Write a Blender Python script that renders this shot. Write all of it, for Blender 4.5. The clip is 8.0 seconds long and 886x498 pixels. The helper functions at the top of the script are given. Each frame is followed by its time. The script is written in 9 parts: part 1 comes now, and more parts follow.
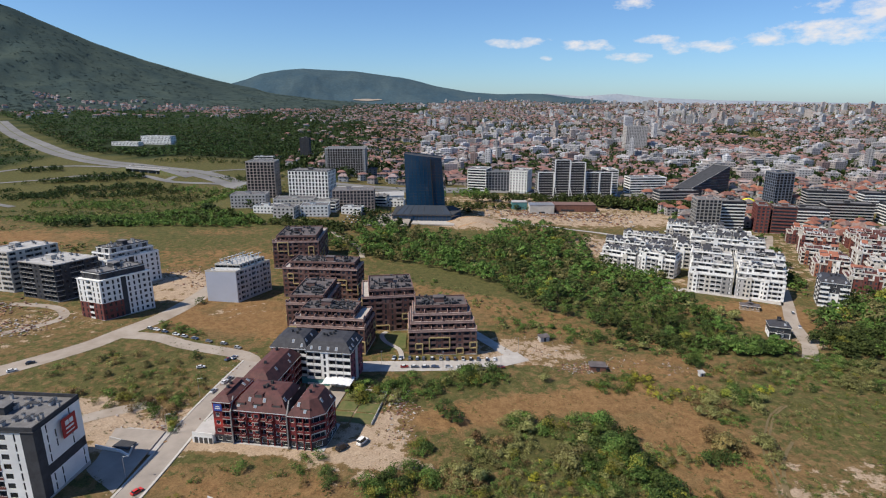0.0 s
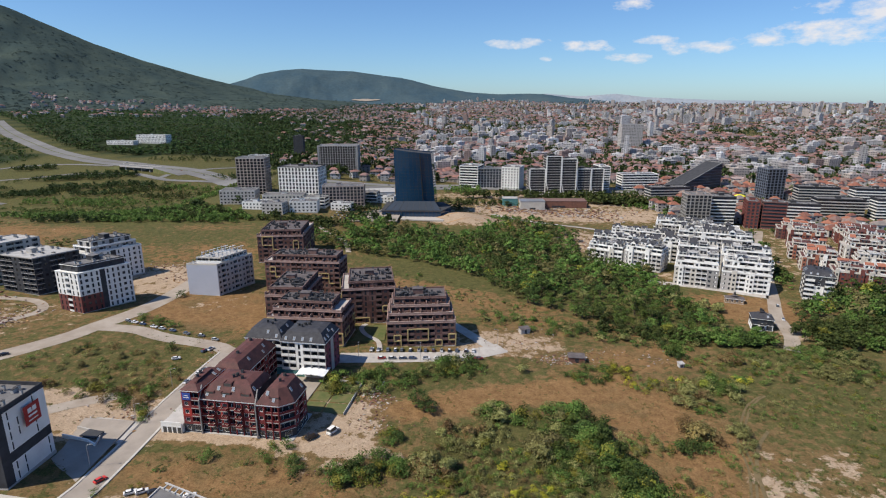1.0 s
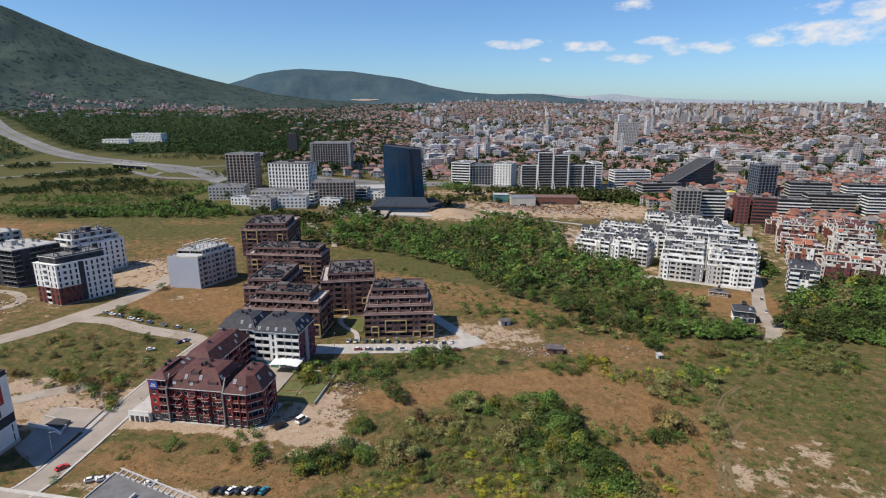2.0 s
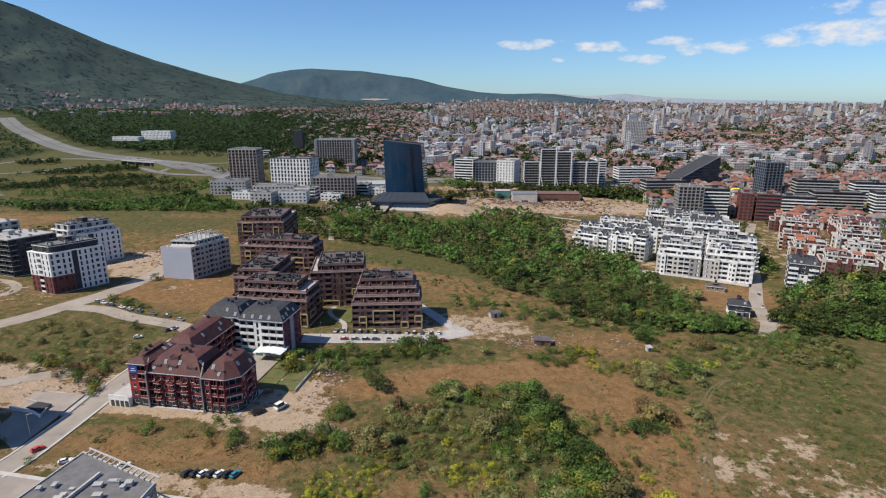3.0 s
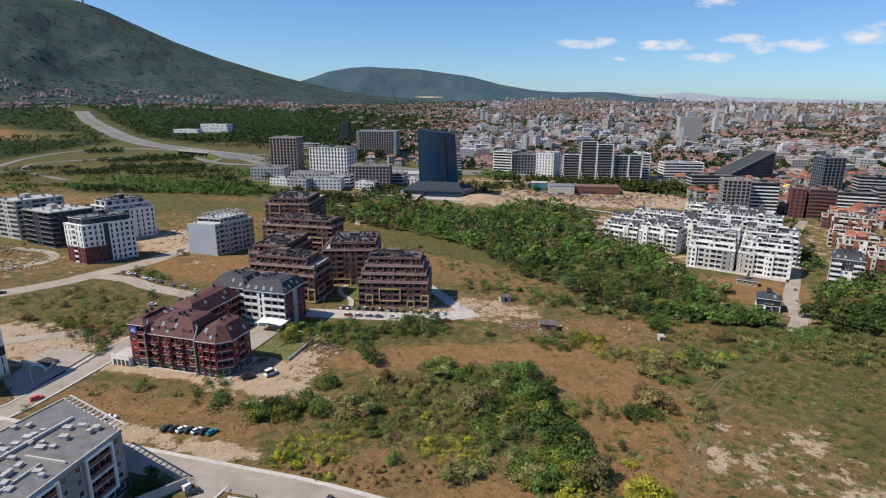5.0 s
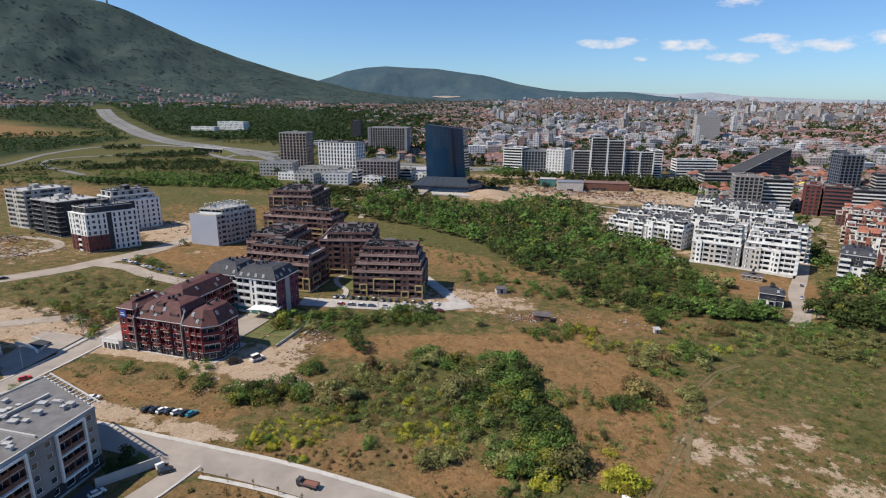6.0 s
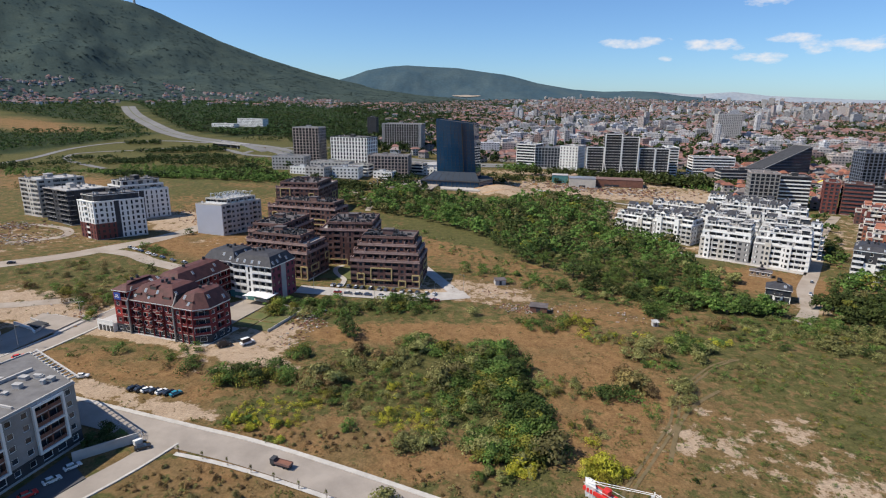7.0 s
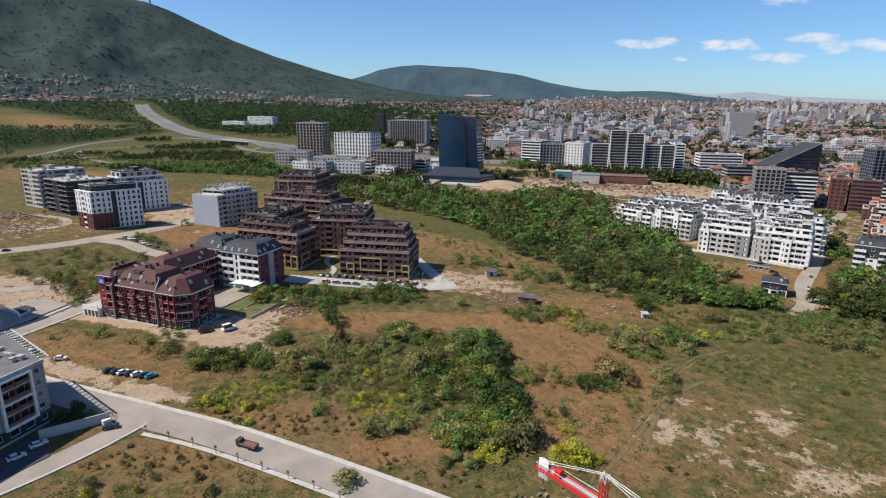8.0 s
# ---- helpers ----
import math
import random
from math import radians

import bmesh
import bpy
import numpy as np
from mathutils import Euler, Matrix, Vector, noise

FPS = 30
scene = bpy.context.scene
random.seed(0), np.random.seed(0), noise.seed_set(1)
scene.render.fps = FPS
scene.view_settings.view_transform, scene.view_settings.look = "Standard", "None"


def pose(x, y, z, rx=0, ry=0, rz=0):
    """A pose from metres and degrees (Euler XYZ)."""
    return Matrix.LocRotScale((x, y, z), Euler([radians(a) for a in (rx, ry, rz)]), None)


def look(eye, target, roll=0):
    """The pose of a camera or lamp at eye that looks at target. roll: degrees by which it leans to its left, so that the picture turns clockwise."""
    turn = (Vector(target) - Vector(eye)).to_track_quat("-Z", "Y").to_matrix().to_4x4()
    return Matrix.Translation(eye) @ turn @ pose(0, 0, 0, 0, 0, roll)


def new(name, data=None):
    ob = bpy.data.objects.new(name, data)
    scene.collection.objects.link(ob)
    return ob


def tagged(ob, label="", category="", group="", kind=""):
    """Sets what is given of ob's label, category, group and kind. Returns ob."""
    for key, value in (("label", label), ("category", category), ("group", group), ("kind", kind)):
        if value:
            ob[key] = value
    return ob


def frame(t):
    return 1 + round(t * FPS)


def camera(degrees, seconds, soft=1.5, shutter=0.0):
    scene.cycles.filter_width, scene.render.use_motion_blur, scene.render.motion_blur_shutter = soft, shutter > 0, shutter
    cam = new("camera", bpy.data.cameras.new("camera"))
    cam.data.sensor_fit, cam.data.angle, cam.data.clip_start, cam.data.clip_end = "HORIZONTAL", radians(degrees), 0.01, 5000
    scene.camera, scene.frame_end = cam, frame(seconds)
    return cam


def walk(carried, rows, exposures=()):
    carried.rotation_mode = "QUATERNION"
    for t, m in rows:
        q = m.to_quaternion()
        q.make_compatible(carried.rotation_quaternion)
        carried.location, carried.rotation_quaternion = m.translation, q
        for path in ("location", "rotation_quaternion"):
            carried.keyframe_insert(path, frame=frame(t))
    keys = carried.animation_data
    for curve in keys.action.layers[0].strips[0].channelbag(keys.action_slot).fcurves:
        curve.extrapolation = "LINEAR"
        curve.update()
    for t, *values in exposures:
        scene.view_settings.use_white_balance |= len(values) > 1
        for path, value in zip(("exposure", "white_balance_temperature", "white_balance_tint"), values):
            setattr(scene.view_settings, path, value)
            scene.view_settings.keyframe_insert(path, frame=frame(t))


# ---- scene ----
cam = camera(76.9, 8.0, soft=1.15)
METRES, EYE, TILT, LEAN, TURN = 90.0, 115.7, -14.8, 0.0, 0.0
ROWS = [
    (0.0, 0.0, 0.0, 0.0, 0.0, 0.0, -0.0),
    (0.5, 0.0545, 0.0097, -0.0249, -0.01, 0.03, 0.02),
    (1.0, 0.1109, 0.0189, -0.0506, -0.01, 0.07, 0.06),
    (1.5, 0.1679, 0.028, -0.0753, -0.04, 0.1, 0.07),
    (3.0, 0.3393, 0.0558, -0.1514, 1.09, 0.16, -0.3),
    (3.5, 0.3957, 0.0667, -0.1762, 2.61, 0.14, -0.76),
    (4.0, 0.4525, 0.0792, -0.2004, 4.13, 0.07, -1.23),
    (4.5, 0.5092, 0.0939, -0.2238, 5.45, 0.02, -1.66),
    (6.0, 0.6775, 0.1446, -0.293, 8.22, -0.06, -2.53),
    (6.5, 0.732, 0.1625, -0.3155, 9.27, -0.11, -2.91),
    (7.0, 0.786, 0.1816, -0.3376, 10.24, -0.18, -3.24),
    (7.5, 0.8406, 0.2028, -0.3591, 11.03, -0.22, -3.49),
    (8.0, 0.8939, 0.2239, -0.3808, 11.46, -0.23, -3.65),
]
walk(cam, [(t, pose(0, 0, EYE, TILT, LEAN, TURN) @ pose(METRES * x, METRES * y, METRES * z, 90 + pitch, roll, yaw)) for t, x, y, z, yaw, pitch, roll in ROWS], [(0.0, 0.12), (4.0, 0.13), (8.0, 0.2)])

# ---- sky, sun, clouds ----
SUN_ELEV, SUN_FROM = 52.0, (-0.93, -0.37)  # the sun stands behind and to the left
world = bpy.data.worlds.new("daylight")
scene.world = world
world.use_nodes = True
wn, wl = world.node_tree.nodes, world.node_tree.links
wn.clear()


def wnode(kind, **kw):
    n = wn.new(kind)
    for k, v in kw.items():
        if k == "op":
            n.operation = v
        else:
            n.inputs[int(k[1:])].default_value = v
    return n


sky = wn.new("ShaderNodeTexSky")
sky.sky_type, sky.sun_disc = "NISHITA", False
sky.sun_elevation = radians(SUN_ELEV)
sky.sun_rotation = math.atan2(SUN_FROM[0], SUN_FROM[1])
sky.altitude, sky.air_density, sky.dust_density, sky.ozone_density = 600.0, 1.0, 0.6, 3.0
wcoord = wn.new("ShaderNodeTexCoord")
wsplit = wn.new("ShaderNodeSeparateXYZ")
wl.new(wcoord.outputs["Generated"], wsplit.inputs[0])
azim = wnode("ShaderNodeMath", op="ARCTAN2")
wl.new(wsplit.outputs[0], azim.inputs[0])
wl.new(wsplit.outputs[1], azim.inputs[1])
elev = wnode("ShaderNodeMath", op="ARCSINE")
wl.new(wsplit.outputs[2], elev.inputs[0])
plane = wn.new("ShaderNodeCombineXYZ")
wl.new(azim.outputs[0], plane.inputs[0])
wl.new(elev.outputs[0], plane.inputs[1])
puff = wn.new("ShaderNodeTexNoise")
puff.inputs["Scale"].default_value, puff.inputs["Detail"].default_value, puff.inputs["Roughness"].default_value = 26.0, 7.0, 0.6
stretch = wn.new("ShaderNodeMapping")
stretch.inputs["Scale"].default_value = (1.0, 2.1, 1.0)
wl.new(plane.outputs[0], stretch.inputs[0])
wl.new(stretch.outputs[0], puff.inputs["Vector"])
# fair-weather clouds: azimuth, elevation, half width, half height in degrees, thickness
CLOUDS = [(7.0, 5.45, 3.6, 0.55, 0.95), (13.9, 5.1, 3.4, 0.6, 0.9), (17.3, 4.0, 2.6, 0.55, 0.85), (19.6, 5.4, 2.2, 0.5, 0.85),
          (23.0, 4.7, 4.2, 0.7, 0.9), (28.5, 5.2, 2.6, 0.95, 1.0), (34.0, 5.7, 5.2, 1.3, 1.0), (35.5, 7.0, 6.0, 1.1, 0.8),
          (17.6, 8.6, 2.2, 0.7, 0.85), (9.8, 4.0, 0.9, 0.35, 0.7), (27.5, 9.6, 3.0, 0.5, 0.7), (-75, 14, 12, 3, 0.9), (60, 10, 14, 3, 0.9), (95, 16, 16, 4, 0.9)]
cover = None
for a, e, w, h, k in CLOUDS:
    dx = wnode("ShaderNodeMath", op="SUBTRACT", _1=radians(a))
    wl.new(azim.outputs[0], dx.inputs[0])
    sx = wnode("ShaderNodeMath", op="DIVIDE", _1=radians(w))
    wl.new(dx.outputs[0], sx.inputs[0])
    dy = wnode("ShaderNodeMath", op="SUBTRACT", _1=radians(e))
    wl.new(elev.outputs[0], dy.inputs[0])
    sy = wnode("ShaderNodeMath", op="DIVIDE", _1=radians(h))
    wl.new(dy.outputs[0], sy.inputs[0])
    qx = wnode("ShaderNodeMath", op="MULTIPLY")
    wl.new(sx.outputs[0], qx.inputs[0]), wl.new(sx.outputs[0], qx.inputs[1])
    qy = wnode("ShaderNodeMath", op="MULTIPLY_ADD")
    wl.new(sy.outputs[0], qy.inputs[0]), wl.new(sy.outputs[0], qy.inputs[1]), wl.new(qx.outputs[0], qy.inputs[2])
    m = wnode("ShaderNodeMath", op="MULTIPLY_ADD", _1=-k, _2=k)
    wl.new(qy.outputs[0], m.inputs[0])
    if cover is None:
        cover = m
    else:
        best = wnode("ShaderNodeMath", op="MAXIMUM")
        wl.new(cover.outputs[0], best.inputs[0]), wl.new(m.outputs[0], best.inputs[1])
        cover = best
ragged = wnode("ShaderNodeMath", op="MULTIPLY_ADD", _1=3.4, _2=-1.95)
wl.new(puff.outputs["Fac"], ragged.inputs[0])
thick = wnode("ShaderNodeMath", op="ADD")
wl.new(cover.outputs[0], thick.inputs[0]), wl.new(ragged.outputs[0], thick.inputs[1])
soft_edge = wn.new("ShaderNodeMapRange")
soft_edge.inputs["From Min"].default_value, soft_edge.inputs["From Max"].default_value = 0.05, 0.95
soft_edge.inputs["To Max"].default_value = 0.9
wl.new(thick.outputs[0], soft_edge.inputs[0])
sky_gain = wn.new("ShaderNodeMix")
sky_gain.data_type, sky_gain.blend_type = "RGBA", "MULTIPLY"
sky_gain.inputs[0].default_value = 1.0
wl.new(sky.outputs[0], sky_gain.inputs[6])
sky_gain.inputs[7].default_value = (0.78, 1.04, 1.34, 1)
cloud_mix = wn.new("ShaderNodeMix")
cloud_mix.data_type = "RGBA"
cloud_mix.inputs[7].default_value = (8.6, 8.4, 8.5, 1)
wl.new(soft_edge.outputs[0], cloud_mix.inputs[0])
wl.new(sky_gain.outputs[2], cloud_mix.inputs[6])
back = wn.new("ShaderNodeBackground")
back.inputs[1].default_value = 0.09
wl.new(cloud_mix.outputs[2], back.inputs[0])
wout = wn.new("ShaderNodeOutputWorld")
wl.new(back.outputs[0], wout.inputs[0])

sun_data = bpy.data.lights.new("sun", "SUN")
sun_data.energy, sun_data.angle, sun_data.color = 5.0, radians(0.55), (1.0, 0.92, 0.79)
sun = new("sun", sun_data)
flat = math.hypot(*SUN_FROM)
sun.matrix_world = look((SUN_FROM[0] / flat * 100 * math.cos(radians(SUN_ELEV)), SUN_FROM[1] / flat * 100 * math.cos(radians(SUN_ELEV)), 100 * math.sin(radians(SUN_ELEV))), (0, 0, 0))

# ---- materials ----
def mat(name, color, color2=None, scale=0.5, rough=0.85, metal=0.0, bump=0.0, bump_scale=8.0, fine=0.25, per_object=0.0, spec=0.3):
    """A surface with broad stains between two colours, fine grain, and relief; per_object: how far single objects differ in lightness."""
    m = bpy.data.materials.new(name)
    m.use_nodes = True
    t = m.node_tree
    n, l = t.nodes, t.links
    b = n["Principled BSDF"]
    b.inputs["Roughness"].default_value, b.inputs["Metallic"].default_value, b.inputs["Specular IOR Level"].default_value = rough, metal, spec
    color2 = color2 or tuple(c * 0.72 for c in color)
    geo = n.new("ShaderNodeNewGeometry")
    broad, grain = n.new("ShaderNodeTexNoise"), n.new("ShaderNodeTexNoise")
    broad.inputs["Scale"].default_value, broad.inputs["Detail"].default_value, broad.inputs["Roughness"].default_value = scale, 5.0, 0.62
    grain.inputs["Scale"].default_value, grain.inputs["Detail"].default_value = bump_scale, 4.0
    for x in (broad, grain):
        l.new(geo.outputs["Position"], x.inputs["Vector"])
    ramp = n.new("ShaderNodeMapRange")
    ramp.inputs["From Min"].default_value, ramp.inputs["From Max"].default_value = 0.35, 0.65
    l.new(broad.outputs["Fac"], ramp.inputs[0])
    mix = n.new("ShaderNodeMix")
    mix.data_type = "RGBA"
    mix.inputs[6].default_value, mix.inputs[7].default_value = (*color, 1), (*color2, 1)
    l.new(ramp.outputs[0], mix.inputs[0])
    hsv = n.new("ShaderNodeHueSaturation")
    l.new(mix.outputs[2], hsv.inputs["Color"])
    val = n.new("ShaderNodeMapRange")
    val.inputs["To Min"].default_value, val.inputs["To Max"].default_value = 1 - fine, 1 + fine
    l.new(grain.outputs["Fac"], val.inputs[0])
    if per_object:
        info = n.new("ShaderNodeObjectInfo")
        own = n.new("ShaderNodeMapRange")
        own.inputs["To Min"].default_value, own.inputs["To Max"].default_value = 1 - per_object, 1 + per_object
        l.new(info.outputs["Random"], own.inputs[0])
        mul = n.new("ShaderNodeMath")
        mul.operation = "MULTIPLY"
        l.new(val.outputs[0], mul.inputs[0]), l.new(own.outputs[0], mul.inputs[1])
        l.new(mul.outputs[0], hsv.inputs["Value"])
    else:
        l.new(val.outputs[0], hsv.inputs["Value"])
    l.new(hsv.outputs[0], b.inputs["Base Color"])
    if bump:
        bp = n.new("ShaderNodeBump")
        bp.inputs["Strength"].default_value, bp.inputs["Distance"].default_value = bump, 0.05
        l.new(grain.outputs["Fac"], bp.inputs["Height"])
        l.new(bp.outputs[0], b.inputs["Normal"])
    return m


def ramp_mat(name, stops, source="island", rough=0.85, spec=0.2, trans=0.0, noise_scale=0.0):
    """Pieces picked apart by colour: each island or object takes its own place on the ramp."""
    m = bpy.data.materials.new(name)
    m.use_nodes = True
    n, l = m.node_tree.nodes, m.node_tree.links
    b = n["Principled BSDF"]
    b.inputs["Roughness"].default_value, b.inputs["Specular IOR Level"].default_value = rough, spec
    r = n.new("ShaderNodeValToRGB")
    while len(r.color_ramp.elements) < len(stops):
        r.color_ramp.elements.new(0.5)
    for e, (p, c) in zip(r.color_ramp.elements, stops):
        e.position, e.color = p, (*c, 1)
    if source == "island":
        l.new(n.new("ShaderNodeNewGeometry").outputs["Random Per Island"], r.inputs[0])
    else:
        l.new(n.new("ShaderNodeObjectInfo").outputs["Random"], r.inputs[0])
    out = r.outputs[0]
    if noise_scale:
        tx, hs, mr = n.new("ShaderNodeTexNoise"), n.new("ShaderNodeHueSaturation"), n.new("ShaderNodeMapRange")
        tx.inputs["Scale"].default_value = noise_scale
        l.new(n.new("ShaderNodeNewGeometry").outputs["Position"], tx.inputs["Vector"])
        mr.inputs["To Min"].default_value, mr.inputs["To Max"].default_value = 0.6, 1.4
        l.new(tx.outputs["Fac"], mr.inputs[0]), l.new(mr.outputs[0], hs.inputs["Value"]), l.new(out, hs.inputs["Color"])
        out = hs.outputs[0]
    l.new(out, b.inputs["Base Color"])
    if trans:
        tl, ms = n.new("ShaderNodeBsdfTranslucent"), n.new("ShaderNodeMixShader")
        l.new(out, tl.inputs[0])
        ms.inputs[0].default_value = trans
        l.new(b.outputs[0], ms.inputs[1]), l.new(tl.outputs[0], ms.inputs[2])
        l.new(ms.outputs[0], n["Material Output"].inputs[0])
    return m


def leaf_mat(name, a, b, c):
    """Leaves: each leaf its own green, each plant its own lightness, some light through."""
    m = ramp_mat(name, [(0.0, a), (0.5, b), (1.0, c)], "island", 0.7, 0.15, 0.25)
    n, l = m.node_tree.nodes, m.node_tree.links
    r = next(x for x in n if x.type == "VALTORGB")
    hs, mr, mh, oi = n.new("ShaderNodeHueSaturation"), n.new("ShaderNodeMapRange"), n.new("ShaderNodeMapRange"), n.new("ShaderNodeObjectInfo")
    mr.inputs["To Min"].default_value, mr.inputs["To Max"].default_value = 0.65, 1.35
    mh.inputs["To Min"].default_value, mh.inputs["To Max"].default_value = 0.475, 0.52
    l.new(oi.outputs["Random"], mr.inputs[0]), l.new(oi.outputs["Random"], mh.inputs[0])
    l.new(mr.outputs[0], hs.inputs["Value"]), l.new(mh.outputs[0], hs.inputs["Hue"])
    patch, patch_range, both = n.new("ShaderNodeTexNoise"), n.new("ShaderNodeMapRange"), n.new("ShaderNodeMath")
    patch.inputs["Scale"].default_value, patch.inputs["Detail"].default_value = 0.16, 3.0
    l.new(n.new("ShaderNodeNewGeometry").outputs["Position"], patch.inputs["Vector"])
    patch_range.inputs["From Min"].default_value, patch_range.inputs["From Max"].default_value = 0.3, 0.7
    patch_range.inputs["To Min"].default_value, patch_range.inputs["To Max"].default_value = 0.55, 1.6
    both.operation = "MULTIPLY"
    l.new(patch.outputs["Fac"], patch_range.inputs[0]), l.new(patch_range.outputs[0], both.inputs[0]), l.new(mr.outputs[0], both.inputs[1])
    l.new(both.outputs[0], hs.inputs["Value"])
    l.new(r.outputs[0], hs.inputs["Color"])
    for node in list(n):
        if node.type == "BSDF_PRINCIPLED":
            l.new(hs.outputs[0], node.inputs["Base Color"])
        if node.type == "BSDF_TRANSLUCENT":
            l.new(hs.outputs[0], node.inputs[0])
    return m


def glass_mat(name, tint, rough=0.08):
    m = bpy.data.materials.new(name)
    m.use_nodes = True
    n, l = m.node_tree.nodes, m.node_tree.links
    b = n["Principled BSDF"]
    oi, hs, mr = n.new("ShaderNodeObjectInfo"), n.new("ShaderNodeHueSaturation"), n.new("ShaderNodeMapRange")
    hs.inputs["Color"].default_value = (*tint, 1)
    mr.inputs["To Min"].default_value, mr.inputs["To Max"].default_value = 0.5, 1.6
    l.new(oi.outputs["Random"], mr.inputs[0]), l.new(mr.outputs[0], hs.inputs["Value"]), l.new(hs.outputs[0], b.inputs["Base Color"])
    b.inputs["Roughness"].default_value, b.inputs["IOR"].default_value, b.inputs["Specular IOR Level"].default_value = rough, 1.5, 0.6
    return m


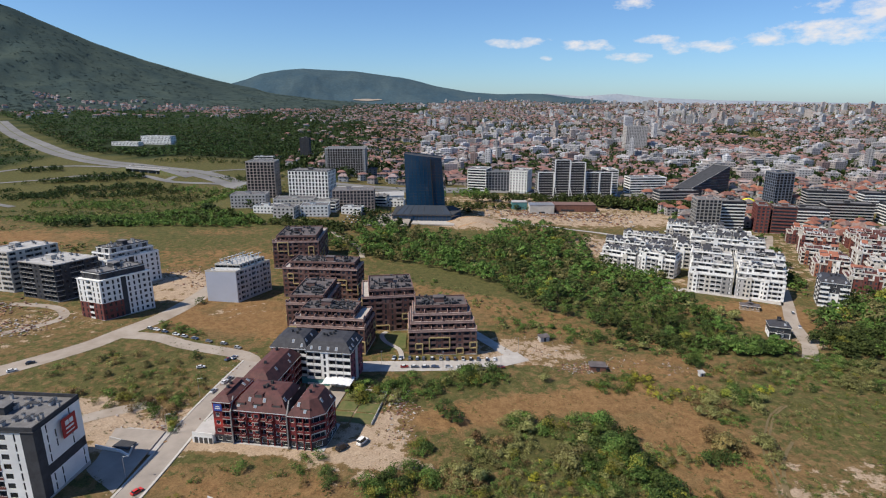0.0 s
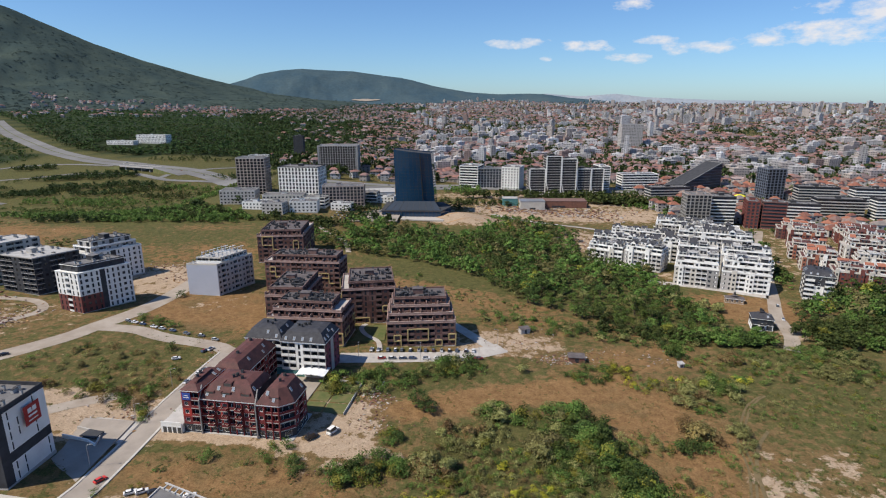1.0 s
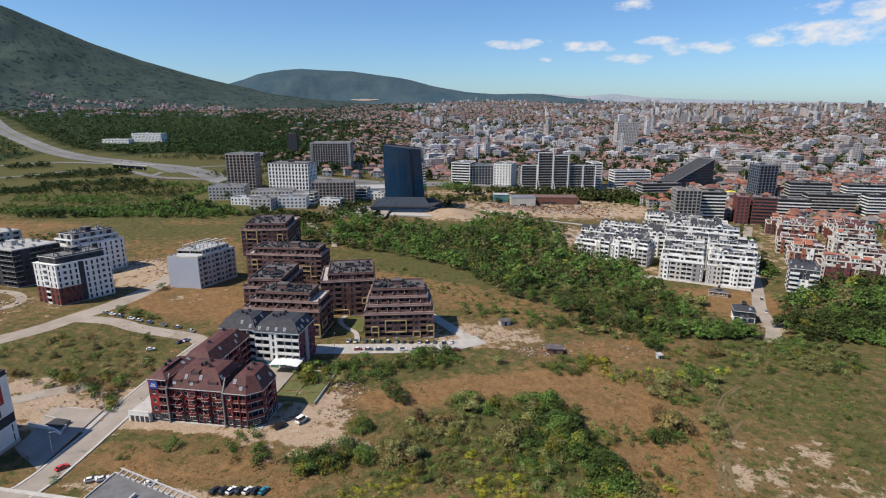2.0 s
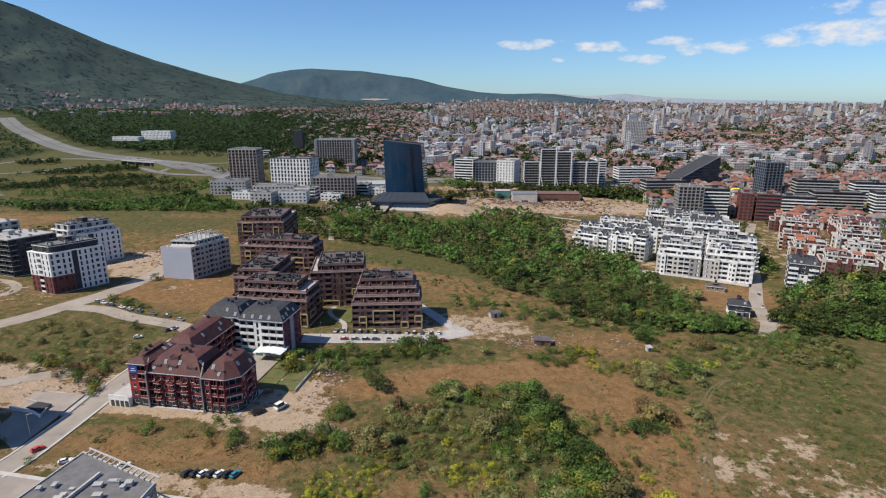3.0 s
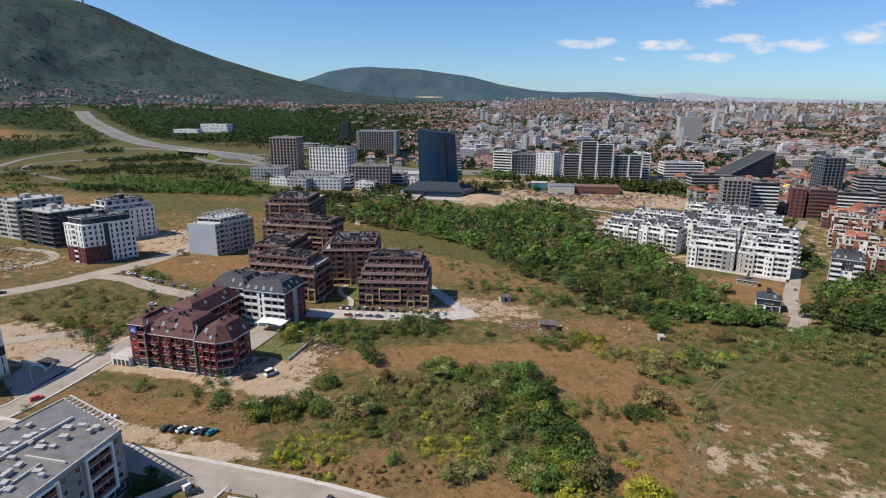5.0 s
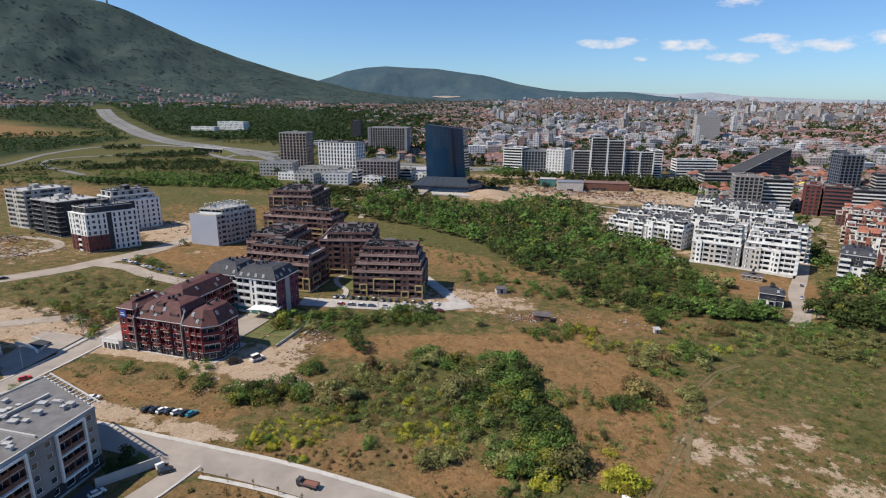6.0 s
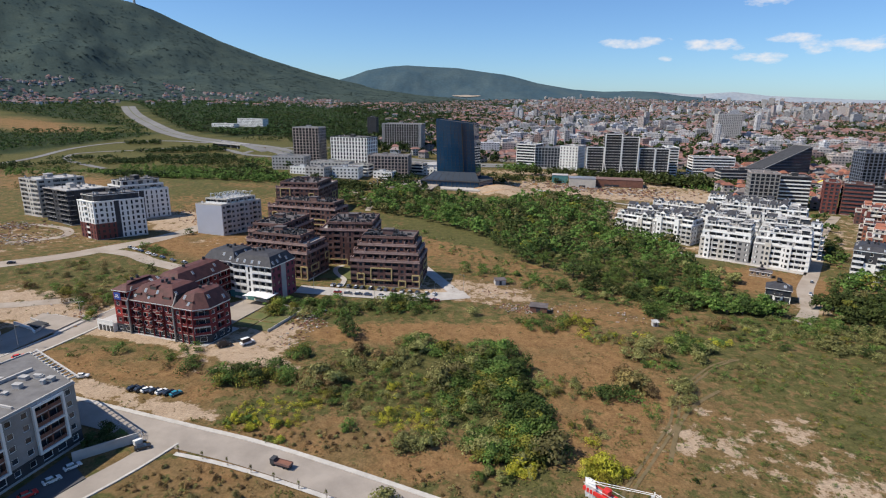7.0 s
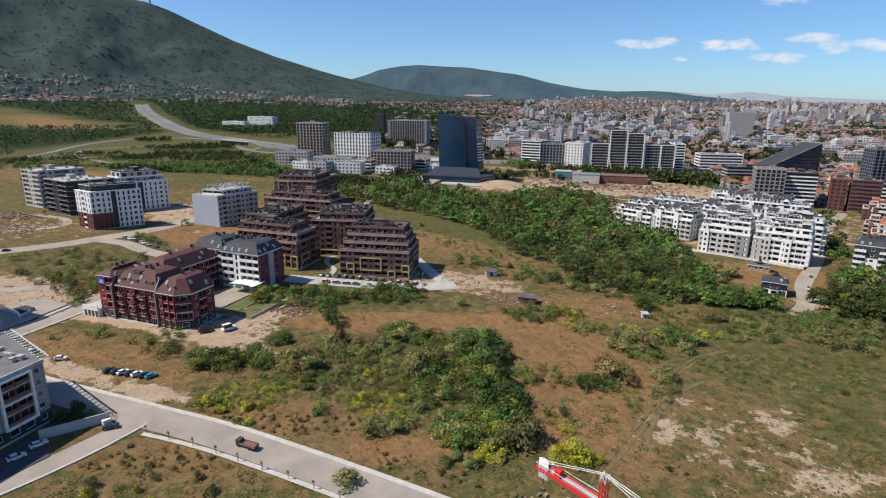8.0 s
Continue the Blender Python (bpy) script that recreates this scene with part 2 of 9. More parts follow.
M = {
    "white": mat("white_render", (0.8, 0.79, 0.76), (0.68, 0.67, 0.64), 0.15, fine=0.06, per_object=0.05),
    "offwhite": mat("cream_render", (0.56, 0.52, 0.46), (0.46, 0.43, 0.38), 0.2, fine=0.08),
    "lavender": mat("grey_render", (0.46, 0.48, 0.54), (0.42, 0.44, 0.5), 0.1, fine=0.04),
    "grey": mat("concrete", (0.3, 0.29, 0.28), (0.22, 0.21, 0.2), 0.2, fine=0.12, bump=0.2),
    "lgrey": mat("light_concrete", (0.46, 0.44, 0.42), (0.37, 0.35, 0.33), 0.2, fine=0.1),
    "dgrey": mat("charcoal_cladding", (0.055, 0.056, 0.062), (0.035, 0.036, 0.04), 0.3, fine=0.12),
    "brown": mat("brown_brick_cladding", (0.14, 0.072, 0.062), (0.098, 0.051, 0.046), 0.4, fine=0.22, bump=0.3),
    "brown2": mat("umber_panel", (0.2, 0.12, 0.104), (0.135, 0.082, 0.072), 0.4, fine=0.18),
    "ochre": mat("ochre_panel", (0.46, 0.36, 0.17), (0.38, 0.29, 0.14), 0.5, fine=0.1),
    "redwall": mat("oxblood_render", (0.21, 0.036, 0.036), (0.13, 0.028, 0.029), 0.3, fine=0.14),
    "redbright": mat("scarlet_render", (0.4, 0.045, 0.035), (0.3, 0.035, 0.03), 0.4, fine=0.1),
    "redbrick": mat("red_brick", (0.18, 0.058, 0.048), (0.12, 0.042, 0.038), 0.4, fine=0.15, bump=0.2),
    "pink": mat("raspberry_render", (0.22, 0.06, 0.085), (0.17, 0.045, 0.065), 0.3, fine=0.1),
    "roofred": mat("brown_red_shingle", (0.118, 0.047, 0.042), (0.075, 0.034, 0.031), 0.5, rough=0.7, fine=0.25, bump=0.4, bump_scale=5),
    "roofgrey": mat("anthracite_shingle", (0.055, 0.055, 0.062), (0.034, 0.034, 0.04), 0.5, rough=0.7, fine=0.25, bump=0.4, bump_scale=5),
    "bitumen": mat("bitumen_roof", (0.17, 0.165, 0.165), (0.115, 0.11, 0.11), 0.35, rough=0.8, fine=0.2, bump=0.2),
    "bitumen2": mat("dark_bitumen_roof", (0.135, 0.115, 0.115), (0.08, 0.07, 0.07), 0.4, rough=0.8, fine=0.3),
    "gravelroof": mat("pale_roof_membrane", (0.42, 0.41, 0.4), (0.3, 0.29, 0.28), 0.3, fine=0.12),
    "metal": mat("zinc", (0.5, 0.5, 0.5), (0.4, 0.4, 0.41), 0.6, rough=0.4, metal=0.7, fine=0.1),
    # back faces of recesses: their shade is put into this dark colour
    "inner": mat("dim_recess_shade", (0.09, 0.085, 0.08), (0.05, 0.048, 0.045), 0.4, fine=0.2),
    "glass": glass_mat("window_glass", (0.03, 0.036, 0.045)),
    "blueglass": glass_mat("blue_curtain_glass", (0.012, 0.045, 0.095), 0.05),
    "asphalt": mat("worn_asphalt", (0.335, 0.29, 0.248), (0.255, 0.22, 0.188), 0.12, rough=0.9, fine=0.12, bump=0.15),
    "dirtroad": mat("dusty_road", (0.36, 0.31, 0.26), (0.27, 0.22, 0.175), 0.1, rough=0.95, fine=0.15, bump=0.3),
    "darkasphalt": mat("dark_asphalt", (0.085, 0.085, 0.09), (0.06, 0.06, 0.064), 0.1, rough=0.85, fine=0.12),
    "farroad": mat("old_motorway_asphalt", (0.2, 0.195, 0.19), (0.14, 0.135, 0.13), 0.02, rough=0.9, fine=0.1),
    "kerb": mat("concrete_kerb", (0.5, 0.47, 0.43), (0.4, 0.37, 0.33), 0.5, fine=0.12),
    "paving": mat("pale_paving", (0.44, 0.41, 0.38), (0.35, 0.32, 0.29), 0.3, fine=0.12),
    "lawn": mat("mown_lawn", (0.075, 0.1, 0.03), (0.14, 0.125, 0.05), 0.3, fine=0.3, bump=0.4),
    "tan": mat("bare_clay", (0.42, 0.24, 0.11), (0.32, 0.19, 0.1), 0.08, rough=0.95, fine=0.2, bump=0.4, bump_scale=2),
    "rust": mat("rusty_steel", (0.22, 0.1, 0.07), (0.15, 0.075, 0.055), 0.4, fine=0.3),
    "redsteel": mat("red_painted_steel", (0.6, 0.04, 0.035), (0.5, 0.035, 0.03), 0.8, rough=0.45, fine=0.08),
    "whitesteel": mat("white_painted_steel", (0.75, 0.74, 0.72), (0.6, 0.59, 0.57), 0.8, rough=0.45, fine=0.06),
    "black": mat("black_rubber", (0.02, 0.02, 0.021), (0.03, 0.03, 0.03), 2.0, fine=0.2),
    "bark": mat("bark", (0.09, 0.07, 0.055), (0.06, 0.045, 0.035), 2.0, fine=0.3),
    "wood": mat("weathered_timber", (0.3, 0.22, 0.14), (0.2, 0.14, 0.09), 1.0, fine=0.25),
    "teal": mat("teal_hoarding", (0.1, 0.26, 0.25), (0.08, 0.2, 0.2), 0.5, fine=0.1),
    "slate": mat("blue_grey_cladding", (0.13, 0.15, 0.19), (0.1, 0.115, 0.15), 0.3, fine=0.1),
    "pinkish": mat("raw_pinkish_concrete", (0.4, 0.34, 0.31), (0.32, 0.27, 0.25), 0.2, fine=0.12),
    "tarp": mat("white_tarpaulin", (0.8, 0.8, 0.8), (0.68, 0.68, 0.7), 0.5, rough=0.5, fine=0.05),
}

# ---- mesh helpers ----
class Mesh:
    """Collects faces with a material each, then becomes one mesh."""

    def __init__(self, *mats):
        self.v, self.f, self.m, self.mats = [], [], [], [M[x] if isinstance(x, str) else x for x in mats]

    def face(self, pts, m=0):
        k = len(self.v)
        self.v += [tuple(p) for p in pts]
        self.f.append(tuple(range(k, k + len(pts))))
        self.m.append(m)

    def prism(self, poly, z0, z1, m=0, top=None, bottom=True):
        """An upright prism over a footprint that runs counterclockwise."""
        k, n = len(self.v), len(poly)
        self.v += [(x, y, z0) for x, y in poly] + [(x, y, z1) for x, y in poly]
        for i in range(n):
            j = (i + 1) % n
            self.f.append((k + i, k + j, k + n + j, k + n + i))
            self.m.append(m)
        self.f.append(tuple(k + n + i for i in range(n)))
        self.m.append(m if top is None else top)
        if bottom:
            self.f.append(tuple(k + i for i in reversed(range(n))))
            self.m.append(m)

    def box(self, x0, y0, z0, x1, y1, z1, m=0, top=None):
        self.prism([(x0, y0), (x1, y0), (x1, y1), (x0, y1)], z0, z1, m, top)

    def bar(self, a, b, w, m=0, h=None):
        """A beam from a to b."""
        a, b = Vector(a), Vector(b)
        d = (b - a).normalized()
        s = d.cross(Vector((0, 0, 1)))
        s = (s if s.length > 0.01 else Vector((1, 0, 0))).normalized()
        u = s.cross(d).normalized()
        s, u = s * w / 2, u * (h or w) / 2
        k = len(self.v)
        self.v += [tuple(p) for e in (a, b) for p in (e - s - u, e + s - u, e + s + u, e - s + u)]
        for q in ((0, 1, 5, 4), (1, 2, 6, 5), (2, 3, 7, 6), (3, 0, 4, 7), (3, 2, 1, 0), (4, 5, 6, 7)):
            self.f.append(tuple(k + i for i in q))
            self.m.append(m)

    def tube(self, a, b, r0, r1, n=8, m=0):
        a, b = Vector(a), Vector(b)
        d = (b - a).normalized()
        s = d.cross(Vector((0.3, 0.2, 1)) if abs(d.z) < 0.9 else Vector((1, 0, 0))).normalized()
        u = s.cross(d)
        k = len(self.v)
        for e, r in ((a, r0), (b, r1)):
            self.v += [tuple(e + (s * math.cos(6.2832 * i / n) + u * math.sin(6.2832 * i / n)) * r) for i in range(n)]
        for i in range(n):
            j = (i + 1) % n
            self.f.append((k + j, k + i, k + n + i, k + n + j))
            self.m.append(m)
        self.f += [tuple(k + i for i in range(n)), tuple(k + n + i for i in reversed(range(n)))]
        self.m += [m, m]

    def data(self, name, smooth=False):
        me = bpy.data.meshes.new(name)
        me.from_pydata(self.v, [], self.f)
        for x in self.mats:
            me.materials.append(x)
        me.polygons.foreach_set("material_index", self.m)
        if smooth:
            me.polygons.foreach_set("use_smooth", [True] * len(self.f))
        me.update()
        return me

    def ob(self, name, parent=None, label="", at=None, smooth=False):
        o = new(name, self.data(name, smooth))
        o.parent = parent
        if at:
            o.location = at
        if label:
            o["label"] = label
        return o


def piece(name, data, parent, at, rz=0.0, label=""):
    """One more object on mesh data that alike pieces share."""
    o = new(name, data)
    o.parent, o.location, o.rotation_euler = parent, at, (0, 0, rz)
    if label:
        o["label"] = label
    return o


def thing(name, at, label, category, group="", rz=0.0, kind=""):
    o = new(name)
    o.empty_display_size = 1.0
    o.location, o.rotation_euler = at, (0, 0, rz)
    return tagged(o, label, category, group, kind)


# ---- the lie of the land ----
def land(x, y):
    """Height of the ground: it falls gently to the right, climbs towards the mountain and rises far off."""
    x, y = np.asarray(x, float), np.asarray(y, float)
    r = np.hypot(x, y)
    s = np.clip((r - 900) / 3900, 0, 1)
    left = np.clip(-np.degrees(np.arctan2(x, np.maximum(y, 1))) / 40, 0, 1)
    z = -0.03 * np.clip(x, -230, 130)
    z = z + 0.035 * np.clip(y - 330, 0, 1100) * np.clip((60 - x) / (200 + 0.7 * np.clip(y - 600, 0, 4000)), 0, 1)
    mid = np.exp(-(((np.degrees(np.arctan2(x, np.maximum(y, 1))) - 5) / 12) ** 2))
    z = z + s**1.4 * (92 - 20 * left + 34 * mid)
    z = z + 8.5 * np.clip((y - 545) / 100, 0, 1) * np.clip((x + 40) / 100, 0, 1)
    ease = lambda v, lo, hi: (lambda q: q * q * (3 - 2 * q))(np.clip((v - lo) / (hi - lo), 0, 1))
    z = z - 32 * ease(y, 440, 700) * ease(-x, 190, 330) * (1 - ease(r, 1400, 2300))
    z = z - 1.9 * np.exp(-(((x + 105) / 45) ** 2 + ((y - 174) / 36) ** 2))
    z = z + 7.5 * np.exp(-(((x - 30) / 28) ** 2 + ((y - 528) / 26) ** 2)) + 5 * np.exp(-(((x - 95) / 40) ** 2 + ((y - 490) / 30) ** 2))
    return z


def gz(x, y):
    return float(land(x, y))


def spaced(lo, a, b, hi, step, grow):
    """Grid lines: even between a and b, wider and wider beyond."""
    mid = list(np.arange(a, b + step / 2, step))
    out, d = [mid[-1]], step
    while out[-1] < hi:
        d *= grow
        out.append(out[-1] + d)
    back, d = [mid[0]], step
    while back[-1] > lo:
        d *= grow
        back.append(back[-1] - d)
    return np.array(back[:0:-1] + mid + out[1:])


# ground cover, as soft spots: x, y, half length, half width, turn, then green, bare, parched
COVER = [
    (-50, 147, 40, 10, -5, 0.15, 0.1, 0.7), (-44, 131, 30, 3.4, -8, 0, 0.95, 0), (-130, 215, 42, 24, -15, 0.62, 0.12, 0.05), (-118, 182, 34, 15, -10, 0.05, 0.95, 0.1),
    (-105, 285, 38, 22, -10, 0, 0.15, 0.85), (-112, 292, 16, 6, 10, 0, 0.6, 0.3), (-235, 255, 40, 26, 0, 0.35, 0.4, 0.1), (-215, 272, 34, 12, 0, 0.35, 0.42, 0.1),
    (-155, 335, 26, 26, 0, 0, 0.9, 0), (-150, 385, 60, 26, 0, 0.45, 0.05, 0.7), (-230, 425, 60, 20, 0, 0.75, 0, 0.3), (-200, 490, 90, 30, 0, 0.95, 0, 0.1),
    (310, 410, 70, 90, -24, 0.5, 0.5, 0.2), (-180, 462, 34, 12, 10, 0.1, 0.1, 0.9), (-330, 430, 70, 26, 0, 0.1, 0.2, 0.9), (-250, 520, 150, 60, 0, 0.85, 0, 0.1),
    (-242, 540, 24, 8, 0, 0.1, 0.2, 0.8), (25, 305, 75, 20, -22, 0.12, 0, 0.9), (10, 320, 60, 12, -25, 0.12, 0.05, 0.95), (90, 262, 50, 10, -12, 0.35, 0, 0.6),
    (178, 304, 36, 20, -15, 0.05, 0.1, 1.0), (178, 304, 32, 16, -15, 0.05, 0.15, 1.0), (-50, 165, 40, 4, -8, 0.05, 0.85, 0.1), (-46, 157, 42, 4, -8, 0.7, 0.1, 0.3), (-26, 168, 9, 24, -8, 0, 0.95, 0),
    (-46, 150, 44, 6, -8, 0.5, 0.1, 0.4), (30, 525, 34, 22, 0, 0, 1.0, 0), (88, 495, 26, 16, 0, 0, 0.5, 0.6), (150, 580, 105, 34, -4, 0, 1.0, 0.2),
    (150, 590, 100, 16, -4, 0.7, 0.2, 0.3), (130, 645, 130, 12, 0, 0.1, 0.9, 0.1), (128, 450, 24, 34, 0, 0, 1.0, 0.1), (128, 440, 22, 26, 0, 0, 0.9, 0.1),
    (165, 362, 12, 9, 0, 0, 0.8, 0.1), (-28, 190, 12, 26, -5, 0.15, 0.55, 0.3), (-28, 160, 12, 14, 0, 0.1, 0.6, 0.3), (40, 250, 22, 14, 0, 0, 0.75, 0.2),
    (-85, 520, 60, 40, 0, 0.3, 0.1, 0.2), (-230, 1000, 500, 60, 0, 0.85, 0, 0.1), (185, 285, 10, 14, 0, 0.1, 0.6, 0.2), (-1300, 2300, 1500, 1300, 0, 0.95, 0, 0),
    (900, 2600, 2000, 1900, 0, 0.6, 0.2, 0.1), (80, 350, 95, 70, -20, 0.9, 0, 0), (60, 440, 80, 50, 0, 0.85, 0, 0), (-8, 210, 46, 13, 16, 0.7, 0, 0.2),
    (18, 194, 29, 8, 16, 0.05, 0.05, 1.0), (82, 187, 26, 20, 16, 0, 0.05, 0.95), (72, 204, 26, 10, 16, 0, 0.1, 0.9), (45, 165, 30, 19, 15, 0.85, 0, 0.05),
    (7, 147, 20, 10, 15, 0.55, 0, 0.45), (22, 128, 29, 7, 14, 0.1, 0.05, 0.7), (-1, 132, 13, 9, 14, 0.7, 0, 0.2), (37, 138, 11, 9, 14, 0.75, 0, 0.15),
    (64, 138, 11, 18, 15, 0.8, 0, 0.15), (52, 123, 19, 6, 14, 0.12, 0.05, 0.65), (82, 146, 11, 17, 13, 0.2, 0, 0.75), (99, 150, 10, 20, 16, 0.08, 0.05, 0.9),
    (111, 175, 11, 16, 16, 0.15, 0.02, 0.8), (92, 204, 21, 9, 16, 0.5, 0, 0.4), (121, 231, 17, 13, 16, 0.05, 0.2, 0.9), (99, 234, 29, 12, 16, 0.2, 0.15, 0.7),
    (151, 224, 40, 19, 13, 0.75, 0, 0.15), (159, 220, 13, 7, 13, 0.2, 0.1, 0.8), (162, 190, 27, 18, 11, 0.7, 0, 0.2), (129, 176, 9, 19, 14, 0.45, 0.1, 0.1),
    (110, 148, 5, 6, 14, 0.1, 0.85, 0.1), (118, 164, 4, 8, 13, 0.15, 0.75, 0.1), (116, 144, 15, 16, 14, 0.4, 0.5, 0.05), (144, 161, 9, 7, 11, 0.1, 0.8, 0.2),
    (155, 161, 9, 8, 12, 0.9, 0.05, 0), (136, 142, 20, 13, 12, 0.4, 0.5, 0.1), (140, 134, 5, 5, 12, 0.1, 0.85, 0.1), (130, 157, 10, 10, 14, 0.4, 0.45, 0.2),
    (6, 106, 20, 6, 14, 0.12, 0, 0.45), (-34, 137, 13, 7, 15, 0.25, 0.05, 0.6), (-25, 125, 4, 4, 15, 0, 0.95, 0), (-3, 121, 9, 3, 13, 0.1, 0.3, 0.5),
    (168, 171, 10, 12, 11, 0.6, 0.05, 0.2), (185, 205, 80, 50, 10, 0.6, 0.05, 0.2), (-420, 500, 150, 50, 10, 0.3, 0.05, 0.7), (-340, 620, 130, 120, 0, 0.8, 0, 0.25),
    (-700, 915, 70, 40, 20, 1.0, 0, 0), (-620, 800, 90, 60, 20, 0.9, 0, 0.1), (-560, 700, 120, 50, 10, 0.75, 0, 0.35), (-1165, 1190, 190, 62, -20, 0, 0.15, 1.0),
    (-1165, 1190, 190, 62, -20, 0, 0.15, 1.0), (-900, 950, 150, 170, 0, 1, 0, 0), (-480, 940, 110, 60, -30, 0.8, 0.15, 0.2), (190, 265, 9, 7, 40, 0, 1, 0),
]


def ground_cover(x, y):
    total = np.ones_like(x) * 0.35
    out = [0.35 * v * np.ones_like(x) for v in (0.4, 0.05, 0.4)]
    for cx, cy, a, b, turn, *vals in COVER:
        c, s = math.cos(radians(turn)), math.sin(radians(turn))
        u, v = ((x - cx) * c + (y - cy) * s) / a, (-(x - cx) * s + (y - cy) * c) / b
        w = 3.0 / (1 + np.exp(np.clip(6 * (np.hypot(u, v) - 1), -40, 40)))
        total = total + w
        for k in range(3):
            out[k] = out[k] + w * vals[k]
    return [np.clip(o / total, 0, 1) for o in out]


BEYOND = ([-1700, -1450, -1267, -1094, -924, -791, -671, -600, -540, -430, -300, -200, 0], [2130, 1890, 1700, 1510, 1350, 1230, 1150, 1135, 1145, 1160, 1180, 1250, 2000])
LANE = ([-2600, -1700, -1450, -1267, -1094, -924, -791, -671, -600], [3000, 2080, 1830, 1640, 1451, 1297, 1178, 1085, 1040])


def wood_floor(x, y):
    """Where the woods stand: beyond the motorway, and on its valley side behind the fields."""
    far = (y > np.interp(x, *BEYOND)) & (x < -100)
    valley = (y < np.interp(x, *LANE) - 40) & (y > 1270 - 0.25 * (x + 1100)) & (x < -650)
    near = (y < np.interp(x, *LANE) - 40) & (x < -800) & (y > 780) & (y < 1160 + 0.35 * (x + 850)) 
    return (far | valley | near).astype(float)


def ground_material():
    m = bpy.data.materials.new("dry_meadow")
    m.use_nodes = True
    n, l = m.node_tree.nodes, m.node_tree.links
    b = n["Principled BSDF"]
    b.inputs["Roughness"].default_value, b.inputs["Specular IOR Level"].default_value = 0.95, 0.1
    pos = n.new("ShaderNodeNewGeometry").outputs["Position"]
    att = n.new("ShaderNodeAttribute")
    att.attribute_name = "cover"
    sep = n.new("ShaderNodeSeparateXYZ")
    l.new(att.outputs["Vector"], sep.inputs[0])

    def noise_of(scale, detail=6.0, rough=0.65, shift=0.0):
        x = n.new("ShaderNodeTexNoise")
        x.inputs["Scale"].default_value, x.inputs["Detail"].default_value, x.inputs["Roughness"].default_value = scale, detail, rough
        moved_by = n.new("ShaderNodeVectorMath")
        moved_by.inputs[1].default_value = (shift, shift * 0.7, 0)
        l.new(pos, moved_by.inputs[0]), l.new(moved_by.outputs[0], x.inputs["Vector"])
        return x.outputs["Fac"]

    def mixed(fac, a, c):
        x = n.new("ShaderNodeMix")
        x.data_type = "RGBA"
        l.new(fac, x.inputs[0])
        for sock, val in ((6, a), (7, c)):
            if isinstance(val, tuple):
                x.inputs[sock].default_value = (*val, 1)
            else:
                l.new(val, x.inputs[sock])
        return x.outputs[2]

    def wide(fac, lo=0.32, hi=0.68):
        r = n.new("ShaderNodeMapRange")
        r.inputs["From Min"].default_value, r.inputs["From Max"].default_value = lo, hi
        l.new(fac, r.inputs[0])
        return r.outputs[0]

    def edge(value, wobble, k, soft):
        """1 where the cover, roughened by noise, is over a half."""
        a = n.new("ShaderNodeMath")
        a.operation = "MULTIPLY_ADD"
        l.new(wobble, a.inputs[0])
        a.inputs[1].default_value = k
        l.new(value, a.inputs[2])
        r = n.new("ShaderNodeMapRange")
        r.interpolation_type = "SMOOTHSTEP"
        r.inputs["From Min"].default_value, r.inputs["From Max"].default_value = 0.5 + k / 2 - soft, 0.5 + k / 2 + soft
        l.new(a.outputs[0], r.inputs[0])
        return r.outputs[0]

    n1, n2, n3 = wide(noise_of(0.06, 6, 0.65)), wide(noise_of(0.24, 9, 0.7)), noise_of(1.6, 7, 0.75)
    n4, n5 = wide(noise_of(0.17, 8, 0.72, 40.0)), wide(noise_of(0.33, 8, 0.75, 90.0))
    weed = mixed(n5, (0.104, 0.072, 0.029), (0.208, 0.136, 0.066))
    parched = mixed(n5, (0.14, 0.077, 0.034), (0.272, 0.163, 0.075))
    green = mixed(n5, (0.046, 0.052, 0.017), (0.125, 0.112, 0.042))
    bare = mixed(n5, (0.42, 0.325, 0.235), (0.3, 0.215, 0.145))
    col = mixed(edge(sep.outputs[2], n1, 0.8, 0.2), weed, parched)
    col = mixed(edge(sep.outputs[0], n2, 0.9, 0.1), col, green)
    col = mixed(edge(sep.outputs[1], n4, 0.8, 0.07), col, bare)
    # dark ground below the woods: undergrowth with tree shade in its colour
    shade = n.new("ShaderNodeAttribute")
    shade.attribute_name = "shaded_undergrowth"
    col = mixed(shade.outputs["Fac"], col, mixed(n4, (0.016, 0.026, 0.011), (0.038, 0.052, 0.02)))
    hs, mr = n.new("ShaderNodeHueSaturation"), n.new("ShaderNodeMapRange")
    mr.inputs["From Min"].default_value, mr.inputs["From Max"].default_value = 0.25, 0.75
    mr.inputs["To Min"].default_value, mr.inputs["To Max"].default_value = 0.5, 1.5
    l.new(n3, mr.inputs[0]), l.new(mr.outputs[0], hs.inputs["Value"]), l.new(col, hs.inputs["Color"])
    l.new(hs.outputs[0], b.inputs["Base Color"])
    bp = n.new("ShaderNodeBump")
    bp.inputs["Strength"].default_value, bp.inputs["Distance"].default_value = 0.7, 0.35
    l.new(n3, bp.inputs["Height"]), l.new(bp.outputs[0], b.inputs["Normal"])
    return m


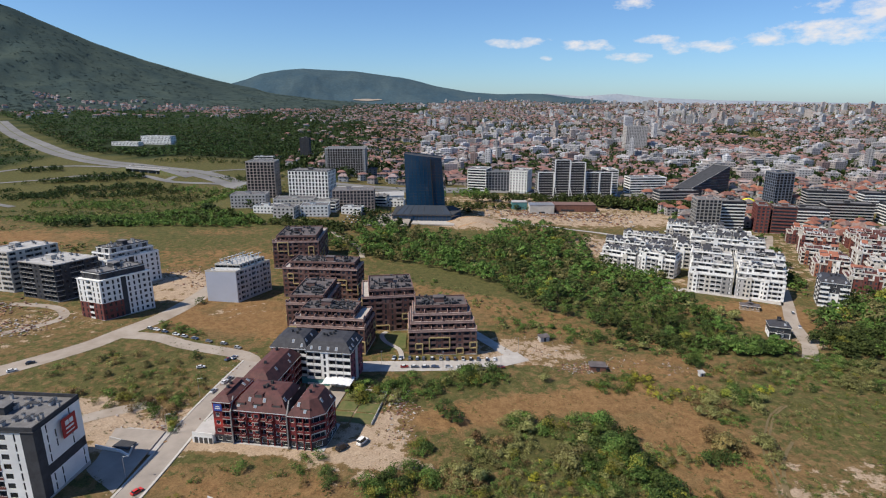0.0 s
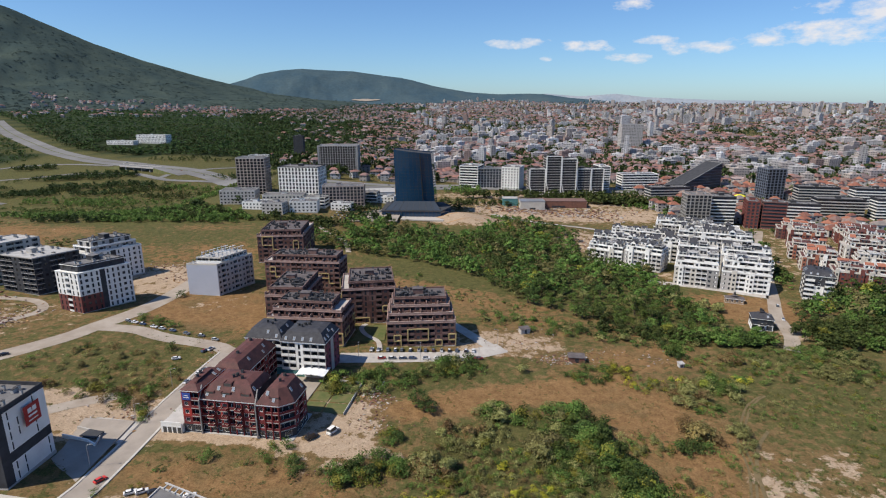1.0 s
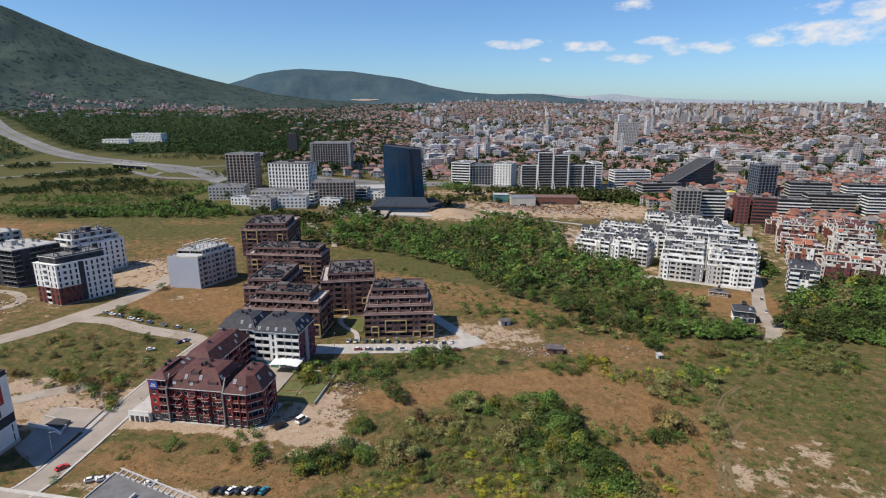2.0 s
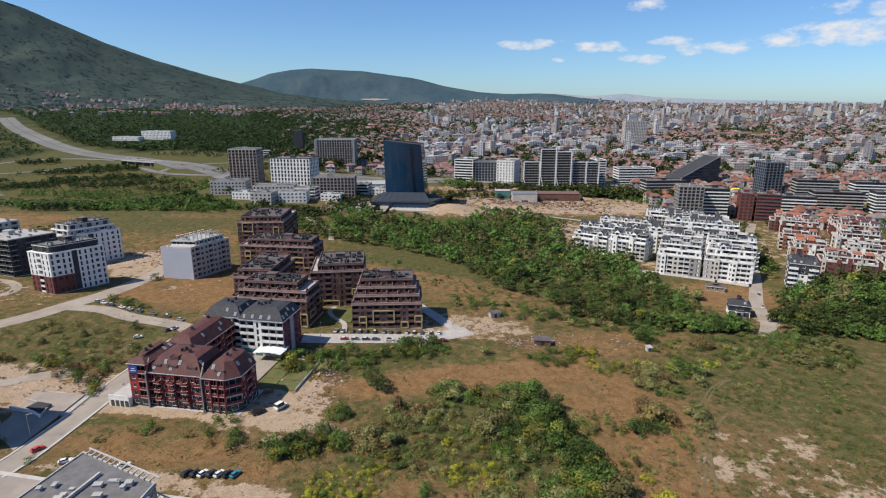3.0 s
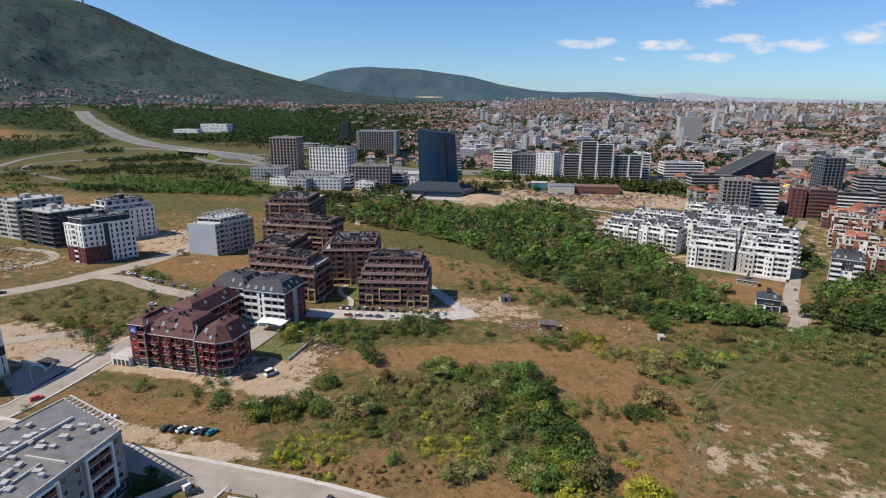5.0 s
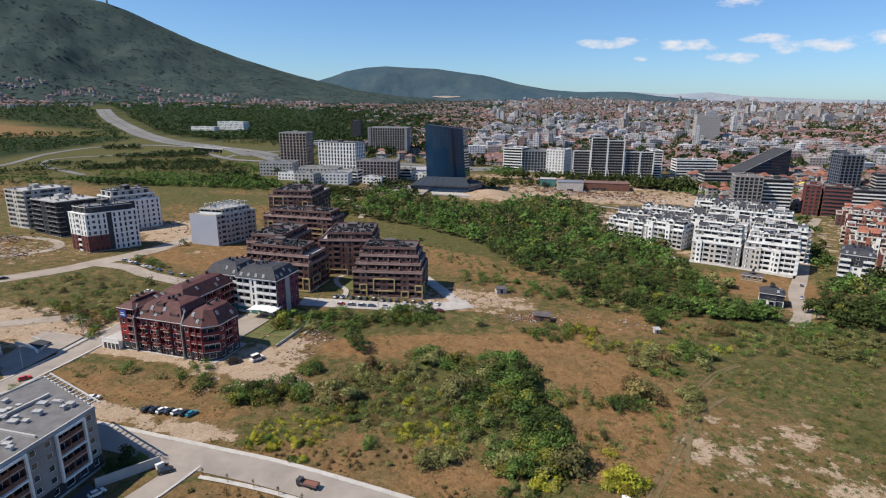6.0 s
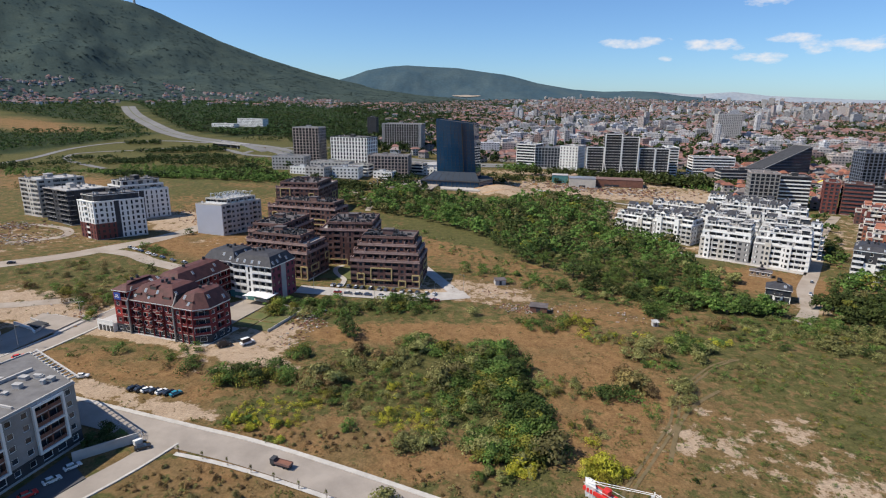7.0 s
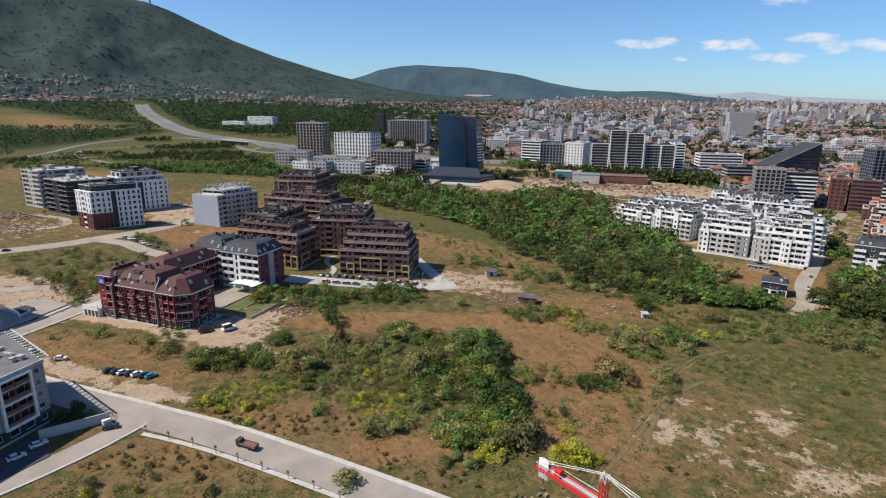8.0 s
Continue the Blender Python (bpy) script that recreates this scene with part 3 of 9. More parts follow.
def build_ground():
    xs, ys = spaced(-4950, -260, 250, 4950, 2.0, 1.09), spaced(-2500, 70, 400, 4900, 2.0, 1.06)
    gx, gy = np.meshgrid(xs, ys)
    z = land(gx, gy)
    near = np.clip(1 - np.hypot(gx - 40, gy - 220) / 420, 0, 1)
    bumps = np.array([noise.noise((a / 11, b / 11, 0.3)) for a, b in zip(gx.ravel(), gy.ravel())]).reshape(gx.shape)
    z = z + bumps * 0.12 * near - 0.06
    me = bpy.data.meshes.new("ground")
    nx, ny = len(xs), len(ys)
    k = np.arange(nx * ny).reshape(ny, nx)
    quads = np.stack([k[:-1, :-1], k[:-1, 1:], k[1:, 1:], k[1:, :-1]], -1).reshape(-1, 4)
    me.from_pydata(np.stack([gx, gy, z], -1).reshape(-1, 3).tolist(), [], quads.tolist())
    me.polygons.foreach_set("use_smooth", [True] * len(quads))
    a = me.attributes.new("cover", "FLOAT_VECTOR", "POINT")
    a.data.foreach_set("vector", np.stack(ground_cover(gx, gy), -1).ravel())
    u = me.attributes.new("shaded_undergrowth", "FLOAT", "POINT")
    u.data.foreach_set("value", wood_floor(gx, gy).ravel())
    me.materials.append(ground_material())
    tagged(new("ground", me), "dry weedy meadow and bare clay reaching to the hills", "ground", kind="structure")


build_ground()


def along(pts, step):
    """Points at even steps along a line through pts, rounded at the bends."""
    p = [Vector((*q, 0)) for q in pts]
    out = []
    for i in range(len(p) - 1):
        a, b, c, d = p[max(i - 1, 0)], p[i], p[i + 1], p[min(i + 2, len(p) - 1)]
        n = max(1, int((c - b).length / step))
        for j in range(n):
            t = j / n
            out.append(0.5 * ((2 * b) + (c - a) * t + (2 * a - 5 * b + 4 * c - d) * t * t + (3 * b - a - 3 * c + d) * t**3))
    return out + [p[-1]]


def ribbon(name, pts, width, material, label, lift=0.05, step=4.0, kerbs=0.0, kind="structure", category="road", sides=(-1, 1)):
    """A road laid on the land, with raised kerbs or verges of the given width."""
    mesh = Mesh(material, "kerb")
    line = along(pts, step)
    rows = []
    for i, p in enumerate(line):
        d = line[min(i + 1, len(line) - 1)] - line[max(i - 1, 0)]
        s = Vector((d.y, -d.x, 0)).normalized()
        rows.append((p, s))
    def strip(a, b, z0, m):
        for (p, s), (q, r) in zip(rows, rows[1:]):
            c = [p + s * a, p + s * b, q + r * b, q + r * a]
            mesh.face([(v.x, v.y, gz(v.x, v.y) + z0) for v in reversed(c)], m)
    h = width / 2
    strip(-h, h, lift, 0)
    if kerbs:
        for e in sides:
            lo, hi = sorted((e * h, e * (h + kerbs)))
            strip(lo, hi, lift + 0.14, 1)
            for edge_at, flip in ((lo, 1), (hi, 0)):
                for (p, s), (q, r) in zip(rows, rows[1:]):
                    a, b = p + s * edge_at, q + r * edge_at
                    f = [(a.x, a.y, gz(a.x, a.y) - 0.1), (b.x, b.y, gz(b.x, b.y) - 0.1), (b.x, b.y, gz(b.x, b.y) + lift + 0.14), (a.x, a.y, gz(a.x, a.y) + lift + 0.14)]
                    mesh.face(f if flip else f[::-1], 1)
    return tagged(mesh.ob(name), label, category, kind=kind)


ribbon("road", [(-215, 190), (-190, 212), (-168, 239), (-160, 256), (-148, 285), (-143, 330), (-150, 360)], 11, "dirtroad", "dusty pale road past the building sites", 0.05)
ribbon("road", [(-164, 255), (-140, 253), (-122, 245), (-92, 236), (-84, 226)], 8, "dirtroad", "dusty cross road lined with parked cars", 0.07)
ribbon("road", [(-86, 230), (-92, 190), (-93, 170), (-94, 140), (-96, 132)], 7.5, "asphalt", "pale new street with white kerbs beside the red apartment house", 0.09, kerbs=0.8)
ribbon("road", [(-125, 132), (-92, 127), (-59, 121.8), (-20, 117.2), (3, 114.6), (25, 110.4), (50, 104.8), (63, 101.6), (90, 94), (130, 82)], 8.5, "asphalt", "pale concrete-grey street with light kerbs", 0.11, kerbs=1.4, sides=(-1,))
ribbon("pavement", [(-13, 110.5), (3, 109.2), (25, 105.2), (50, 99.6), (63, 96.4), (90, 88.8)], 1.3, "kerb", "narrow pale pavement strip with saplings", 0.2, category="pavement")
ribbon("road", [(-18, 115), (-20.5, 105), (-24.5, 94), (-30, 82), (-38, 64)], 6, "asphalt", "side street between an apartment house and a meadow", 0.08, kerbs=0.6, sides=(-1,))
ribbon("road", [(-36, 228), (0, 231), (20, 234), (38, 243)], 10, "paving", "pale access street in front of the brown apartment blocks", 0.06)
ribbon("road", [(-6, 312), (5, 286), (19, 264), (31, 246), (38, 238)], 6, "paving", "pale lane beside the brown apartment blocks", 0.1)
ribbon("road", [(176, 245), (186, 262), (195, 290), (209, 318), (228, 358), (262, 432), (300, 500)], 7, "dirtroad", "pale street between white and red apartment blocks", 0.06)
ribbon("road", [(-1330, 1715), (-1267, 1640), (-1094, 1451), (-924, 1297), (-791, 1178), (-671, 1085), (-574, 1035), (-504, 998), (-432, 962), (-349, 890), (-270, 790), (-200, 725), (-120, 700), (0, 706), (98, 703), (200, 690), (420, 660), (900, 640)], 42, "farroad", "wide grey motorway running past the offices", 0.4, 25.0)
ribbon("road", [(-610, 915), (-560, 925), (-498, 925), (-420, 868), (-332, 850), (-240, 800), (-190, 745)], 13, "farroad", "grey main road that passes under the motorway bridge", 0.6, 25.0)
ribbon("road", [(-440, 885), (-440, 930), (-394, 984), (-362, 1012), (-270, 1060), (-60, 1130)], 11, "farroad", "grey road between lawns beyond the motorway", 0.6, 25.0)
ribbon("verge", [(-1330, 1715), (-1267, 1640), (-1094, 1451), (-924, 1297), (-791, 1178), (-671, 1085), (-574, 1035), (-504, 998), (-432, 962), (-349, 890), (-270, 790), (-200, 725), (-120, 700), (0, 706), (98, 703), (200, 690), (420, 660)], 2.5, "lawn", "grassy strip between the motorway lanes", 0.6, 25.0, category="verge")
ribbon("road", [(-780, 560), (-740, 630), (-725, 700), (-730, 762), (-765, 865), (-765, 945), (-730, 1005), (-665, 1025), (-585, 1010)], 12, "farroad", "slip road with a long bend through grass", 0.5, 20.0)
ribbon("road", [(-540, 690), (-598, 719), (-652, 748), (-691, 785), (-705, 823), (-685, 852), (-641, 879), (-610, 915)], 9, "farroad", "curved slip road round a lawn", 0.5, 20.0)

# ---- mountains, far off ----
def ridge(profile, az):
    return np.interp(az, [p[0] for p in profile], [p[1] for p in profile])


def slope_point(profile, a, f, r0, r1, foot, rough, seed):
    """A place on a mountain side: azimuth, and how far up from foot to ridge."""
    r = r0 + (r1 - r0) * f
    top = 96 + r1 * math.tan(radians(float(ridge(profile, a))))
    x, y = 41 + r * math.sin(radians(a)), 4 + r * math.cos(radians(a))
    low = gz(r0 * math.sin(radians(a)), r0 * math.cos(radians(a))) - foot
    folds = noise.fractal((x / 520 + seed, y / 520, seed), 0.9, 2.1, 6) * rough * math.sin(math.pi * min(f, 0.97))
    return x, y, low + (top - low) * f**1.25 + folds * (top - low) * 0.3 + noise.noise((x / 30, y / 30, seed)) * rough * 0.035


def mountain(name, profile, r0, r1, foot, material, label, rough, seed):
    """A mountain side that climbs from its foot at r0 to a ridge line at r1; profile: azimuth, elevation of the ridge in degrees."""
    az = np.linspace(profile[0][0], profile[-1][0], 260)
    steps = 26
    verts, faces = [], []
    for i in range(steps + 4):
        f = min(i, steps) / steps
        r = r0 + (r1 - r0) * f + max(0, i - steps) * 60
        for a in az:
            top = 96 + r1 * math.tan(radians(float(ridge(profile, a))))
            x, y = 41 + r * math.sin(radians(a)), 4 + r * math.cos(radians(a))
            low = gz(r0 * math.sin(radians(a)), r0 * math.cos(radians(a))) - foot
            k = f ** 1.25
            folds = noise.fractal((x / 520 + seed, y / 520, seed), 0.9, 2.1, 6) * rough * math.sin(math.pi * min(f, 0.97)) 
            fuzz = noise.noise((x / 30, y / 30, seed)) * rough * 0.035
            verts.append((x, y, low + (top - low) * k + folds * (top - low) * 0.3 + fuzz - max(0, i - steps) * 25))
    n = len(az)
    for i in range(steps + 3):
        for j in range(n - 1):
            faces.append((i * n + j, i * n + j + 1, (i + 1) * n + j + 1, (i + 1) * n + j))
    me = bpy.data.meshes.new(name)
    me.from_pydata(verts, [], faces)
    me.polygons.foreach_set("use_smooth", [True] * len(faces))
    me.materials.append(material)
    return tagged(new(name, me), label, "mountain", kind="structure")


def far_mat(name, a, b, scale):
    """Distant slopes: broad patches of two tones, distance haze mixed into both base colours."""
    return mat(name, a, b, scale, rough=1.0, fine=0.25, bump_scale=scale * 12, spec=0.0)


NEAR_SLOPE = [(-75, 10), (-60, 10.6), (-50, 9.7), (-44, 8.8), (-40, 8.05), (-38, 7.75), (-36.3, 7.3), (-34, 6.25), (-31, 4.95), (-27.3, 3.65), (-25, 3.0), (-23, 2.45), (-21.8, 2.15), (-20.3, 1.8), (-17, 1.15), (-12, 0.6), (-6, 0.1)]
MIDDLE = [(-26, 0.6), (-22, 1.5), (-20.5, 1.85), (-19, 2.3), (-17.8, 2.75), (-15.8, 3.1), (-14, 3.25), (-11.5, 3.15), (-9, 3.05), (-7.8, 2.9), (-4.5, 2.5), (-3.5, 2.3), (-1.2, 1.72), (2.2, 1.15), (5, 0.95), (8, 1.0), (9.5, 0.95), (12, 0.6), (16, 0.25), (20, 0.0)]
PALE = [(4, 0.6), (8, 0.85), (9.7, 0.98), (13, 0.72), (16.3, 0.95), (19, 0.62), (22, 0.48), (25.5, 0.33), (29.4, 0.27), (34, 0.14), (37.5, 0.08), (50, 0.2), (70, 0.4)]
# far ridges: haze sits in the base colour, bluer and paler with distance
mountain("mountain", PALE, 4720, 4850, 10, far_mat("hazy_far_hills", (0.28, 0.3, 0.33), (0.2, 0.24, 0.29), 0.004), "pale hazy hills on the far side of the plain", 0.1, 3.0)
mountain("mountain", MIDDLE, 4150, 4700, 10, far_mat("hazed_far_mountain", (0.046, 0.08, 0.105), (0.066, 0.098, 0.112), 0.005), "long wooded blue-green mountain behind the city", 0.55, 7.0)
# wooded slope with blue haze put into its base colour
HAZED_WOOD = far_mat("hazed_wooded_mountain", (0.042, 0.062, 0.062), (0.06, 0.08, 0.07), 0.007)
mountain("mountain", NEAR_SLOPE, 2900, 4500, 8, HAZED_WOOD, "dark wooded mountain slope above the suburbs", 0.45, 1.0)

def clearing(profile, a0, a1, f0, f1, run):
    """A pale quarry floor lying on a mountain side."""
    k, na, nf = Mesh("dirtroad"), 14, 5
    rows = []
    for j in range(nf + 1):
        v = j / nf
        rows.append([])
        for i in range(na + 1):
            u = i / na
            bulge = 0.35 * math.sin(7 * u) * (v - 0.5) + 0.5
            x, y, z = slope_point(profile, a0 + (a1 - a0) * u, f0 + (f1 - f0) * (0.5 + (v - 0.5) * math.sin(math.pi * (0.06 + 0.88 * u))) + 0.01 * bulge, *run)
            rows[-1].append((x, y, z + 5))
    for j in range(nf):
        for i in range(na):
            k.face([rows[j][i], rows[j][i + 1], rows[j + 1][i + 1], rows[j + 1][i]])
    tagged(k.ob("quarry"), "pale quarry floor on the wooded mountain side", "quarry", kind="structure")


clearing(MIDDLE, -9.4, -6.6, 0.2, 0.255, (4150, 4700, 10, 0.55, 7.0))

# ---- buildings ----
# skylight panes: pale blue-grey base colour imitates the reflected sky
M["skyglass"] = mat("skylight_sky_reflection", (0.25, 0.28, 0.32), (0.2, 0.23, 0.27), 0.5, rough=0.1, fine=0.05, spec=0.6)
def inset(poly, d):
    """The footprint moved inwards by d on every side (d may be one number or one per side)."""
    n = len(poly)
    ds = d if isinstance(d, (list, tuple)) else [d] * n
    lines = []
    for i in range(n):
        a, b = Vector(poly[i]), Vector(poly[(i + 1) % n])
        u = (b - a).normalized()
        lines.append((a + Vector((-u.y, u.x)) * ds[i], u))
    out = []
    for i in range(n):
        (p, u), (q, v) = lines[i - 1], lines[i]
        det = u.x * v.y - u.y * v.x
        t = ((q.x - p.x) * v.y - (q.y - p.y) * v.x) / det if abs(det) > 1e-6 else 0
        out.append(tuple(p + u * t))
    return out


def window_data(w, h, frame_mat, cache={}):
    """A window set back in its opening: a frame with its inner edge, in one piece with a pane of dark glass."""
    key = (round(w, 2), round(h, 2), frame_mat)
    if key not in cache:
        k = Mesh(frame_mat, "glass")
        f = 0.11
        o = [(-w / 2, 0), (w / 2, 0), (w / 2, h), (-w / 2, h)]
        i = [(-w / 2 + f, f), (w / 2 - f, f), (w / 2 - f, h - f), (-w / 2 + f, h - f)]
        k.v = [(x, 0.1, z) for x, z in o] + [(x, 0.1, z) for x, z in i] + [(x, 0.19, z) for x, z in i]
        for a in range(4):
            b = (a + 1) % 4
            k.f += [(a, b, 4 + b, 4 + a), (4 + a, 4 + b, 8 + b, 8 + a)]
            k.m += [0, 0]
        k.f.append((8, 9, 10, 11)), k.m.append(1)
        cache[key] = k.data("window")
    return cache[key]


def balcony_data(w, depth, slab, rail, cache={}):
    """A balcony in one piece: a trough of slab and parapets, or a loggia's front with its coping when depth is 0."""
    key = (round(w, 1), depth, slab, rail)
    if key not in cache:
        k = Mesh(slab, rail)
        y0, y1, lo, hi = (-depth, 0.02, -0.2, 0.98) if depth else (-0.12, 0.08, -0.22, 0.95)
        o = [(-w / 2, y0), (w / 2, y0), (w / 2, y1), (-w / 2, y1)]
        t = 0.1 if depth else 0.05
        i = [(-w / 2 + t, y0 + t), (w / 2 - t, y0 + t), (w / 2 - t, y1 - 0.02), (-w / 2 + t, y1 - 0.02)]
        k.v = [(*p, lo) for p in o] + [(*p, 0.05) for p in o] + [(*p, hi) for p in o] + [(*p, hi) for p in i] + [(*p, 0.0) for p in i]
        for a in range(4):
            b = (a + 1) % 4
            k.f += [(a, b, 4 + b, 4 + a), (4 + a, 4 + b, 8 + b, 8 + a), (8 + a, 8 + b, 12 + b, 12 + a), (12 + a, 12 + b, 16 + b, 16 + a)]
            k.m += [0, 1, 0, 1]
        k.f += [(3, 2, 1, 0), (16, 17, 18, 19)]
        k.m += [0, 0]
        cache[key] = k.data("balcony")
    return cache[key]


CELLS = {"w": (1.5, 0.85, 2.35), "W": (2.3, 0.7, 2.45), "l": (0.95, 0.3, 2.5), "n": (0.55, 0.2, 2.75), "b": (1.9, 0.1, 2.3), "s": (1.1, 0.95, 2.2), "g": (2.7, 0.1, 2.7)}


def tier(b, poly, z0, floors, fh, walls, sides, frame_mat="white", slab="white", rail="white", pick=None, depth=1.3, cornice=None, joined=False):
    """Storeys of a building: walls with real openings, a window or balcony in each. sides: per edge a pattern, a letter a bay (or a list, one per storey)."""
    ox, oy, oz = b.location
    mesh = Mesh(*walls, "inner")
    dark = len(walls)
    panes, fronts = Mesh("glass"), Mesh(slab, rail)
    for e in range(len(poly)):
        pat = sides.get(e, ".") if isinstance(sides, dict) else sides[e]
        a, c = Vector((*poly[e], 0)), Vector((*poly[(e + 1) % len(poly)], 0))
        u = (c - a).normalized()
        inward, length, turn = Vector((-u.y, u.x, 0)), (c - a).length, math.atan2(u.y, u.x)

        def P(s, z, back=0.0):
            q = a + u * s + inward * back
            return (q.x - ox, q.y - oy, z0 + z - oz)

        for f in range(floors):
            row = pat if isinstance(pat, str) else pat[min(f, len(pat) - 1)]
            bw = length / len(row)
            zb, zt = f * fh, (f + 1) * fh
            for i, cell in enumerate(row):
                s0, s1 = i * bw, (i + 1) * bw
                m = pick(e, f, i, cell) if pick else 0
                if cell in ".-":
                    mesh.face([P(s0, zb), P(s1, zb), P(s1, zt), P(s0, zt)], m)
                    continue
                mid = (s0 + s1) / 2
                if cell == "d":
                    w, lo, hi, back = bw - 0.3, 0.2, fh - 0.3, depth
                else:
                    w, lo, hi = CELLS[cell]
                    w, hi, back = min(w, bw - 0.25), min(hi, fh - 0.2), 0.22
                x0, x1, lo, hi = mid - w / 2, mid + w / 2, zb + lo, zb + hi
                mesh.face([P(s0, zb), P(s1, zb), P(s1, lo), P(s0, lo)], m)
                mesh.face([P(s0, hi), P(s1, hi), P(s1, zt), P(s0, zt)], m)
                mesh.face([P(s0, lo), P(x0, lo), P(x0, hi), P(s0, hi)], m)
                mesh.face([P(x1, lo), P(s1, lo), P(s1, hi), P(x1, hi)], m)
                mesh.face([P(x0, lo), P(x1, lo), P(x1, lo, back), P(x0, lo, back)], m)
                mesh.face([P(x0, hi, back), P(x1, hi, back), P(x1, hi), P(x0, hi)], m)
                mesh.face([P(x0, lo, back), P(x0, hi, back), P(x0, hi), P(x0, lo)], m)
                mesh.face([P(x1, lo), P(x1, hi), P(x1, hi, back), P(x1, lo, back)], m)
                if cell == "d":
                    # loggia back wall, coloured dark as if in deep shade
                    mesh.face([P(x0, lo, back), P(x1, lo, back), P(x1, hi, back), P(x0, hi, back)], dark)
                    if joined:
                        panes.face([P(mid - 0.9, lo + 0.1, back - 0.05), P(mid + 0.9, lo + 0.1, back - 0.05), P(mid + 0.9, lo + 2.1, back - 0.05), P(mid - 0.9, lo + 2.1, back - 0.05)])
                        fronts.bar(P(x0, lo + 0.4, -0.05), P(x1, lo + 0.4, -0.05), 0.16, 1, 1.1)
                        continue
                    piece("window", window_data(min(2.2, w - 0.4), 2.1, frame_mat), b, P(mid, lo + 0.02, back - 0.21), turn)
                    piece("balcony", balcony_data(w + 0.1, 0, slab, rail), b, P(mid, lo), turn)
                elif joined:
                    panes.face([P(x0, lo, 0.2), P(x1, lo, 0.2), P(x1, hi, 0.2), P(x0, hi, 0.2)])
                    if cell == "b":
                        fronts.bar(P(s0 + 0.2, lo - 0.1, -depth / 2), P(s1 - 0.2, lo - 0.1, -depth / 2), depth, 0, 0.2)
                        fronts.bar(P(s0 + 0.2, lo + 0.45, -depth), P(s1 - 0.2, lo + 0.45, -depth), 0.12, 1, 0.95)
                else:
                    piece("window", window_data(w, hi - lo, frame_mat), b, P(mid, lo), turn)
                    if cell == "b":
                        piece("balcony", balcony_data(bw - 0.3, depth, slab, rail), b, P(mid, lo + 0.02), turn)
    mesh.ob("wall", b)
    if joined:
        for m, nm in ((panes, "window_panes"), (fronts, "balcony_front")):
            if m.f:
                tagged(m.ob(nm, b), kind="stuff")
    if cornice:
        band = Mesh(cornice)
        out = [(x - ox, y - oy) for x, y in inset(poly, -0.22)]
        band.prism(out, z0 + floors * fh - oz, z0 + floors * fh + 0.28 - oz)
        band.ob("cornice", b)
    return z0 + floors * fh


def flat_roof(b, poly, z, parapet="white", surface="bitumen", high=0.7, seed=1, clutter=10, box_mat="grey", hut=True):
    """A flat roof behind a parapet, with stair hut, chimneys and fans as parts."""
    ox, oy, oz = b.location
    loc = [(x - ox, y - oy) for x, y in poly]
    inn = inset(loc, 0.3)
    k = Mesh(surface, parapet)
    z -= oz
    k.face([(x, y, z + 0.12) for x, y in inn], 0)
    n = len(loc)
    for i in range(n):
        j = (i + 1) % n
        k.face([(*loc[i], z), (*loc[j], z), (*loc[j], z + high), (*loc[i], z + high)], 1)
        k.face([(*inn[j], z + 0.1), (*inn[i], z + 0.1), (*inn[i], z + high), (*inn[j], z + high)], 1)
        k.face([(*loc[i], z + high), (*loc[j], z + high), (*inn[j], z + high), (*inn[i], z + high)], 1)
    k.ob("roof", b)
    rnd = random.Random(seed)
    a, c, d = Vector(loc[0]), Vector(loc[1]) - Vector(loc[0]), Vector(loc[-1]) - Vector(loc[0])
    turn = math.atan2(c.y, c.x)
    if hut:
        h = Mesh(parapet, surface)
        h.box(-2.4, -1.8, 0, 2.4, 1.8, 2.4, 0, 1), h.box(-2.6, -2.0, 2.4, 2.6, 2.0, 2.6, 1)
        q = a + c * rnd.uniform(0.35, 0.6) + d * rnd.uniform(0.45, 0.6)
        h.ob("stair_hut", b, at=(q.x, q.y, z + 0.12)).rotation_euler = (0, 0, turn)
    kinds = []
    for w, l, hh in ((0.9, 1.5, 1.2), (0.7, 0.7, 1.6), (1.9, 1.1, 0.8)):
        s = Mesh(box_mat, "dgrey")
        s.box(-w / 2, -l / 2, 0, w / 2, l / 2, hh), s.box(-w / 2 - 0.1, -l / 2 - 0.1, hh, w / 2 + 0.1, l / 2 + 0.1, hh + 0.12, 1)
        kinds.append(s.data("chimney"))
    for _ in range(clutter):
        q = a + c * rnd.uniform(0.06, 0.94) + d * rnd.uniform(0.08, 0.92)
        piece("chimney", rnd.choice(kinds), b, (q.x, q.y, z + 0.12), turn)
    return z


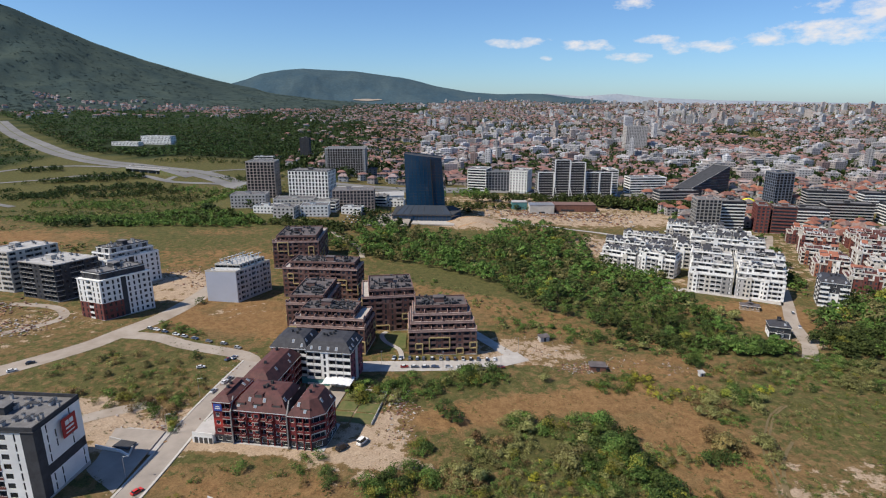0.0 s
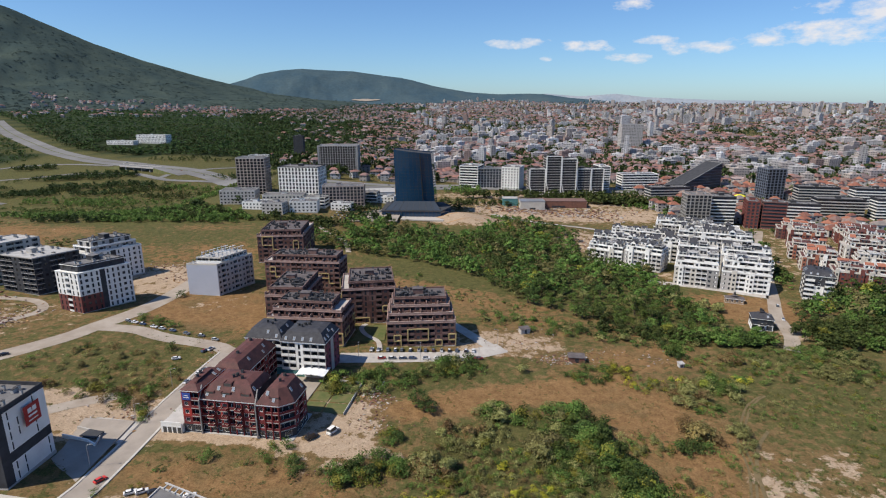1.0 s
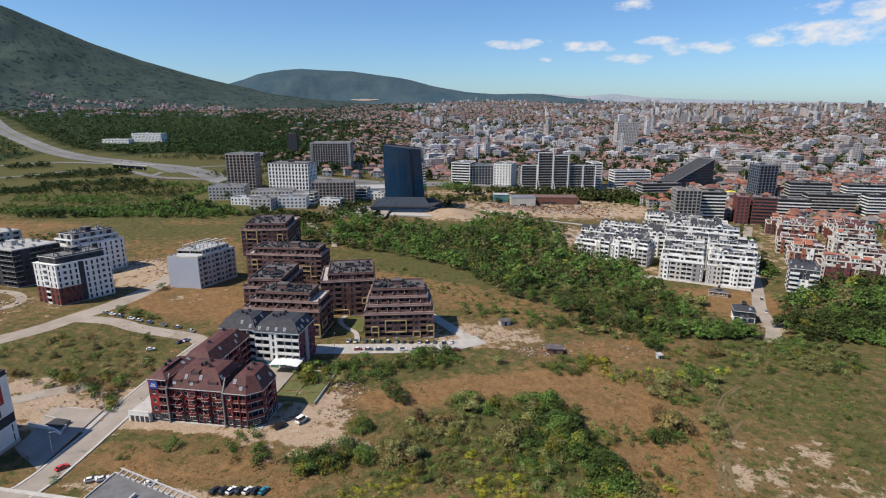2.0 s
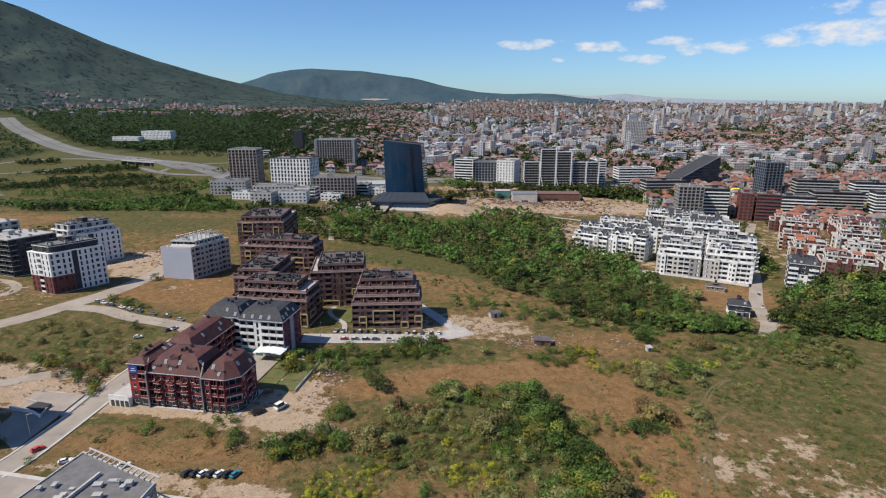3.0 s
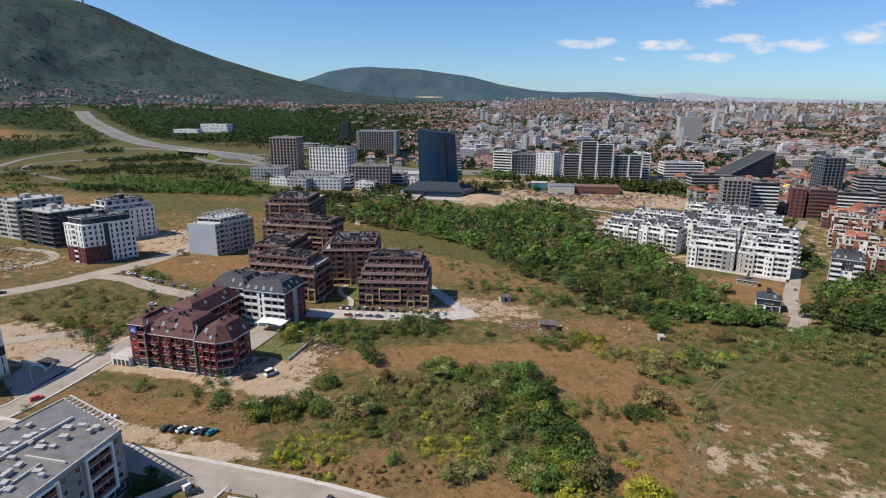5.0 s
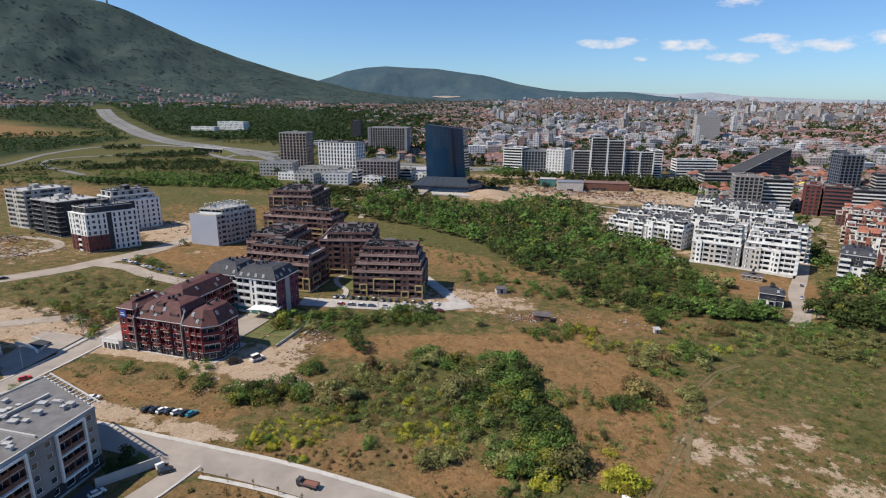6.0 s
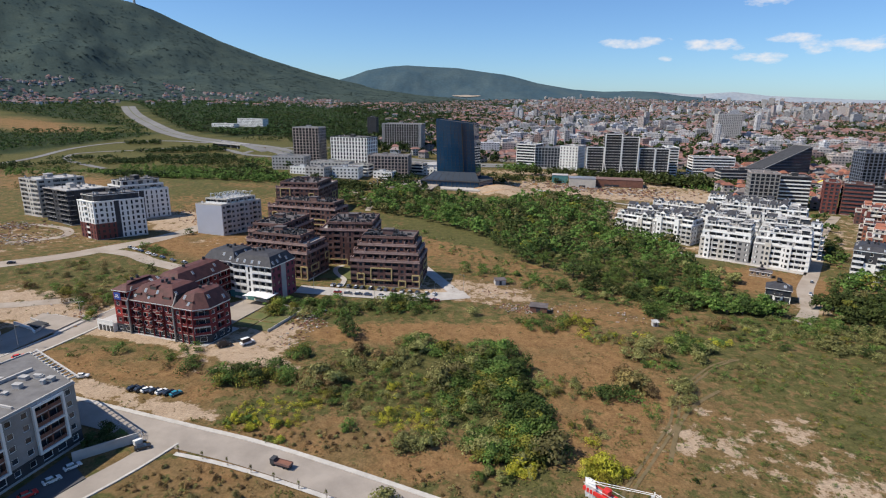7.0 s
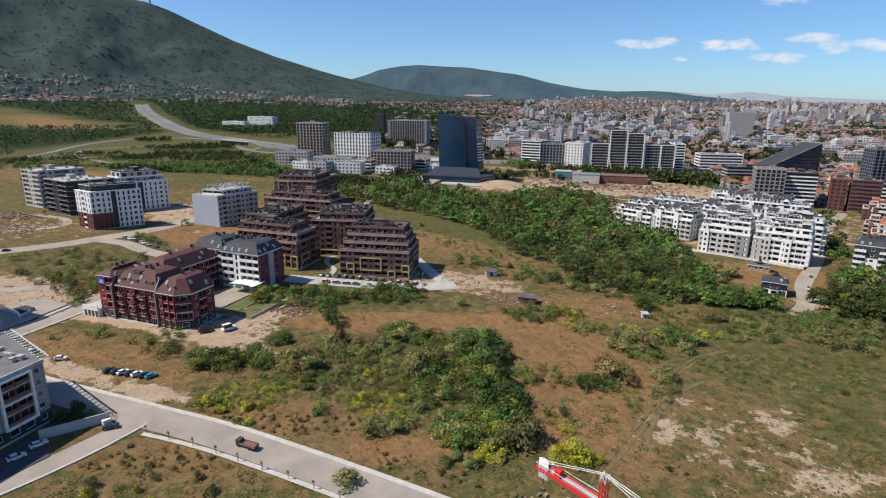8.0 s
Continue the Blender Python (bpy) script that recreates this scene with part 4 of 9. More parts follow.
def mansard(b, poly, z, rise, lean, surface, top=None, dormers=0, seed=1):
    """A steep mansard roof with a shallow top, skylights set into its slopes."""
    ox, oy, oz = b.location
    loc = [(x - ox, y - oy) for x, y in poly]
    z -= oz
    eaves, up = inset(loc, -0.35), inset(loc, lean)
    k = Mesh(surface, top or surface, "white")
    n = len(loc)
    for i in range(n):
        j = (i + 1) % n
        k.face([(*eaves[i], z - 0.02), (*eaves[j], z - 0.02), (*eaves[j], z + 0.22), (*eaves[i], z + 0.22)], 2)
        k.face([(*eaves[i], z + 0.22), (*eaves[j], z + 0.22), (*up[j], z + rise), (*up[i], z + rise)], 0)
    k.face([(*p, z - 0.02) for p in reversed(eaves)], 2)
    ridge_in = inset(up, min(lean * 1.2, 2.4))
    for i in range(n):
        j = (i + 1) % n
        k.face([(*up[i], z + rise), (*up[j], z + rise), (*ridge_in[j], z + rise + 0.7), (*ridge_in[i], z + rise + 0.7)], 1)
    k.face([(*p, z + rise + 0.7) for p in ridge_in], 1)
    k.ob("roof", b)
    sky = Mesh("lgrey", "skyglass")
    sky.box(-0.5, -0.75, -0.05, 0.5, 0.75, 0.1, 0)
    sky.face([(-0.4, -0.65, 0.105), (0.4, -0.65, 0.105), (0.4, 0.65, 0.105), (-0.4, 0.65, 0.105)], 1)
    sky = sky.data("skylight")
    rnd = random.Random(seed)
    for i in range(n):
        j = (i + 1) % n
        a, c, e, f = (Vector((*eaves[i], z + 0.22)), Vector((*eaves[j], z + 0.22)), Vector((*up[j], z + rise)), Vector((*up[i], z + rise)))
        u = (c - a).normalized()
        v = ((e + f) / 2 - (a + c) / 2).normalized()
        nrm = u.cross(v).normalized()
        count = int((c - a).length / 3.4) if dormers else 0
        for q in range(count):
            if rnd.random() > dormers:
                continue
            s = (q + 0.5) / count
            for up_at in ((rnd.choice((0.35, 0.7)),) if rise > 3.5 else (0.5,)):
                p = (a + (c - a) * s) * (1 - up_at) + (f + (e - f) * s) * up_at + nrm * 0.05
                o = new("skylight", sky)
                o.parent = b
                o.matrix_local = Matrix.Translation(p) @ Matrix((u, v, nrm)).transposed().to_4x4()
    small = Mesh("dgrey", "black")
    small.box(-0.4, -0.4, -0.6, 0.4, 0.4, 0.9), small.box(-0.48, -0.48, 0.9, 0.48, 0.48, 1.02, 1)
    small = small.data("chimney")
    p0, c, d = Vector(ridge_in[0]), Vector(ridge_in[1]) - Vector(ridge_in[0]), Vector(ridge_in[-1]) - Vector(ridge_in[0])
    for _ in range(int(c.length * d.length / 22) + 2):
        q = p0 + c * rnd.uniform(0.02, 0.98) + d * rnd.uniform(0.05, 0.95)
        piece("chimney", small, b, (q.x, q.y, z + rise + 0.7), rnd.uniform(0, 1.5))


def building(name, poly, label, category="building", group="", lift=0.0):
    """An empty base for a building at its first corner, on the land, and a plinth under its walls."""
    z = sum(gz(*p) for p in poly) / len(poly) + lift
    b = thing(name, (poly[0][0], poly[0][1], z), label, category, group)
    low = min(gz(*p) for p in poly) - 0.6 - z
    k = Mesh("lgrey")
    k.prism([(x - poly[0][0], y - poly[0][1]) for x, y in inset(poly, -0.12)], low, 0.12)
    k.ob("plinth", b)
    return b


def quad(x, y, w, d, turn):
    """A footprint from its front left corner, width, depth and turn in degrees."""
    c, s = math.cos(radians(turn)), math.sin(radians(turn))
    return [(x, y), (x + w * c, y + w * s), (x + w * c - d * s, y + w * s + d * c), (x - d * s, y + d * c)]


# the red apartment house: front wing, side wing and rear wing round a court
RT = -8.7


def red_local(x, y):
    c, s = math.cos(radians(RT)), math.sin(radians(RT))
    return (-79 + x * c - y * s, 171 + x * s + y * c)


def red_poly(x0, y0, x1, y1):
    return [red_local(x0, y0), red_local(x1, y0), red_local(x1, y1), red_local(x0, y1)]


def roof_balcony(b, x, y, z, w, deep):
    """A roof balcony: box coloured dark for the recess's shade, with a pale front and side cheeks."""
    ox, oy, oz = b.location
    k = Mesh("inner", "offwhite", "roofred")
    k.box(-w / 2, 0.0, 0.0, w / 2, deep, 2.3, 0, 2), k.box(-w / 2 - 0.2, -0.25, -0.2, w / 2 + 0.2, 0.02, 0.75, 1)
    for e in (-1, 1):
        k.box(e * w / 2 - 0.15, -0.02, 0.76, e * w / 2 + 0.15, deep, 2.5, 2)
    px, py = red_local(x, y)
    k.ob("roof_balcony", b, "balcony cut into the roof", at=(px - ox, py - oy, z - oz)).rotation_euler = (0, 0, radians(RT))


def red_house():
    b = building("apartment_house", red_poly(0, 0, 39, 17), "oxblood red apartment house under construction with brown-red mansard roof", "apartment house")
    z = b.location.z
    walls = ["redwall", "redbright", "offwhite", "dgrey"]
    rows = lambda s: [s.replace("d", "W").replace("b", "W"), s, s, s]
    base = lambda e, f, i, c: 3 if f == 0 else (1 if (f * 7 + i * 5 + e) % 6 == 0 else (2 if (f * 3 + i * 5 + e) % 13 == 4 else 0))
    # corner tower, main bay, angled end bay, with narrow dark gaps between their roofs
    tower = red_poly(0, 0, 6.5, 17)
    top = tier(b, tower, z, 5, 3.05, walls, {0: rows("wd"), 2: "ww", 3: "lw.wl"}, "white", "offwhite", "redwall", pick=lambda e, f, i, c: 3 if f == 0 else (1 if f in (2, 4) and i == 0 else 0), cornice="redwall")
    mansard(b, tower, top + 0.28, 1.6, 2.0, "roofred", dormers=0.2, seed=3)
    main = red_poly(6.5, 0.8, 26.5, 17)
    top = tier(b, main, z, 4, 3.05, walls, {0: rows("dbwbdbwb"), 2: "wdwdwdw"}, "white", "offwhite", "redwall", pick=base, cornice="offwhite")
    mansard(b, main, top + 0.28, 4.9, 3.0, "roofred", dormers=0.75, seed=4)
    for x in (9.5, 15.5, 22.5):
        roof_balcony(b, x, 1.6, top + 0.6, 3.2, 3.0)
    for x in (15.5,):
        roof_balcony(b, x, 3.2, top + 3.2, 2.8, 2.4)
    end = [red_local(27.2, 0), red_local(35, 0), red_local(39, 3.5), red_local(39, 13.5), red_local(36, 17), red_local(27.2, 17)]
    top = tier(b, end, z, 4, 3.05, walls, {0: rows("wdd"), 1: rows("d"), 2: rows("wdw"), 3: "w", 4: "wdw"}, "white", "offwhite", "redwall", pick=base, cornice="offwhite")
    mansard(b, end, top + 0.28, 4.9, 3.0, "roofred", dormers=0.6, seed=9)
    roof_balcony(b, 33, 1.0, top + 0.6, 3.2, 3.0)
    gap = red_poly(26.5, 1.5, 27.2, 16)
    tier(b, gap, z, 5, 3.2, ["dgrey"], {}, "white", "white", "white")
    side = red_poly(0, 17, 13, 45)
    top = tier(b, side, z, 4, 3.05, walls, {1: "ddwddwdd", 3: "wlwdwlwdw"}, "white", "offwhite", "redwall", pick=base, cornice="offwhite")
    mansard(b, side, top + 0.28, 4.2, 3.0, "roofred", dormers=0.12, seed=5)
    walls2 = ["lgrey", "pink", "dgrey", "teal", "white"]
    pick2 = lambda e, f, i, c: 1 if e == 1 and i != 2 else (3 if e == 0 and f == 0 else (4 if e == 0 and i % 4 == 2 else 0))
    for x0, x1, y0, row, nm in ((0, 16, 45, "dddd", 6), (16, 35, 43.5, "ddlddd", 7)):
        rear = red_poly(x0, y0, x1, 60)
        top = tier(b, rear, z, 5, 3.0, walls2, {0: row, 1: "ww.ww" if x1 > 30 else ".", 2: "wdwwdw", 3: "wdwdw"}, "dgrey", "white", "white", pick=pick2, cornice="white")
        mansard(b, rear, top + 0.28, 3.8, 2.2, "roofgrey", dormers=0.75, seed=nm)
    # dark grey fins that climb the front and bend over the roof's edge at the joints between the sections
    for x in (6.6, 26.8):
        k = Mesh("grey")
        p = lambda y, h: (red_local(x, y)[0] - b.location.x, red_local(x, y)[1] - b.location.y, h)
        k.bar(p(-0.3, 0), p(-0.3, 12.6), 0.4, 0, 0.6), k.bar(p(-0.3, 12.4), p(2.4, 17.0), 0.4, 0, 0.4)
        k.ob("fin", b, "grey fin bending over the roof edge")
    # slim piers between the balconies of the front
    for x in (9.2, 11.8, 16.4, 18.9, 21.4, 23.9, 29.8, 32.4, 34.8):
        k = Mesh("redwall")
        px, py = red_local(x, -0.15 if x > 27 else 0.6)
        k.box(-0.16, -0.2, 0, 0.16, 0.1, 12.4)
        k.ob("pier", b, at=(px - b.location.x, py - b.location.y, 0)).rotation_euler = (0, 0, radians(RT))
    k = Mesh("bluesign", "white")
    k.box(-1.5, -0.15, 0, 1.5, 0.0, 2.6), k.box(-1.0, -0.2, 0.8, 1.0, -0.16, 1.1, 1), k.box(-0.7, -0.2, 1.5, 0.7, -0.16, 1.8, 1)
    px, py = red_local(2.0, -0.1)
    k.ob("sign", b, "blue site sign with pale bars", at=(px - b.location.x, py - b.location.y, 12.3)).rotation_euler = (0, 0, radians(RT))


M["bluesign"] = mat("blue_sign", (0.05, 0.09, 0.35), (0.04, 0.08, 0.3), 0.5, rough=0.5, fine=0.05)
red_house()


def ochre_frames(b, poly, z0, floors, fh, seed, sides=(0, 1, 3)):
    """Ochre frames that stand proud of the walls: outlines round one to three bays, joined in steps."""
    q = random.Random(seed)
    ox, oy, oz = b.location
    for e in sides:
        a, c = Vector(poly[e]), Vector(poly[(e + 1) % len(poly)])
        u, length = (c - a).normalized(), (c - a).length
        out = Vector((u.y, -u.x)) * 0.16
        bays = max(2, int(length / 3.2))
        bw = length / bays
        i = q.choice((0, 1))
        while i < bays:
            f0, w, h = q.randrange(0, max(1, floors - 1)), min(q.choice((1, 1, 2, 3)), bays - i), q.choice((1, 1, 2))
            f1 = min(floors, f0 + h)
            k = Mesh("ochre")
            P = lambda t, f: (a.x + u.x * t * bw + out.x - ox, a.y + u.y * t * bw + out.y - oy, z0 - oz + f * fh + 0.1)
            for p, r in (((i, f0), (i + w, f0)), ((i, f1), (i + w, f1)), ((i, f0), (i, f1)), ((i + w, f0), (i + w, f1))):
                k.bar(P(*p), P(*r), 0.5)
            if f0 > 0 and q.random() < 0.6:
                k.bar(P(i + w, f0), P(i + w, f0 - 1), 0.5), k.bar(P(i + w, f0 - 1), P(min(bays, i + w + 1), f0 - 1), 0.5)
            k.ob("panel_frame", b, "stepped ochre frame")
            i += w + q.choice((1, 1, 2))


def terrace_fins(b, poly, z, high, gap=4.6):
    """Dividing walls across a roof terrace, from the wall behind to the parapet."""
    ox, oy, oz = b.location
    a, c = Vector(poly[0]), Vector(poly[1])
    u, n = (c - a).normalized(), max(2, int((c - a).length / gap))
    back = Vector((-u.y, u.x))
    for i in range(n + 1):
        p = a + (c - a) * i / n
        k = Mesh("brownpale")
        k.bar((p.x + back.x * 0.2 - ox, p.y + back.y * 0.2 - oy, z - oz + high / 2), (p.x + back.x * 2.6 - ox, p.y + back.y * 2.6 - oy, z - oz + high / 2), 0.22, 0, high)
        k.ob("dividing_wall", b)


def brown_block(poly, steps, label, seed, fh=3.0, pats=("wdwwdwwdw", "wdwdw"), joined=False, wall="brown"):
    """steps: storeys and setbacks, tier by tier."""
    b = building("apartment_block", poly, label, "apartment block", "brown apartment blocks")
    top = b.location.z
    for n, (floors, back) in enumerate(steps):
        if n:
            flat_roof(b, poly, top + 0.28, "brownpale", "paving", 0.9, seed + n, 0, hut=False)
            terrace_fins(b, poly, top + 0.3, 1.9)
            poly, top = inset(poly, back), top + 0.3
        else:
            ochre_frames(b, poly, top, floors, fh, seed * 7)
        pick = lambda e, f, i, c: 1 if (f + i + e) % 4 == 0 else 0
        top = tier(b, poly, top, floors, fh, [wall, "brown2"], {e: pats[e % 2] for e in range(4)}, "dgrey", "brown2", "brown2", pick=pick, cornice="brownpale" if n < len(steps) - 1 else "brown2", joined=joined or n > 0)
    flat_roof(b, poly, top + 0.28, "brown2", "bitumen2", 0.8, seed, 46, "dgrey")
    return b


M["brownpale"] = mat("pale_brown_coping", (0.36, 0.25, 0.22), (0.25, 0.17, 0.15), 0.4, fine=0.12)
BR = "dark brown apartment block, ochre panels,"
brown_block(quad(-16, 241.5, 32, 25, 4), [(4, 0), (1, [2.6, 1, 1, 1]), (1, [2.6, 1.4, 1, 1.2]), (1, [2.6, 1.4, 1, 1.2])], f"{BR} stepped-back upper storeys", 11, fh=2.85, pats=("dwddwddwdw", "wdwdwdw"))
brown_block(quad(-41, 267, 27, 27, 8), [(6, 0), (1, [1.6, 0.6, 1, 3.5])], f"{BR} tall pale recess", 12, pats=("dwdlldwd", "wdwdwdw"))
brown_block(quad(-72, 244, 36, 20, -7), [(4, 0), (1, [2.4, 1, 1, 2]), (1, [2.4, 5, 1, 2])], f"{BR} set-back top floor", 13, pats=("ddwddwddwddw", "wdwdw"))
brown_block(quad(-79, 264, 20, 34, -3), [(5, 0), (1, [2.5, 1.5, 2, 1.5])], f"{BR} cluttered dark roof", 14, pats=("wdwdww", "wdwwdwwdw"), joined=True)
brown_block(quad(-95, 316, 45, 17, -6), [(6, 0), (1, [2.4, 2, 1, 4])], f"{BR} long balconies", 15, pats=("wddwwddwwddwwd", "wdwdw"), joined=True)
brown_block(quad(-116, 368, 31, 42, 3), [(6, 0), (1, [3, 2, 8, 2])], "almost black brick apartment block with a flat cluttered roof", 16, pats=("wdwwdwwdw", "wdwwdwwdwwdw"), joined=True)


def plain_wall_block():
    poly = [(-136, 305), (-118, 303.5), (-106, 328), (-124, 330)]
    b = building("apartment_block", poly, "unfinished pale apartment block with a blank lavender-grey gable", "apartment block")
    z = b.location.z
    top = tier(b, poly, z, 6, 3.0, ["lgrey", "lavender"], {1: "wdwwdwwdw", 2: "wdwwd", 3: "wdwwdwwdw"}, "lgrey", "lgrey", "lgrey", pick=lambda e, f, i, c: 1 if e == 0 else 0)
    flat_roof(b, poly, top, "offwhite", "gravelroof", 0.8, 3, 6, "white", hut=False)
    up = inset(poly, [5, 1.5, 2, 1.5])
    t2 = tier(b, up, top + 0.15, 1, 2.8, ["offwhite"], {0: "dd", 1: "wdwdwdw", 3: "wdwdwdw"}, "white", "white", "white")
    flat_roof(b, up, t2, "offwhite", "gravelroof", 0.5, 4, 10, "white", hut=False)
    post = Mesh("white")
    post.box(-0.2, -0.2, 0, 0.2, 0.2, 2.6), post.box(-0.2, -0.2, 2.6, 1.6, 0.2, 2.9)
    post = post.data("roof_post")
    for i in range(7):
        for j in range(3):
            p = Vector(up[0]) + (Vector(up[3]) - Vector(up[0])) * (i + 0.5) / 7 + (Vector(up[1]) - Vector(up[0])) * (j + 0.5) / 3
            piece("roof_post", post, b, (p.x - b.location.x, p.y - b.location.y, t2 + 0.12 - b.location.z), 0.4)


plain_wall_block()


def white_red_block(poly, label, seed, floors=8, red=3, wall="white"):
    b = building("apartment_block", poly, label, "apartment block", "white apartment blocks with dark tops")
    z = b.location.z
    long = "lwll.lllwl"
    top = tier(b, poly, z, floors - 1, 3.05, [wall, "redbrick", "dgrey"], {0: "lldll", 1: long, 2: "lldll", 3: long}, "dgrey", "white", "white",
               pick=lambda e, f, i, c: 2 if c == "." and e % 2 else (1 if f < red and not (e == 1 and i > 4) else 0), cornice="white")
    if not red:
        flat_roof(b, poly, top + 0.28, "white", "gravelroof", 0.6, seed + 5, 0, hut=False)
        poly = inset(poly, [2.6, 1.2, 2.0, 1.2])
        top = tier(b, poly, top + 0.3, 1, 3.0, ["lgrey", "white"], {0: "gdg", 1: "wdwwdw", 2: "gdg", 3: "wdwwdw"}, "white", "white", "white", cornice="white")
        flat_roof(b, poly, top + 0.28, "white", "gravelroof", 0.6, seed + 6, 6, hut=False)
    up = inset(poly, 1.6)
    t2 = tier(b, up, top + 0.3, 1, 3.0, ["dgrey" if red else "lgrey", "white"], {0: "gg", 1: "gwgwg", 2: "gg", 3: "gwgwg"}, "dgrey", "white", "white", cornice="white")
    flat_roof(b, up, t2 + 0.28, "dgrey", "bitumen", 0.5, seed, 14, "lgrey")


white_red_block([(-191, 277), (-176, 271.5), (-160, 292), (-175, 298)], "white apartment block with red brick lower floors and charcoal top", 21)
white_red_block([(-214, 322), (-198, 316), (-180, 341), (-196, 347)], "white apartment block with stepped grey top floors", 22, 7, 0)


def shell_block(poly, floors, label, wall, seed, rail="dgrey", frame="dgrey"):
    b = building("apartment_block", poly, label, "apartment block", "unfinished apartment blocks")
    z = b.location.z
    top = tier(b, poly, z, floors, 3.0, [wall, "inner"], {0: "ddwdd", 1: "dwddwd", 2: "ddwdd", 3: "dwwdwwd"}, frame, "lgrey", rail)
    flat_roof(b, poly, top, "lgrey", "gravelroof", 0.6, seed, 12, "lgrey")


shell_block([(-242, 305), (-216, 296), (-203, 316), (-229, 325)], 7, "unfinished dark apartment block with open scaffolded floors", "dgrey", 31)
shell_block([(-272, 317), (-252, 311), (-238, 334), (-258, 340)], 8, "unfinished beige apartment block with bare concrete floors", "offwhite", 32, "offwhite", "lgrey")


def logo_house():
    poly = [(-146, 140), (-115.5, 138.5), (-114.5, 157.5), (-145, 160)]
    b = building("office_house", poly, "white office house with charcoal recesses and a red sign", "office building")
    z = b.location.z
    top = tier(b, poly, z, 7, 3.2, ["white", "dgrey", "redbrick"], {0: "dWdWdWn.", 1: [".nn..n", ".nn..n", "......", ".n..n.", ".nn.n.", ".nn.n.", ".n..n."], 2: "wdwdwdw", 3: "wdwdw"}, "dgrey", "white", "redbrick",
               pick=lambda e, f, i, c: 1 if (e == 1 and f == 2) or (e == 0 and i == 7) or (e == 1 and i == 0) else 0, cornice="dgrey")
    flat_roof(b, poly, top + 0.28, "dgrey", "bitumen", 1.3, 41, 40, "lgrey")
    k = Mesh("redbright", "white")
    # the sign: a red board with plain pale bars on the long side wall
    k.box(0, -0.12, 0, 6.0, 0.0, 6.2)
    for x0, x1, z0, z1 in ((1.4, 2.9, 3.6, 5.1), (3.2, 4.7, 3.6, 5.1), (1.4, 4.7, 2.3, 2.9), (1.2, 4.8, 1.0, 1.35)):
        k.box(x0, -0.17, z0, x1, -0.125, z1, 1)
    s = k.ob("sign", b, "square red sign with pale bars", at=(-114.3 + 0.02 - b.location.x + 0.35, 147.5 - b.location.y, 14.5))
    s.rotation_euler = (0, 0, radians(87))


logo_house()


